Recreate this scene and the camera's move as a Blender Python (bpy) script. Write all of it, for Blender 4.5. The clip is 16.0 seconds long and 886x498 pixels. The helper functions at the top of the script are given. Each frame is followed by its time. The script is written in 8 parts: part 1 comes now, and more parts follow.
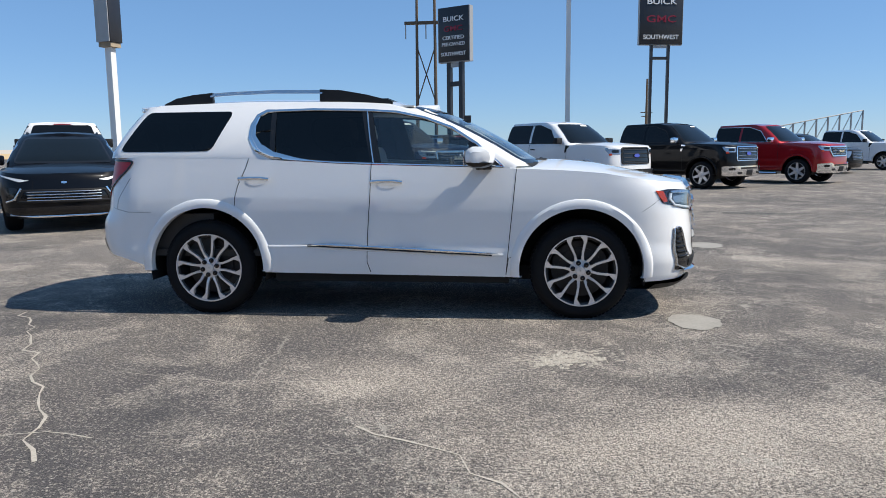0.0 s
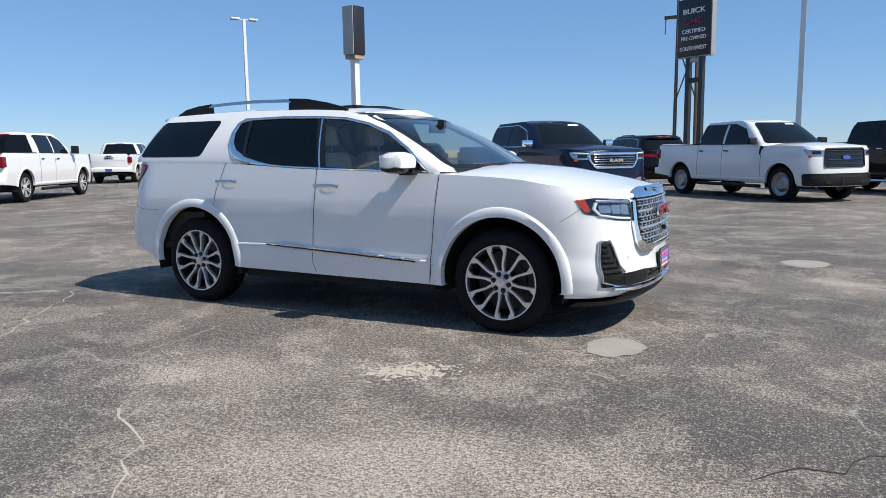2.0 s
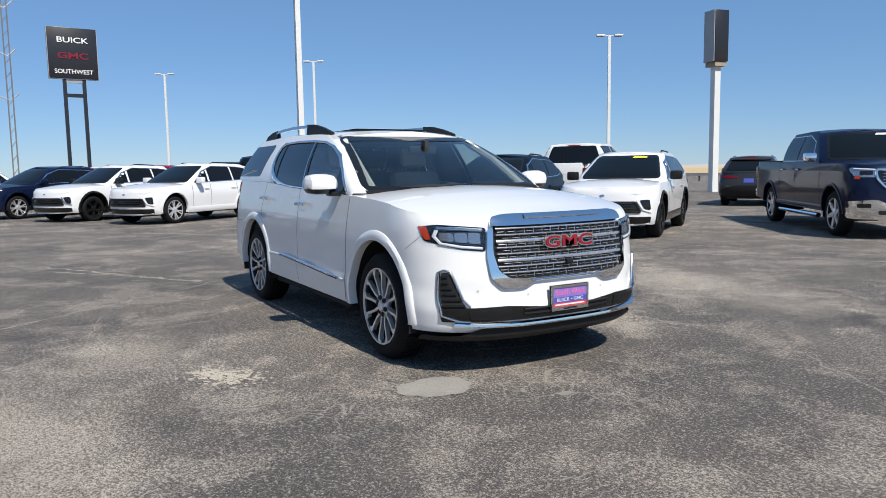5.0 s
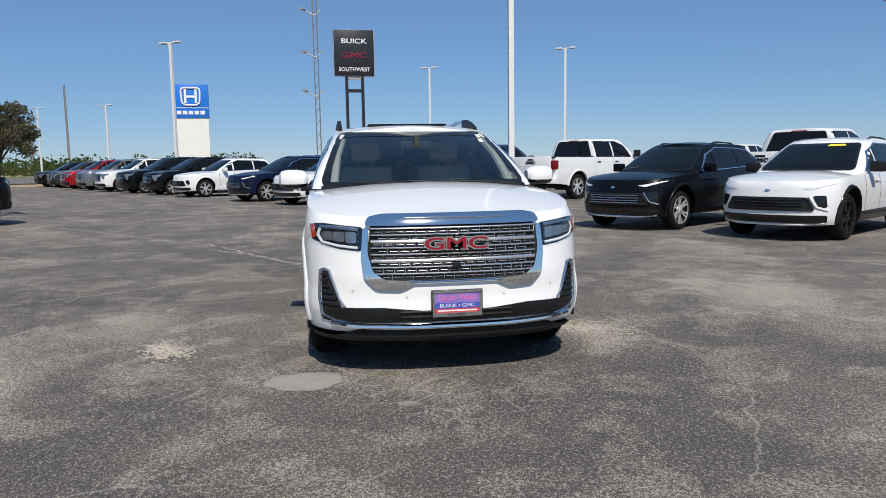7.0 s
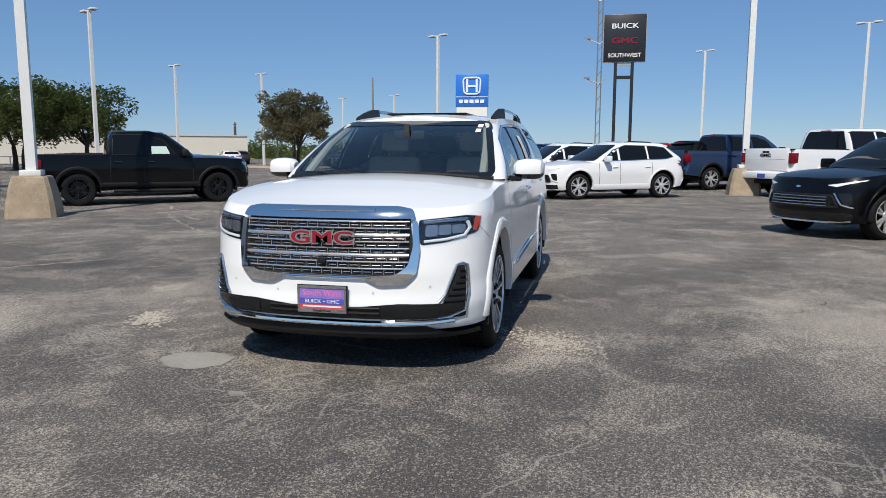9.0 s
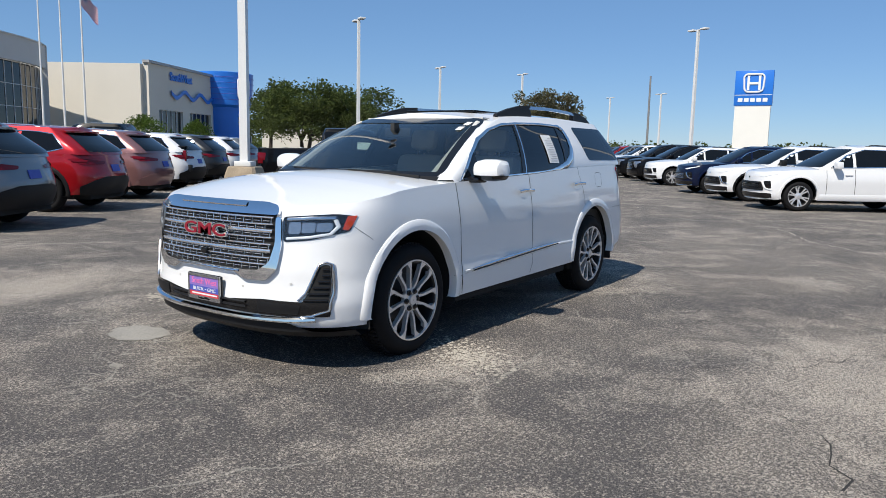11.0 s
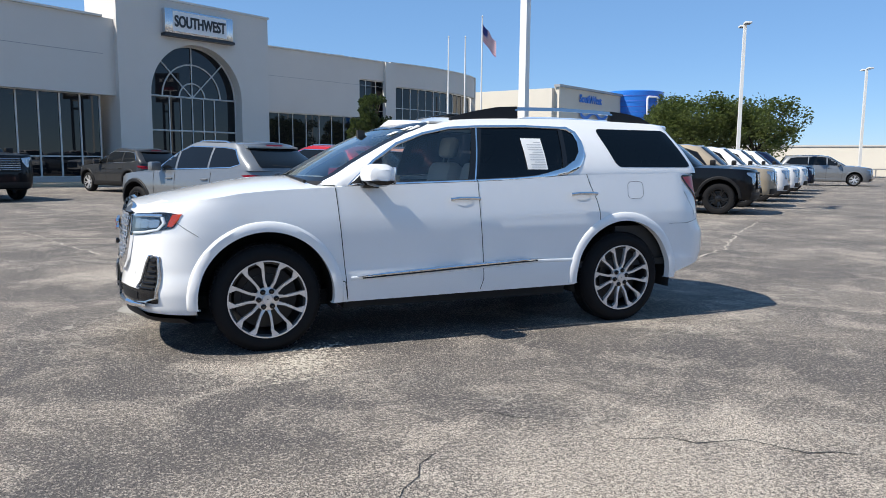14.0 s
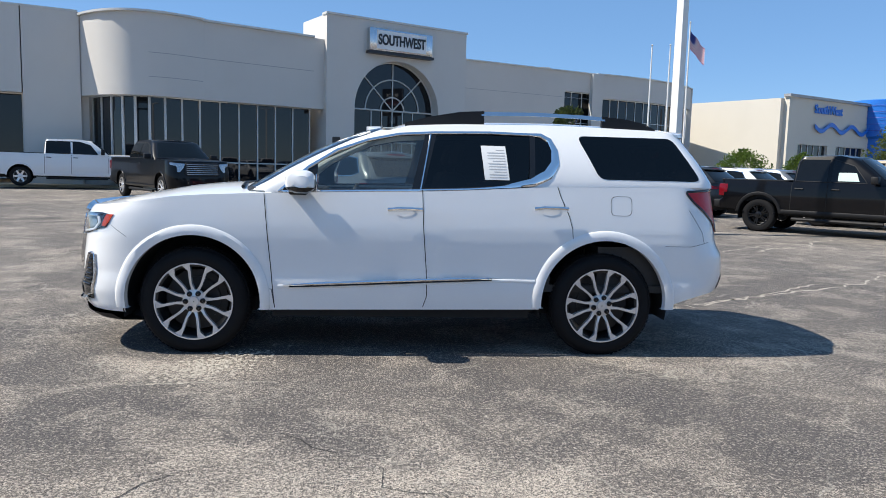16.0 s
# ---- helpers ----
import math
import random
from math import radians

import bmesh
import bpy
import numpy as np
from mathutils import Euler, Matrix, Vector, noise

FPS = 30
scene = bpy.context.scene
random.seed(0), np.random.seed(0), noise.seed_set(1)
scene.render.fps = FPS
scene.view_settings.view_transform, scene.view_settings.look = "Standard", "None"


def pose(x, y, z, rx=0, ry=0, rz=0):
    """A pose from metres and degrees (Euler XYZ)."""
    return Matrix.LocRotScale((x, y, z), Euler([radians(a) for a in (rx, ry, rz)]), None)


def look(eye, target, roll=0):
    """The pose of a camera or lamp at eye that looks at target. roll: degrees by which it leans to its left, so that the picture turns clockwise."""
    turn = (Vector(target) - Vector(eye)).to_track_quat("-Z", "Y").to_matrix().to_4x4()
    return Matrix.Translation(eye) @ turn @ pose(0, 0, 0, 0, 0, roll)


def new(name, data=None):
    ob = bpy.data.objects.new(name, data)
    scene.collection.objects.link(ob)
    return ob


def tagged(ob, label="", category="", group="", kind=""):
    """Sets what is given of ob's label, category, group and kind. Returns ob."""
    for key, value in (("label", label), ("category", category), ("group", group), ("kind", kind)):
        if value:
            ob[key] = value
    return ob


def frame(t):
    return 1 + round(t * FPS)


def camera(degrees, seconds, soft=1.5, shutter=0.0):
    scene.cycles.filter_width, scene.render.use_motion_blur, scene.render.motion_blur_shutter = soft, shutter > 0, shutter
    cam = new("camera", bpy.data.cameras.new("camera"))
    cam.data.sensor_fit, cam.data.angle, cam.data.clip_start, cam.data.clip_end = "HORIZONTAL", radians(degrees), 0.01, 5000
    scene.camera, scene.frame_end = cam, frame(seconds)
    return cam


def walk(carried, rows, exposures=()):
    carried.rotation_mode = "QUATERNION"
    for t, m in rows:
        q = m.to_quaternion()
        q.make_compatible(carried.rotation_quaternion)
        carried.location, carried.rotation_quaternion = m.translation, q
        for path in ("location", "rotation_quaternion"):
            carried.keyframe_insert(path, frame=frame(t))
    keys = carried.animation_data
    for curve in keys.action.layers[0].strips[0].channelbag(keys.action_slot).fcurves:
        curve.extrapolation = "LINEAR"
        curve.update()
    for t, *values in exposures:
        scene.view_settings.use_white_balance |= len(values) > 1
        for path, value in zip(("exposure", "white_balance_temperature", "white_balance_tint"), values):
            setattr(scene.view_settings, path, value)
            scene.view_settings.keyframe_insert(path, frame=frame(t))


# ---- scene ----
cam = camera(62.9, 16.0, soft=0.6)
PATH = [
    (0, (1.015, -6.23, 1.266), (0.792, -4.262, 0.991), -0.6),
    (0.5, (1.621, -6.165, 1.271), (1.223, -4.223, 1.008), -0.7),
    (1, (2.212, -5.997, 1.264), (1.645, -4.096, 1.005), -0.7),
    (1.5, (2.806, -5.79, 1.261), (2.071, -3.948, 1.0), -0.7),
    (2, (3.354, -5.5, 1.271), (2.447, -3.737, 1.006), -0.8),
    (2.5, (3.877, -5.197, 1.26), (2.818, -3.522, 0.997), -1.0),
    (3, (4.368, -4.851, 1.266), (3.16, -3.279, 1.0), -1.0),
    (3.5, (4.788, -4.459, 1.263), (3.443, -3.002, 1.003), -0.8),
    (4, (5.169, -4.003, 1.254), (3.691, -2.678, 1.012), -1.0),
    (4.2, (5.322, -3.818, 1.256), (3.79, -2.553, 1.023), -1.0),
    (6.3, (6.507, -1.612, 1.329), (4.608, -1.029, 1.098), -0.8),
    (6.5, (6.544, -1.378, 1.32), (4.624, -0.868, 1.084), -0.8),
    (7, (6.62, -0.762, 1.321), (4.659, -0.448, 1.082), -0.9),
    (7.5, (6.609, -0.164, 1.333), (4.628, -0.05, 1.09), -0.8),
    (8, (6.579, 0.452, 1.327), (4.596, 0.378, 1.079), -0.6),
    (8.5, (6.42, 1.038, 1.335), (4.454, 0.78, 1.079), -0.2),
    (9, (6.278, 1.637, 1.329), (4.348, 1.187, 1.063), 0.1),
    (9.2, (6.197, 1.834, 1.348), (4.284, 1.315, 1.079), 0.2),
    (11.3, (4.893, 3.965, 1.347), (3.334, 2.742, 1.07), 1.3),
    (11.5, (4.715, 4.145, 1.333), (3.208, 2.86, 1.055), 1.3),
    (12, (4.282, 4.57, 1.325), (2.904, 3.146, 1.049), 1.1),
    (12.5, (3.794, 4.934, 1.322), (2.564, 3.379, 1.057), 0.8),
    (13, (3.263, 5.265, 1.325), (2.188, 3.597, 1.073), 0.4),
    (13.5, (2.717, 5.556, 1.316), (1.804, 3.794, 1.071), 0.3),
    (14, (2.141, 5.792, 1.307), (1.396, 3.952, 1.063), 0.5),
    (14.5, (1.6, 5.962, 1.307), (1.014, 4.065, 1.066), 0.6),
    (15, (1.046, 6.015, 1.313), (0.609, 4.078, 1.079), 0.8),
    (15.5, (0.535, 6.006, 1.318), (0.244, 4.04, 1.093), 1.1),
    (16, (0.137, 5.899, 1.309), (-0.026, 3.917, 1.089), 1.5),
]
walk(cam, [(t, look(eye, target, roll)) for t, eye, target, roll in PATH],
     exposures=((0, 0.36), (2, 0.36), (4, 0.28), (6.5, 0.0), (8, -0.1), (9, -0.05), (11.5, 0.2), (12.5, 0.3), (14.5, 0.57), (16, 0.55)))
# ---------------------------------------------------------------- light
world = bpy.data.worlds.new("sky")
scene.world = world
world.use_nodes = True
SUN_EL, SUN_AZ = 50.0, 0.0          # sun stands ahead of the parked SUV
_wn = world.node_tree.nodes
_wn.clear()
_sky = _wn.new("ShaderNodeTexSky")
_sky.sky_type = 'NISHITA'
_sky.sun_disc = False
_sky.sun_elevation = radians(SUN_EL)
_sky.sun_rotation = radians(90 - SUN_AZ)
_sky.air_density, _sky.dust_density, _sky.ozone_density = 1.0, 0.0, 2.0
_bg = _wn.new("ShaderNodeBackground")
_bg.inputs["Strength"].default_value = 0.085
_wo = _wn.new("ShaderNodeOutputWorld")
_sky.altitude = 1500
_tint = _wn.new("ShaderNodeMix")
_tint.data_type, _tint.blend_type = 'RGBA', 'MULTIPLY'
_tint.inputs["Factor"].default_value = 1.0
_tint.inputs[7].default_value = (0.80, 0.93, 1.15, 1)
world.node_tree.links.new(_sky.outputs[0], _tint.inputs[6])
_haze = _wn.new("ShaderNodeMix")     # thin even haze that evens the blue out
_haze.data_type = 'RGBA'
_haze.inputs["Factor"].default_value = 0.45
_haze.inputs[7].default_value = (1.75, 3.8, 6.7, 1)
world.node_tree.links.new(_tint.outputs[2], _haze.inputs[6])
world.node_tree.links.new(_haze.outputs[2], _bg.inputs[0])
world.node_tree.links.new(_bg.outputs[0], _wo.inputs[0])
sun_data = bpy.data.lights.new("sun", 'SUN')
sun_data.energy, sun_data.angle, sun_data.color = 4.6, radians(0.53), (1.0, 0.94, 0.84)
sun_ob = new("sun", sun_data)
_a, _e = radians(SUN_AZ), radians(SUN_EL)
sun_ob.matrix_world = look((60 * math.cos(_a) * math.cos(_e), 60 * math.sin(_a) * math.cos(_e), 60 * math.sin(_e)), (0, 0, 0))


# ---------------------------------------------------------------- materials
def base_mat(name):
    m = bpy.data.materials.new(name)
    m.use_nodes = True
    nt = m.node_tree
    return m, nt.nodes, nt.links, nt.nodes["Principled BSDF"]


def node(nodes, kind, **inputs):
    n = nodes.new(kind)
    for k, v in inputs.items():
        n.inputs[k.replace("_", " ")].default_value = v
    return n


def ramp(nodes, stops):
    n = nodes.new("ShaderNodeValToRGB")
    els = n.color_ramp.elements
    while len(els) < len(stops):
        els.new(0.5)
    for el, (p, c) in zip(els, stops):
        el.position = p
        el.color = (*c, 1) if len(c) == 3 else c
    return n


def mat(name, col, rough=0.5, metal=0.0, var=0.12, scale=6.0, fine=90.0, bump=0.0, coat=0.0, spec=0.5):
    """Surface with colour varied at two scales and a little relief."""
    m, ns, ln, b = base_mat(name)
    tc = ns.new("ShaderNodeTexCoord")
    n1 = node(ns, "ShaderNodeTexNoise", Scale=scale, Detail=5.0, Roughness=0.6)
    n2 = node(ns, "ShaderNodeTexNoise", Scale=fine, Detail=3.0)
    ln.new(tc.outputs["Object"], n1.inputs["Vector"])
    ln.new(tc.outputs["Object"], n2.inputs["Vector"])
    add = ns.new("ShaderNodeMath"); add.operation = 'ADD'
    half = ns.new("ShaderNodeMath"); half.operation = 'MULTIPLY'; half.inputs[1].default_value = 0.5
    ln.new(n1.outputs["Fac"], add.inputs[0]); ln.new(n2.outputs["Fac"], add.inputs[1]); ln.new(add.outputs[0], half.inputs[0])
    r = ramp(ns, [(0.3, [c * (1 - var) for c in col]), (0.7, [min(1, c * (1 + var)) for c in col])])
    ln.new(half.outputs[0], r.inputs["Fac"])
    ln.new(r.outputs["Color"], b.inputs["Base Color"])
    b.inputs["Roughness"].default_value = rough
    b.inputs["Metallic"].default_value = metal
    b.inputs["Coat Weight"].default_value = coat
    b.inputs["Coat Roughness"].default_value = 0.03
    b.inputs["Specular IOR Level"].default_value = spec
    if bump:
        bp = node(ns, "ShaderNodeBump", Strength=bump, Distance=0.01)
        ln.new(half.outputs[0], bp.inputs["Height"])
        ln.new(bp.outputs["Normal"], b.inputs["Normal"])
    return m


def paint(name, col, metal=0.0, rough=0.35, flake=0.04):
    """Clear-coated car paint with fine flake and faint dust."""
    m, ns, ln, b = base_mat(name)
    tc = ns.new("ShaderNodeTexCoord")
    f = node(ns, "ShaderNodeTexNoise", Scale=900.0, Detail=1.0)
    d = node(ns, "ShaderNodeTexNoise", Scale=2.3, Detail=6.0, Roughness=0.65)
    ln.new(tc.outputs["Object"], f.inputs["Vector"]); ln.new(tc.outputs["Object"], d.inputs["Vector"])
    r = ramp(ns, [(0.35, [c * (1 - flake) for c in col]), (0.65, [min(1, c * (1 + flake)) for c in col])])
    ln.new(f.outputs["Fac"], r.inputs["Fac"]); ln.new(r.outputs["Color"], b.inputs["Base Color"])
    cr = ramp(ns, [(0.35, (0.02, 0.02, 0.02)), (0.75, (0.1, 0.1, 0.1))])
    ln.new(d.outputs["Fac"], cr.inputs["Fac"]); ln.new(cr.outputs["Color"], b.inputs["Coat Roughness"])
    b.inputs["Metallic"].default_value, b.inputs["Roughness"].default_value = metal, rough
    b.inputs["Specular IOR Level"].default_value = 0.1
    b.inputs["Coat Weight"].default_value, b.inputs["Coat IOR"].default_value = (0.45 if max(col) < 0.08 else 1.0), 1.5
    return m


def glass_mat(name, tint, gloss_rough=0.01, sheen=0.075):
    """Thin pane: tinted see-through with a mirror sheen by angle."""
    m, ns, ln, b = base_mat(name)
    ns.remove(b)
    out = ns["Material Output"]
    t = node(ns, "ShaderNodeBsdfTransparent", Color=(*tint, 1))
    g = node(ns, "ShaderNodeBsdfGlossy", Color=(1, 1, 1, 1), Roughness=gloss_rough)
    lw = node(ns, "ShaderNodeLayerWeight", Blend=0.5)
    p5 = ns.new("ShaderNodeMath"); p5.operation = 'POWER'; p5.inputs[1].default_value = 4.0
    fr = ns.new("ShaderNodeMath"); fr.operation = 'MULTIPLY_ADD'; fr.inputs[1].default_value = 0.9; fr.inputs[2].default_value = sheen
    ln.new(lw.outputs["Facing"], p5.inputs[0]); ln.new(p5.outputs[0], fr.inputs[0])
    mx = ns.new("ShaderNodeMixShader")
    ln.new(fr.outputs[0], mx.inputs[0]); ln.new(t.outputs[0], mx.inputs[1]); ln.new(g.outputs[0], mx.inputs[2])
    ln.new(mx.outputs[0], out.inputs["Surface"])
    return m


def emit_free_lens(name, col, rough=0.08):
    m, ns, ln, b = base_mat(name)
    b.inputs["Base Color"].default_value = (*col, 1)
    b.inputs["Roughness"].default_value = rough
    b.inputs["Specular IOR Level"].default_value = 0.4
    return m


def leaf_mat(name, col):
    """Small leaves: each clump a little different, with sunlight passing through."""
    m = mat(name, col, 0.7, 0, 0.45, 0.9, 9)
    ns, ln = m.node_tree.nodes, m.node_tree.links
    b, out = ns["Principled BSDF"], ns["Material Output"]
    tr = ns.new("ShaderNodeBsdfTranslucent")
    tr.inputs["Color"].default_value = (col[0] * 1.5, col[1] * 1.6, col[2], 1)
    mx = ns.new("ShaderNodeMixShader"); mx.inputs[0].default_value = 0.4
    ln.new(b.outputs[0], mx.inputs[1]); ln.new(tr.outputs[0], mx.inputs[2]); ln.new(mx.outputs[0], out.inputs["Surface"])
    return m


def asphalt_mat():
    """Old asphalt: pale stones in dark binder, worn in broad blotches, with a web of hair cracks."""
    m, ns, ln, b = base_mat("worn_asphalt")
    tc = ns.new("ShaderNodeTexCoord")
    P = tc.outputs["Object"]

    def tex(kind, vec=P, **kw):
        n = node(ns, kind, **kw)
        ln.new(vec, n.inputs["Vector"])
        return n

    def math_(op, a, c=None, clamp=False):
        n = ns.new("ShaderNodeMath"); n.operation = op; n.use_clamp = clamp
        for i, v in enumerate((a, c)):
            if v is None:
                continue
            if isinstance(v, (int, float)):
                n.inputs[i].default_value = v
            else:
                ln.new(v, n.inputs[i])
        return n.outputs[0]

    def curve(x, *stops):
        r = ramp(ns, [(p, (v, v, v)) for p, v in stops])
        ln.new(x, r.inputs["Fac"])
        return r.outputs["Color"]

    def mix(fac, a, c):
        n = ns.new("ShaderNodeMix"); n.data_type = 'RGBA'
        for i, v in ((0, fac), (6, a), (7, c)):
            if isinstance(v, tuple):
                n.inputs[i].default_value = (*v, 1)
            else:
                ln.new(v, n.inputs[i])
        return n.outputs[2]
    def noise_(scale, detail, rough, distort, *stops):
        return curve(tex("ShaderNodeTexNoise", Scale=scale, Detail=detail, Roughness=rough, Distortion=distort).outputs["Fac"], *stops)
    # worn ground: broad bleached areas, ragged flecks of hand size, and single stones
    broad = noise_(0.33, 9.0, 0.62, 0.5, (0.43, 0), (0.62, 1))
    ragged = noise_(1.3, 14.0, 0.72, 0.4, (0.50, 0), (0.57, 1))
    flecks = noise_(7.0, 10.0, 0.78, 0.2, (0.52, 0), (0.64, 1))
    worn = math_('ADD', math_('MULTIPLY', broad, 0.32), math_('MULTIPLY', ragged, 0.40), True)
    # bleached stretches where cars turn most
    fray = tex("ShaderNodeTexNoise", Scale=1.1, Detail=10.0, Roughness=0.7).outputs["Fac"]
    for cx, cy, rx, ry, most in ((2.1, -3.2, 1.7, 1.0, 0.75), (0.2, 3.4, 2.6, 1.0, 0.7), (0.4, -2.4, 1.2, 0.5, 0.4), (1.4, 1.25, 0.8, 0.4, 0.6), (-3.2, 4.6, 2.0, 0.9, 0.5), (3.9, 1.9, 0.9, 0.6, 0.35)):
        mp = ns.new("ShaderNodeMapping"); mp.vector_type = 'TEXTURE'
        mp.inputs["Location"].default_value = (cx, cy, 0); mp.inputs["Scale"].default_value = (rx, ry, 1); ln.new(P, mp.inputs["Vector"])
        ln_ = ns.new("ShaderNodeVectorMath"); ln_.operation = 'LENGTH'; ln.new(mp.outputs[0], ln_.inputs[0])
        spot_ = curve(math_('ADD', math_('MULTIPLY', ln_.outputs["Value"], 0.5), fray), (0.62, most), (1.05, 0))
        worn = math_('ADD', worn, spot_, True)
    worn = math_('ADD', worn, math_('MULTIPLY', flecks, math_('ADD', math_('MULTIPLY', worn, 0.30), 0.06)), True)
    tone = noise_(0.8, 4.0, 0.6, 0.0, (0.35, 0), (0.65, 1))
    binder = mix(tone, (0.088, 0.081, 0.079), (0.118, 0.105, 0.096))
    film = mix(tone, (0.400, 0.350, 0.295), (0.450, 0.380, 0.300))
    col = mix(math_('MULTIPLY', worn, 0.42), binder, film)
    grit = tex("ShaderNodeTexNoise", Scale=105.0, Detail=4.0, Roughness=0.85).outputs["Fac"]
    stones = tex("ShaderNodeTexVoronoi", Scale=66.0, Randomness=1.0)
    sdist = curve(stones.outputs["Distance"], (0.30, 1), (0.46, 0))
    sep = ns.new("ShaderNodeSeparateColor"); ln.new(stones.outputs["Color"], sep.inputs[0])
    some = curve(math_('ADD', sep.outputs[0], math_('MULTIPLY', worn, 0.55)), (0.66, 0), (0.74, 1))
    spot = math_('MULTIPLY', sdist, some)
    stonecol = mix(sep.outputs[1], (0.36, 0.34, 0.31), (0.60, 0.53, 0.44))
    col = mix(math_('MULTIPLY', spot, 0.65), col, stonecol)
    chips = tex("ShaderNodeTexNoise", Scale=46.0, Detail=5.0, Roughness=0.82).outputs["Fac"]
    shown = curve(math_('ADD', chips, math_('MULTIPLY', worn, 0.075)), (0.543, 0), (0.572, 1))
    col = mix(math_('MULTIPLY', shown, math_('ADD', math_('MULTIPLY', worn, 0.45), 0.42)), col, (0.62, 0.54, 0.45))
    # dark pits between stones
    col = mix(math_('MULTIPLY', curve(grit, (0.44, 1), (0.485, 0)), 0.92), col, (0.022, 0.022, 0.024))
    # hair cracks, pale with dust: a fine web in worn spots and long wandering lines
    wob = tex("ShaderNodeTexNoise", Scale=3.0, Detail=8.0, Roughness=0.65)
    vm = ns.new("ShaderNodeVectorMath"); vm.operation = 'MULTIPLY_ADD'
    ln.new(wob.outputs["Color"], vm.inputs[0]); vm.inputs[1].default_value = (0.26, 0.26, 0); ln.new(P, vm.inputs[2])
    for scale, wide, lo, hi, most, shift in ((6.0, 0.034, 0.50, 0.62, 0.6, 0.0), (0.42, 0.0032, 0.52, 0.57, 0.7, 7.3)):
        net = node(ns, "ShaderNodeTexVoronoi", Scale=scale); net.feature = 'DISTANCE_TO_EDGE'; ln.new(vm.outputs[0], net.inputs["Vector"])
        mp = ns.new("ShaderNodeMapping"); mp.inputs["Location"].default_value = (shift, shift * 2, 0); ln.new(P, mp.inputs["Vector"])
        where = curve(tex("ShaderNodeTexNoise", mp.outputs[0], Scale=0.6, Detail=6.0, Roughness=0.6).outputs["Fac"], (lo, 0), (hi, most))
        line = curve(net.outputs["Distance"], (wide * 0.4, 1), (wide, 0))
        col = mix(math_('MULTIPLY', line, where), col, (0.42, 0.39, 0.33))
    # oil-dark stains
    oil = noise_(0.45, 7.0, 0.6, 0.4, (0.30, 0.7), (0.40, 0))
    col = mix(oil, col, (0.050, 0.049, 0.050))
    ln.new(col, b.inputs["Base Color"])
    b.inputs["Roughness"].default_value = 0.85
    b.inputs["Specular IOR Level"].default_value = 0.3
    bp = node(ns, "ShaderNodeBump", Strength=0.9, Distance=0.008)
    ln.new(math_('ADD', grit, math_('MULTIPLY', spot, 0.4)), bp.inputs["Height"])
    ln.new(bp.outputs["Normal"], b.inputs["Normal"])
    return m


M_ASPHALT = asphalt_mat()
M_WHITE = paint("pearl_white_paint", (0.84, 0.84, 0.835))
M_WHITE2 = paint("plain_white_paint", (0.78, 0.78, 0.78))
M_BLACK = paint("black_paint", (0.003, 0.003, 0.004), flake=0.15)
M_NAVY = paint("dark_blue_paint", (0.004, 0.008, 0.030), flake=0.3)
M_BLUE = paint("slate_blue_paint", (0.035, 0.062, 0.13), 0.4, flake=0.2)
M_RED = paint("red_paint", (0.33, 0.008, 0.013), 0.3, flake=0.15)
M_SILVER = paint("silver_paint", (0.20, 0.21, 0.22), 0.5, flake=0.1)
M_ROSE = paint("rose_metallic_paint", (0.30, 0.15, 0.145), 0.5, flake=0.1)
M_TAN = paint("sand_paint", (0.36, 0.30, 0.22), 0.1, flake=0.08)
M_GREY = paint("dark_grey_paint", (0.045, 0.047, 0.05), 0.4, flake=0.2)
M_CHROME = mat("chrome", (0.82, 0.83, 0.85), 0.06, 1.0, 0.03, 3, 40)
M_SATIN = mat("satin_chrome", (0.62, 0.63, 0.65), 0.22, 1.0, 0.05, 4, 60)
M_PLASTIC = mat("black_plastic", (0.010, 0.010, 0.011), 0.55, 0, 0.25, 5, 220, 0.1, spec=0.3)
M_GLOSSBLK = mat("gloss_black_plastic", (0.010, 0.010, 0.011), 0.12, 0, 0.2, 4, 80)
M_UNDER = mat("underbody_black", (0.010, 0.010, 0.010), 0.85, 0, 0.3, 3, 60)
M_RUBBER = mat("tyre_rubber", (0.009, 0.009, 0.010), 0.75, 0, 0.25, 8, 150, 0.15, spec=0.2)
M_RIM = mat("machined_alloy", (0.78, 0.78, 0.79), 0.24, 0.6, 0.05, 8, 200)
M_RIMDARK = mat("dark_alloy", (0.014, 0.014, 0.015), 0.4, 0.2, 0.15, 8, 100)
M_RIMBLK = mat("black_alloy", (0.012, 0.012, 0.013), 0.25, 0.3, 0.15, 8, 100)
M_STEEL = mat("grey_steel", (0.36, 0.36, 0.37), 0.4, 0.9, 0.1, 8, 90)
M_GLASS = glass_mat("clear_auto_glass", (0.66, 0.71, 0.69), 0.01, 0.09)
M_PRIV = glass_mat("privacy_glass", (0.022, 0.022, 0.024), 0.01, 0.035)
M_GLASSDK = mat("dark_tinted_glass", (0.006, 0.007, 0.008), 0.02, 0, 0.1, 2, 8, spec=0.35)
M_GLASSGR = mat("tinted_windscreen", (0.005, 0.0065, 0.007), 0.02, 0, 0.05, 1.5, 6, spec=0.3)
M_LENS = glass_mat("lamp_lens", (0.9, 0.92, 0.94), 0.01, 0.05)
M_TAIL = emit_free_lens("red_lamp_lens", (0.50, 0.008, 0.018), 0.3)
M_TAILDK = emit_free_lens("dark_red_lamp_lens", (0.17, 0.004, 0.010), 0.15)
M_AMBER = emit_free_lens("orange_reflector", (0.55, 0.055, 0.015))
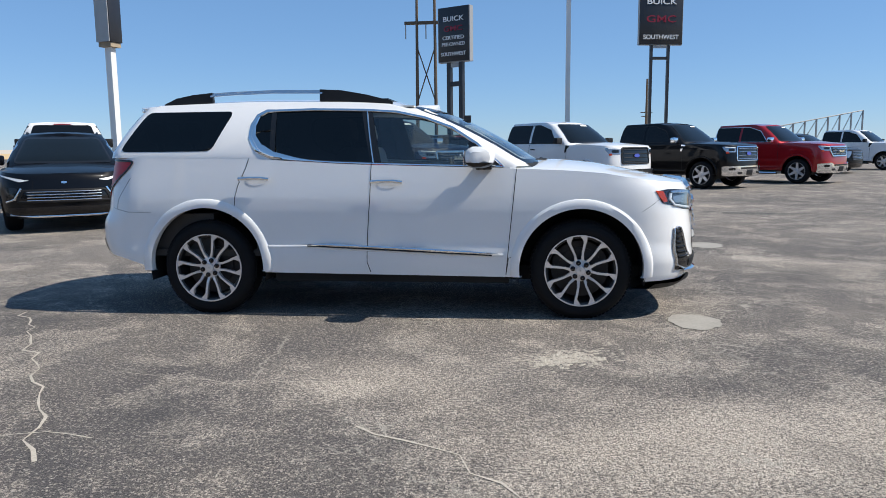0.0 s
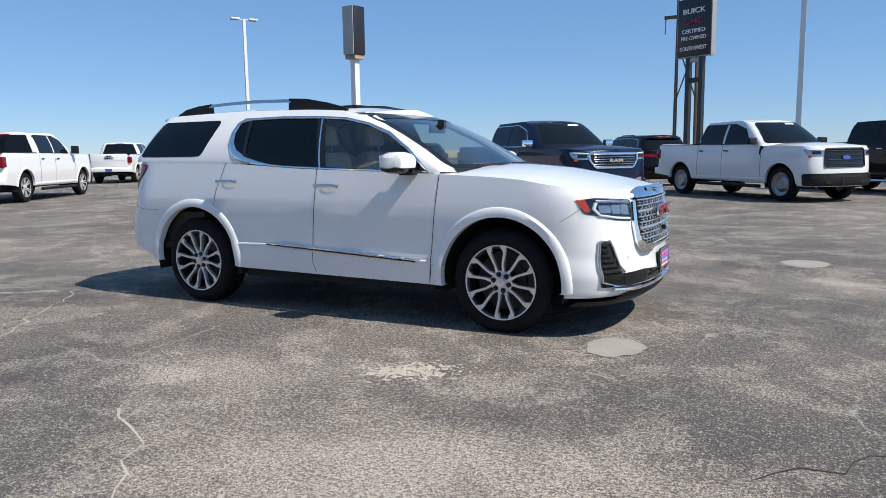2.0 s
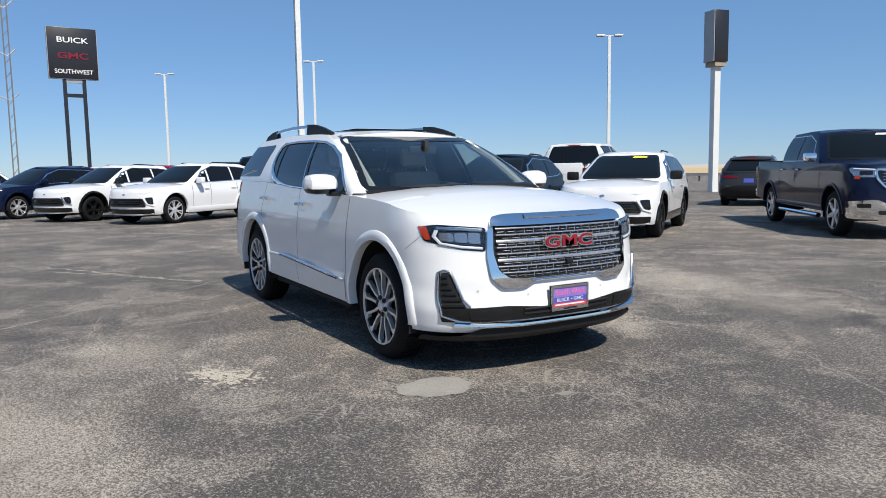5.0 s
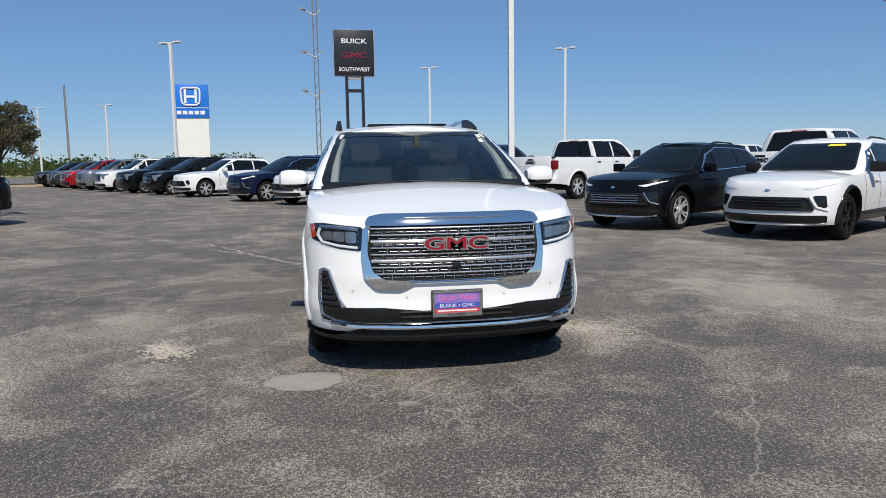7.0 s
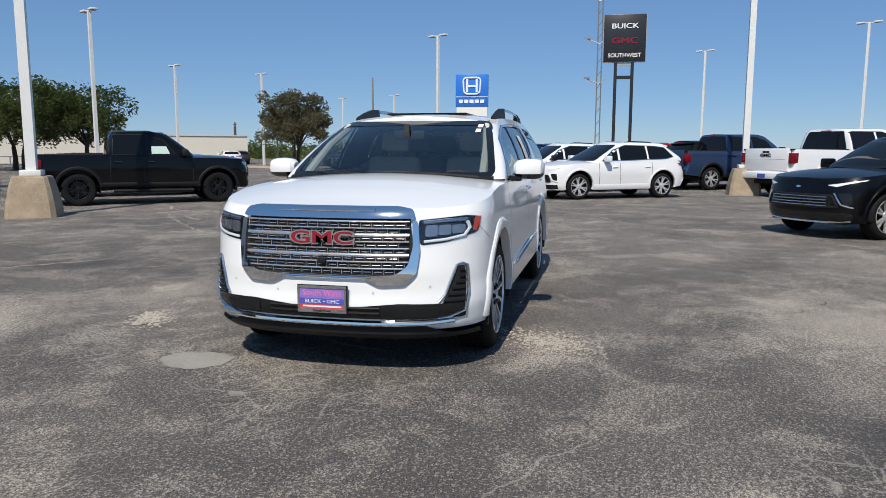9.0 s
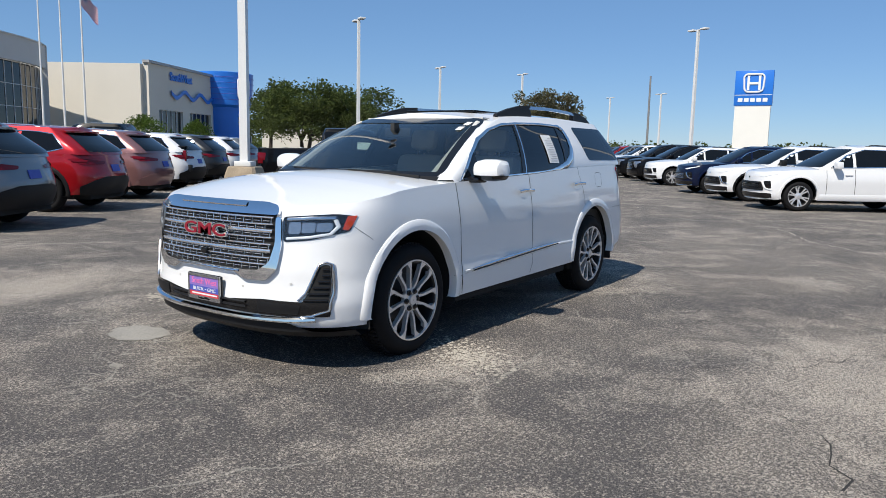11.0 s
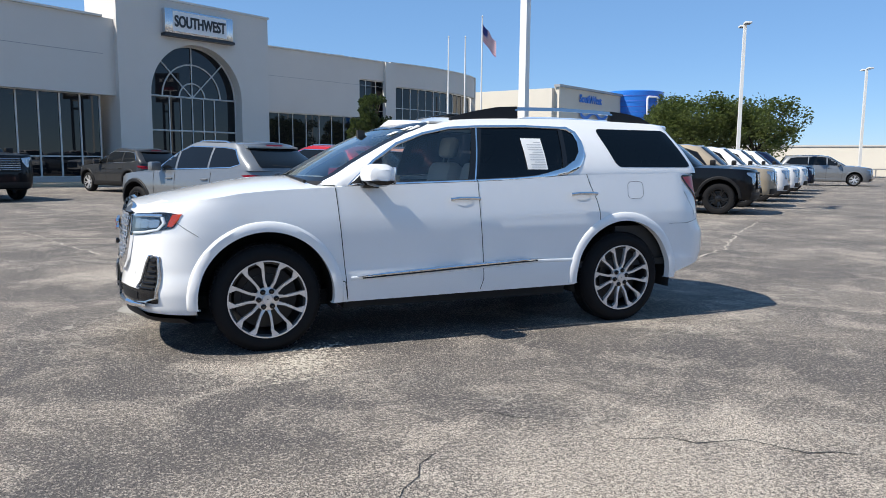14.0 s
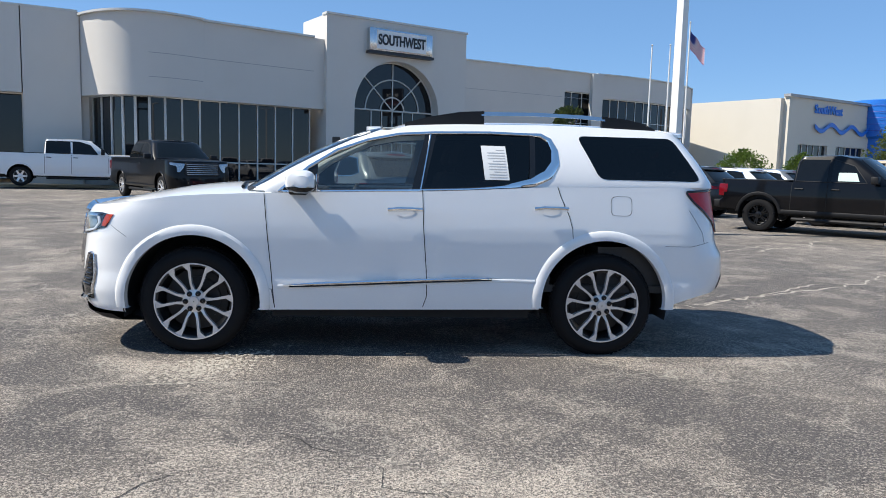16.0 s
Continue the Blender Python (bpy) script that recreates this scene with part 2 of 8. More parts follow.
M_GRILLE = mat("grille_chrome", (0.88, 0.88, 0.89), 0.2, 0.9, 0.06, 6, 60)
M_LAMPIN = mat("lamp_reflector", (0.42, 0.43, 0.45), 0.18, 0.8, 0.1, 20, 120)
M_DRL = emit_free_lens("lamp_light_bar", (0.78, 0.80, 0.82), 0.2)
M_SEAT = mat("light_grey_leather", (0.50, 0.48, 0.45), 0.5, 0, 0.1, 6, 120, 0.05)
M_CABIN = mat("dark_cabin_plastic", (0.030, 0.029, 0.028), 0.6, 0, 0.2, 6, 120)
M_CABINLT = mat("light_cabin_trim", (0.60, 0.58, 0.54), 0.7, 0, 0.08, 6, 120)
M_PAPER = mat("white_paper", (0.80, 0.80, 0.78), 0.8, 0, 0.03, 10, 60)
M_PAPERGR = mat("mint_paper", (0.55, 0.68, 0.62), 0.8, 0, 0.05, 10, 60)
M_INK = mat("grey_ink", (0.46, 0.46, 0.47), 0.8, 0, 0.1, 10, 60)
M_GMCRED = mat("red_emblem", (0.27, 0.016, 0.032), 0.25, 0.1, 0.1, 10, 60)
M_PURPLE = mat("violet_print", (0.26, 0.17, 0.50), 0.5, 0, 0.15, 12, 90)
M_PINK = mat("pink_print", (0.80, 0.18, 0.42), 0.5, 0, 0.1, 12, 90)
M_PRINTBLUE = mat("blue_print", (0.06, 0.09, 0.42), 0.5, 0, 0.1, 12, 90)
M_PRINTRED = mat("red_print", (0.55, 0.05, 0.06), 0.5, 0, 0.1, 12, 90)
M_CONC = mat("weathered_concrete", (0.34, 0.27, 0.19), 0.9, 0, 0.4, 3.5, 50, 0.35)
M_CONC2 = mat("pale_concrete", (0.30, 0.28, 0.245), 0.9, 0, 0.22, 2.5, 70, 0.3)
M_STONES = mat("loose_aggregate", (0.42, 0.375, 0.31), 0.9, 0, 0.3, 30, 200, 0.2)
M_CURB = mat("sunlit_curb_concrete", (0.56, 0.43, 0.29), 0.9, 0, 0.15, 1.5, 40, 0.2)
M_POLE = mat("white_painted_steel", (0.72, 0.72, 0.70), 0.4, 0, 0.06, 1.5, 30)
M_GALV = mat("galvanised_steel", (0.30, 0.30, 0.30), 0.45, 0.7, 0.15, 3, 40)
M_SIGNDK = mat("dark_sign_panel", (0.018, 0.019, 0.024), 0.35, 0, 0.1, 1, 20)
M_SIGNSIDE = mat("weathered_sign_edge", (0.36, 0.36, 0.36), 0.5, 0.3, 0.12, 1, 20)
M_SIGNWHITE = mat("white_sign_letters", (0.80, 0.80, 0.80), 0.5, 0, 0.03, 2, 30)
M_HONDABLUE = mat("bright_blue_panel", (0.02, 0.17, 0.62), 0.35, 0, 0.05, 1, 20)
M_CREAM = mat("white_pylon_cladding", (0.78, 0.76, 0.70), 0.6, 0, 0.04, 0.6, 20)
M_STUCCO = mat("grey_beige_stucco", (0.61, 0.585, 0.545), 0.9, 0, 0.05, 0.35, 60, 0.15)
M_STUCCO2 = mat("cream_stucco", (0.64, 0.60, 0.52), 0.9, 0, 0.05, 0.35, 60, 0.15)
M_CAP = mat("pale_metal_coping", (0.60, 0.59, 0.56), 0.5, 0.2, 0.05, 1, 20)
M_BLDGLASS = mat("dark_showroom_glass", (0.008, 0.009, 0.011), 0.015, 0, 0.1, 0.7, 4)
M_FRAME = mat("white_window_frame", (0.55, 0.55, 0.54), 0.5, 0.2, 0.05, 1, 30)
M_BARK = mat("dark_bark", (0.07, 0.055, 0.045), 0.95, 0, 0.35, 4, 30, 0.5)
M_LEAF = leaf_mat("live_oak_leaves", (0.105, 0.128, 0.056))
M_LEAF2 = leaf_mat("thin_dry_leaves", (0.165, 0.145, 0.10))
# leaf green darkened so the small showroom tree looks shaded
M_LEAFSHADE = leaf_mat("shaded_leaves", (0.045, 0.060, 0.028))
M_HEDGE = leaf_mat("hedge_leaves", (0.095, 0.138, 0.040))
M_FIELD = mat("dry_field", (0.56, 0.40, 0.20), 0.95, 0, 0.12, 0.02, 0.3)
M_GRASS = mat("green_verge", (0.13, 0.15, 0.05), 0.95, 0, 0.3, 0.3, 3)
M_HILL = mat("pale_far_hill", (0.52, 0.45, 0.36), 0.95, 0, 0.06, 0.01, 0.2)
M_FLAGRED = mat("flag_red", (0.45, 0.03, 0.05), 0.8, 0, 0.08, 6, 40)
M_FLAGBLUE = mat("flag_blue", (0.03, 0.04, 0.18), 0.8, 0, 0.08, 6, 40)
M_ORANGE = mat("orange_plastic", (0.75, 0.16, 0.02), 0.6, 0, 0.08, 6, 40)
M_WOOD = mat("weathered_pole_wood", (0.10, 0.075, 0.055), 0.9, 0, 0.3, 2, 30)


# ---------------------------------------------------------------- mesh helpers
def mesh_ob(name, verts, faces, material, parent=None, label="", smooth=True):
    me = bpy.data.meshes.new(name)
    me.from_pydata([tuple(v) for v in verts], [], faces)
    me.materials.append(material)
    if smooth:
        me.polygons.foreach_set("use_smooth", [True] * len(me.polygons))
    me.update()
    ob = new(name, me)
    ob.parent = parent
    if label:
        tagged(ob, label)
    return ob


def part(name, bm, material, parent=None, label="", smooth=True, split=32):
    """Links a bmesh as one mesh object under a thing or a part."""
    me = bpy.data.meshes.new(name)
    bmesh.ops.recalc_face_normals(bm, faces=bm.faces)
    if smooth:
        for f in bm.faces:
            f.smooth = True
        for e in bm.edges:
            if len(e.link_faces) == 2 and e.calc_face_angle(0) > radians(split):
                e.smooth = False
    bm.to_mesh(me)
    bm.free()
    me.materials.append(material)
    ob = new(name, me)
    ob.parent = parent
    if label:
        tagged(ob, label)
    return ob


def thing(name, label, category, m=None, group="", kind=""):
    ob = new(name)
    ob.empty_display_size = 0.2
    if m is not None:
        ob.matrix_world = m
    return tagged(ob, label, category, group, kind)


def box(bm, x0, x1, y0, y1, z0, z1, bevel=0.0, m=None):
    r = bmesh.ops.create_cube(bm, size=1.0)
    vs = r["verts"]
    for v in vs:
        v.co = Vector(((x0 + x1) / 2 + v.co.x * (x1 - x0), (y0 + y1) / 2 + v.co.y * (y1 - y0), (z0 + z1) / 2 + v.co.z * (z1 - z0)))
    if bevel:
        es = list({e for v in vs for e in v.link_edges})
        r2 = bmesh.ops.bevel(bm, geom=es, offset=bevel, segments=2, profile=0.5, affect='EDGES')
        vs = list({v for f in r2["faces"] for v in f.verts} | {v for v in vs if v.is_valid})
    if m is not None:
        bmesh.ops.transform(bm, matrix=m, verts=vs)
    return bm


def boxes(*specs):
    bm = bmesh.new()
    for s in specs:
        box(bm, *s)
    return bm


def tube(points, radii, sides=8, bm=None, cap=True):
    """A tapered tube along points."""
    bm = bm or bmesh.new()
    pts = [Vector(p) for p in points]
    if not isinstance(radii, (list, tuple)):
        radii = [radii] * len(pts)
    rings = []
    for i, p in enumerate(pts):
        d = (pts[min(i + 1, len(pts) - 1)] - pts[max(i - 1, 0)]).normalized()
        a = d.orthogonal().normalized() if abs(d.z) < 0.9 else Vector((1, 0, 0))
        a = (a - d * a.dot(d)).normalized()
        if rings and (a.dot(last) < 0):
            a = -a
        last = a
        b = d.cross(a)
        rings.append([bm.verts.new(p + (a * math.cos(t) + b * math.sin(t)) * radii[i]) for t in [2 * math.pi * k / sides for k in range(sides)]])
    for r0, r1 in zip(rings, rings[1:]):
        for k in range(sides):
            bm.faces.new((r0[k], r0[(k + 1) % sides], r1[(k + 1) % sides], r1[k]))
    if cap:
        bm.faces.new(rings[0][::-1]); bm.faces.new(rings[-1])
    return bm


def lathe(profile, sides=36, axis="y", bm=None, m=None):
    """Turns (radius, along) pairs about the y axis."""
    bm = bm or bmesh.new()
    rings = []
    for r, a in profile:
        ring = []
        for k in range(sides):
            t = 2 * math.pi * k / sides
            c = Vector((r * math.cos(t), a, r * math.sin(t))) if axis == "y" else Vector((r * math.cos(t), r * math.sin(t), a))
            ring.append(bm.verts.new(m @ c if m is not None else c))
        rings.append(ring)
    for r0, r1 in zip(rings, rings[1:]):
        for k in range(sides):
            bm.faces.new((r0[k], r0[(k + 1) % sides], r1[(k + 1) % sides], r1[k]))
    return bm


def table(*pairs, soft=0.0):
    xs, ys = zip(*sorted(pairs))
    if not soft:
        return lambda x: float(np.interp(x, xs, ys))
    return lambda x: float(sum(np.interp([x - soft, x - soft / 2, x, x + soft / 2, x + soft], xs, ys)) / 5)


def inside(poly, u, v):
    hit, n = False, len(poly)
    for i in range(n):
        (a, b), (c, d) = poly[i], poly[i - 1]
        if (b > v) != (d > v) and u < (c - a) * (v - b) / (d - b) + a:
            hit = not hit
    return hit


def snap(poly, u, v):
    best, bd = (u, v), 1e9
    for i in range(len(poly)):
        (a, b), (c, d) = poly[i - 1], poly[i]
        l2 = (c - a) ** 2 + (d - b) ** 2
        t = 0 if l2 == 0 else max(0, min(1, ((u - a) * (c - a) + (v - b) * (d - b)) / l2))
        p, q = a + t * (c - a), b + t * (d - b)
        e = (u - p) ** 2 + (v - q) ** 2
        if e < bd:
            best, bd = (p, q), e
    return best


def rounded(poly, r=0.03, steps=4):
    """Rounds the corners of a polygon."""
    out, n = [], len(poly)
    for i in range(n):
        p, a, b = Vector(poly[i]), Vector(poly[i - 1]), Vector(poly[(i + 1) % n])
        k = min(r, (a - p).length * 0.45, (b - p).length * 0.45)
        s, e = p + (a - p).normalized() * k, p + (b - p).normalized() * k
        for j in range(steps + 1):
            t = j / steps
            q = s * (1 - t) ** 2 + p * 2 * t * (1 - t) + e * t * t
            out.append((q.x, q.y))
    return out


def surf_normal(surf, u, v, toward):
    h = 0.004
    a = surf(u + h, v) - surf(u - h, v)
    b = surf(u, v + h) - surf(u, v - h)
    n = a.cross(b)
    if n.length < 1e-9:
        return toward.copy()
    n.normalize()
    return n if n.dot(toward) > 0 else -n


def patch(poly, surf, toward, step=0.03, off=0.003, depth=0.0, bm=None):
    """A piece of the surface surf(u, v) inside a polygon, lifted by off, with turned-in edges of that depth."""
    bm = bm or bmesh.new()
    us, vs = [p[0] for p in poly], [p[1] for p in poly]
    u0, v0 = min(us) - step * 0.4, min(vs) - step * 0.4
    nu, nv = int((max(us) - u0) / step) + 2, int((max(vs) - v0) / step) + 2
    ins = [[inside(poly, u0 + i * step, v0 + j * step) for j in range(nv + 1)] for i in range(nu + 1)]
    made, nrm, faces = {}, {}, []

    def vert(i, j):
        if (i, j) not in made:
            u, v = u0 + i * step, v0 + j * step
            if not ins[i][j]:
                u, v = snap(poly, u, v)
            n = surf_normal(surf, u, v, toward)
            w = bm.verts.new(surf(u, v) + n * off)
            made[i, j] = w
            nrm[w] = n
        return made[i, j]
    for i in range(nu):
        for j in range(nv):
            if ins[i][j] or ins[i + 1][j] or ins[i][j + 1] or ins[i + 1][j + 1]:
                q = [vert(i, j), vert(i + 1, j), vert(i + 1, j + 1), vert(i, j + 1)]
                faces.append(bm.faces.new(q))
    if depth and faces:
        mine = set(faces)
        edges = {e for f in faces for e in f.edges if sum(g in mine for g in e.link_faces) == 1}
        low = {}
        for e in edges:
            for w in e.verts:
                if w not in low:
                    low[w] = bm.verts.new(w.co - nrm[w] * depth)
            a, b = e.verts
            bm.faces.new((a, b, low[b], low[a]))
    bmesh.ops.remove_doubles(bm, verts=list(made.values()), dist=0.0006)
    return bm


def ribbon(path, surf, toward, width=0.02, off=0.004, rise=0.0, closed=False, step=0.04, bm=None):
    """A strip along a path on a surface; with rise it is a rounded moulding."""
    bm = bm or bmesh.new()
    pts = [Vector(p) for p in path]
    if closed:
        pts.append(pts[0])
    dense = []
    for a, b in zip(pts, pts[1:]):
        n = max(1, int((b - a).length / step))
        dense += [a.lerp(b, k / n) for k in range(n)]
    if not closed:
        dense.append(pts[-1])
    rows, n = [], len(dense)
    prof = [(-0.5, 0.0), (-0.32, 0.8), (0, 1.0), (0.32, 0.8), (0.5, 0.0)] if rise else [(-0.5, 0), (0.5, 0)]
    for i, p in enumerate(dense):
        d = (dense[(i + 1) % n] - dense[i - 1]) if closed else (dense[min(i + 1, n - 1)] - dense[max(i - 1, 0)])
        d.normalize()
        side = Vector((-d.y, d.x))
        w = width(i / max(1, n - 1)) if callable(width) else width
        row = []
        for s, h in prof:
            q = p + side * (s * w)
            row.append(bm.verts.new(surf(q.x, q.y) + surf_normal(surf, q.x, q.y, toward) * (off + rise * h)))
        rows.append(row)
    pairs = list(zip(rows, rows[1:])) + ([(rows[-1], rows[0])] if closed else [])
    for a, b in pairs:
        for k in range(len(prof) - 1):
            bm.faces.new((a[k], a[k + 1], b[k + 1], b[k]))
    return bm


def text_mesh(words, size, depth, material, parent, m, name="lettering", wide=1.0, label="", bold=0.0):
    cu = bpy.data.curves.new(name, 'FONT')
    cu.body, cu.size, cu.extrude, cu.align_x, cu.align_y = words, size, depth, 'CENTER', 'CENTER'
    cu.offset = bold
    tmp = bpy.data.objects.new("tmp", cu)
    scene.collection.objects.link(tmp)
    me = bpy.data.meshes.new_from_object(tmp.evaluated_get(bpy.context.evaluated_depsgraph_get()))
    bpy.data.objects.remove(tmp)
    me.materials.clear()
    me.materials.append(material)
    me.transform(Matrix.Diagonal((wide, 1, 1, 1)))
    me.transform(m)
    ob = new(name, me)
    ob.parent = parent
    if label:
        tagged(ob, label)
    return ob


UPRIGHT = Matrix(((1, 0, 0, 0), (0, 0, -1, 0), (0, 1, 0, 0), (0, 0, 0, 1)))   # text in xz, facing -y
FACE_X = Matrix(((0, 0, 1, 0), (1, 0, 0, 0), (0, 1, 0, 0), (0, 0, 0, 1)))     # text in yz, facing +x


# ---------------------------------------------------------------- wheels
WHEEL_CACHE = {}


def arc_box(bm, r0, r1, a0, a1, y0, y1, w0, w1, n=6):
    """A spoke: a bar from radius r0 to r1 bending from angle a0 to a1."""
    rows = []
    for k in range(n + 1):
        t = k / n
        r, a, w = r0 + (r1 - r0) * t, a0 + (a1 - a0) * t, w0 + (w1 - w0) * t
        c, s = math.cos(a), math.sin(a)
        yo = y0 + (y1 - y0) * t
        row = []
        for lat, dy in ((-w / 2, -0.03), (-w / 2, 0.0), (w / 2, 0.0), (w / 2, -0.03)):
            row.append(bm.verts.new((r * c - lat * s, yo + dy, r * s + lat * c)))
        rows.append(row)
    for a, b in zip(rows, rows[1:]):
        for k in range(4):
            bm.faces.new((a[k], a[(k + 1) % 4], b[(k + 1) % 4], b[k]))
    bm.faces.new(rows[0]); bm.faces.new(rows[-1][::-1])


def wheel_meshes(R, rim, width, style, sides):
    key = (R, rim, width, style, sides)
    if key in WHEEL_CACHE:
        return WHEEL_CACHE[key]
    h = width / 2
    bm = lathe([(rim - 0.012, -h * 0.8), (rim + 0.02, -h), ((R + rim) / 2, -h * 1.04), (R - 0.03, -h * 0.95), (R - 0.006, -h * 0.72), (R, -h * 0.3), (R, h * 0.3),
                (R - 0.006, h * 0.72), (R - 0.03, h * 0.95), ((R + rim) / 2, h * 1.04), (rim + 0.02, h), (rim - 0.012, h * 0.86)], sides)
    if sides > 60:     # tread blocks
        for k in range(sides):
            for s0, s1 in ((-0.62, -0.36), (-0.30, -0.04), (0.04, 0.30), (0.36, 0.62)):
                a0, a1 = 2 * math.pi * (k + 0.1 + 0.3 * (s0 > 0)) / sides, 2 * math.pi * (k + 0.8 + 0.3 * (s0 > 0)) / sides
                q = []
                for rr in (R - 0.004, R + 0.006):
                    for a, y in ((a0, s0 * h), (a1, s0 * h), (a1, s1 * h), (a0, s1 * h)):
                        q.append(bm.verts.new((rr * math.cos(a), y, rr * math.sin(a))))
                bm.faces.new(q[4:])
                for i in range(4):
                    bm.faces.new((q[i], q[(i + 1) % 4], q[4 + (i + 1) % 4], q[4 + i]))

    def fin(bm, name, material):
        bmesh.ops.recalc_face_normals(bm, faces=bm.faces)
        me = bpy.data.meshes.new(name)
        for f in bm.faces:
            f.smooth = True
        for e in bm.edges:
            if len(e.link_faces) == 2 and e.calc_face_angle(0) > radians(35):
                e.smooth = False
        bm.to_mesh(me); bm.free()
        me.materials.append(material)
        return me
    tyre = fin(bm, "tyre", M_RUBBER)
    dark = {"multi": M_RIMDARK, "split": M_RIMDARK, "black": M_RIMBLK, "steel": M_STEEL, "chrome": M_RIMDARK}[style]
    bm = lathe([(rim, h * 0.93), (rim - 0.02, h * 0.86), (rim - 0.03, h * 0.4), (rim - 0.045, -h * 0.7)], sides)
    lathe([(rim - 0.05, h * 0.1), (0.03, h * 0.1)], 24, bm=bm)
    face = h * 0.92
    barrel = fin(bm, "rim_barrel", dark)
    bm = lathe([(rim + 0.004, h * 0.90), (rim + 0.004, h * 1.0), (rim - 0.005, h * 1.0), (rim - 0.008, h * 0.88)], sides)
    if style == "multi":
        for k in range(6):
            c = 2 * math.pi * k / 6 + 0.26
            for q in (-1, 1):      # paired spokes that bow apart and close in a rounded arch at the rim
                arc_box(bm, rim * 0.30, rim * 0.46, c + q * 0.30, c + q * 0.235, face - 0.014, face - 0.007, 0.022, 0.016, 2)
                arc_box(bm, rim * 0.46, rim * 0.82, c + q * 0.235, c + q * 0.27, face - 0.007, face + 0.001, 0.016, 0.019, 4)
                arc_box(bm, rim * 0.82, rim * 0.985, c + q * 0.27, c + q * 0.20, face + 0.001, face + 0.004, 0.019, 0.054, 4)
    elif style in ("split", "black"):
        for k in range(5 if style == "black" else 6):
            c = 2 * math.pi * k / (5 if style == "black" else 6) + 0.3
            for s in (-1, 1):
                arc_box(bm, rim * 0.25, rim * 0.98, c + s * 0.10, c + s * 0.17, face - 0.02, face, 0.032, 0.03, 3)
    elif style == "chrome":
        for k in range(6):
            arc_box(bm, rim * 0.2, rim * 0.98, 2 * math.pi * k / 6, 2 * math.pi * k / 6, face - 0.02, face, 0.10, 0.06, 3)
    else:
        lathe([(rim * 0.96, face - 0.02), (rim * 0.7, face - 0.05), (rim * 0.45, face), (0.04, face)], sides, bm=bm)
    if style == "multi":
        lathe([(rim * 0.315, face - 0.035), (rim * 0.305, face - 0.016), (rim * 0.14, face - 0.010), (rim * 0.125, face + 0.003), (0.004, face + 0.005)], 28, bm=bm)
    else:
        lathe([(rim * 0.335, face - 0.035), (rim * 0.325, face - 0.012), (rim * 0.17, face - 0.004), (rim * 0.15, face + 0.008), (0.004, face + 0.010)], 24, bm=bm)
    spokes = fin(bm, "spokes", {"multi": M_RIM, "split": M_RIM, "black": M_RIMBLK, "steel": M_STEEL, "chrome": M_RIM}[style])
    bm = lathe([(0.019, face - 0.03), (0.019, face - 0.006), (0.012, face - 0.004), (0.011, face + 0.004), (0.002, face + 0.005)], 10)
    nuts = fin(bm, "wheel_nut", M_GLOSSBLK)
    bm = lathe([(rim * 0.62, h * 0.15), (rim * 0.62, h * 0.22), (rim * 0.3, h * 0.24)], 28)
    disc = fin(bm, "brake_disc", M_RIMDARK)
    WHEEL_CACHE[key] = (tyre, barrel, spokes, nuts, disc)
    return WHEEL_CACHE[key]


def add_wheel(parent, x, y, z, R, rim, width, style, sides, turn=0.0):
    tyre, barrel, spokes, nuts, disc = wheel_meshes(R, rim, width, style, sides)
    w = new("wheel", tyre)
    w.parent = parent
    s = 1 if y > 0 else -1
    w.matrix_local = pose(x, y - s * width / 2, z, 0, turn, 0 if s > 0 else 180)
    for nm, me in (("rim", barrel), ("spokes", spokes), ("brake_disc", disc))[:3 if sides > 60 else 2]:
        o = new(nm, me)
        o.parent = w
    if sides > 60:
        for k in range(6):
            a = 2 * math.pi * k / 6 + 0.1
            o = new("wheel_nut", nuts)
            o.parent = w
            o.location = (rim * 0.222 * math.cos(a), 0, rim * 0.222 * math.sin(a))
    return w


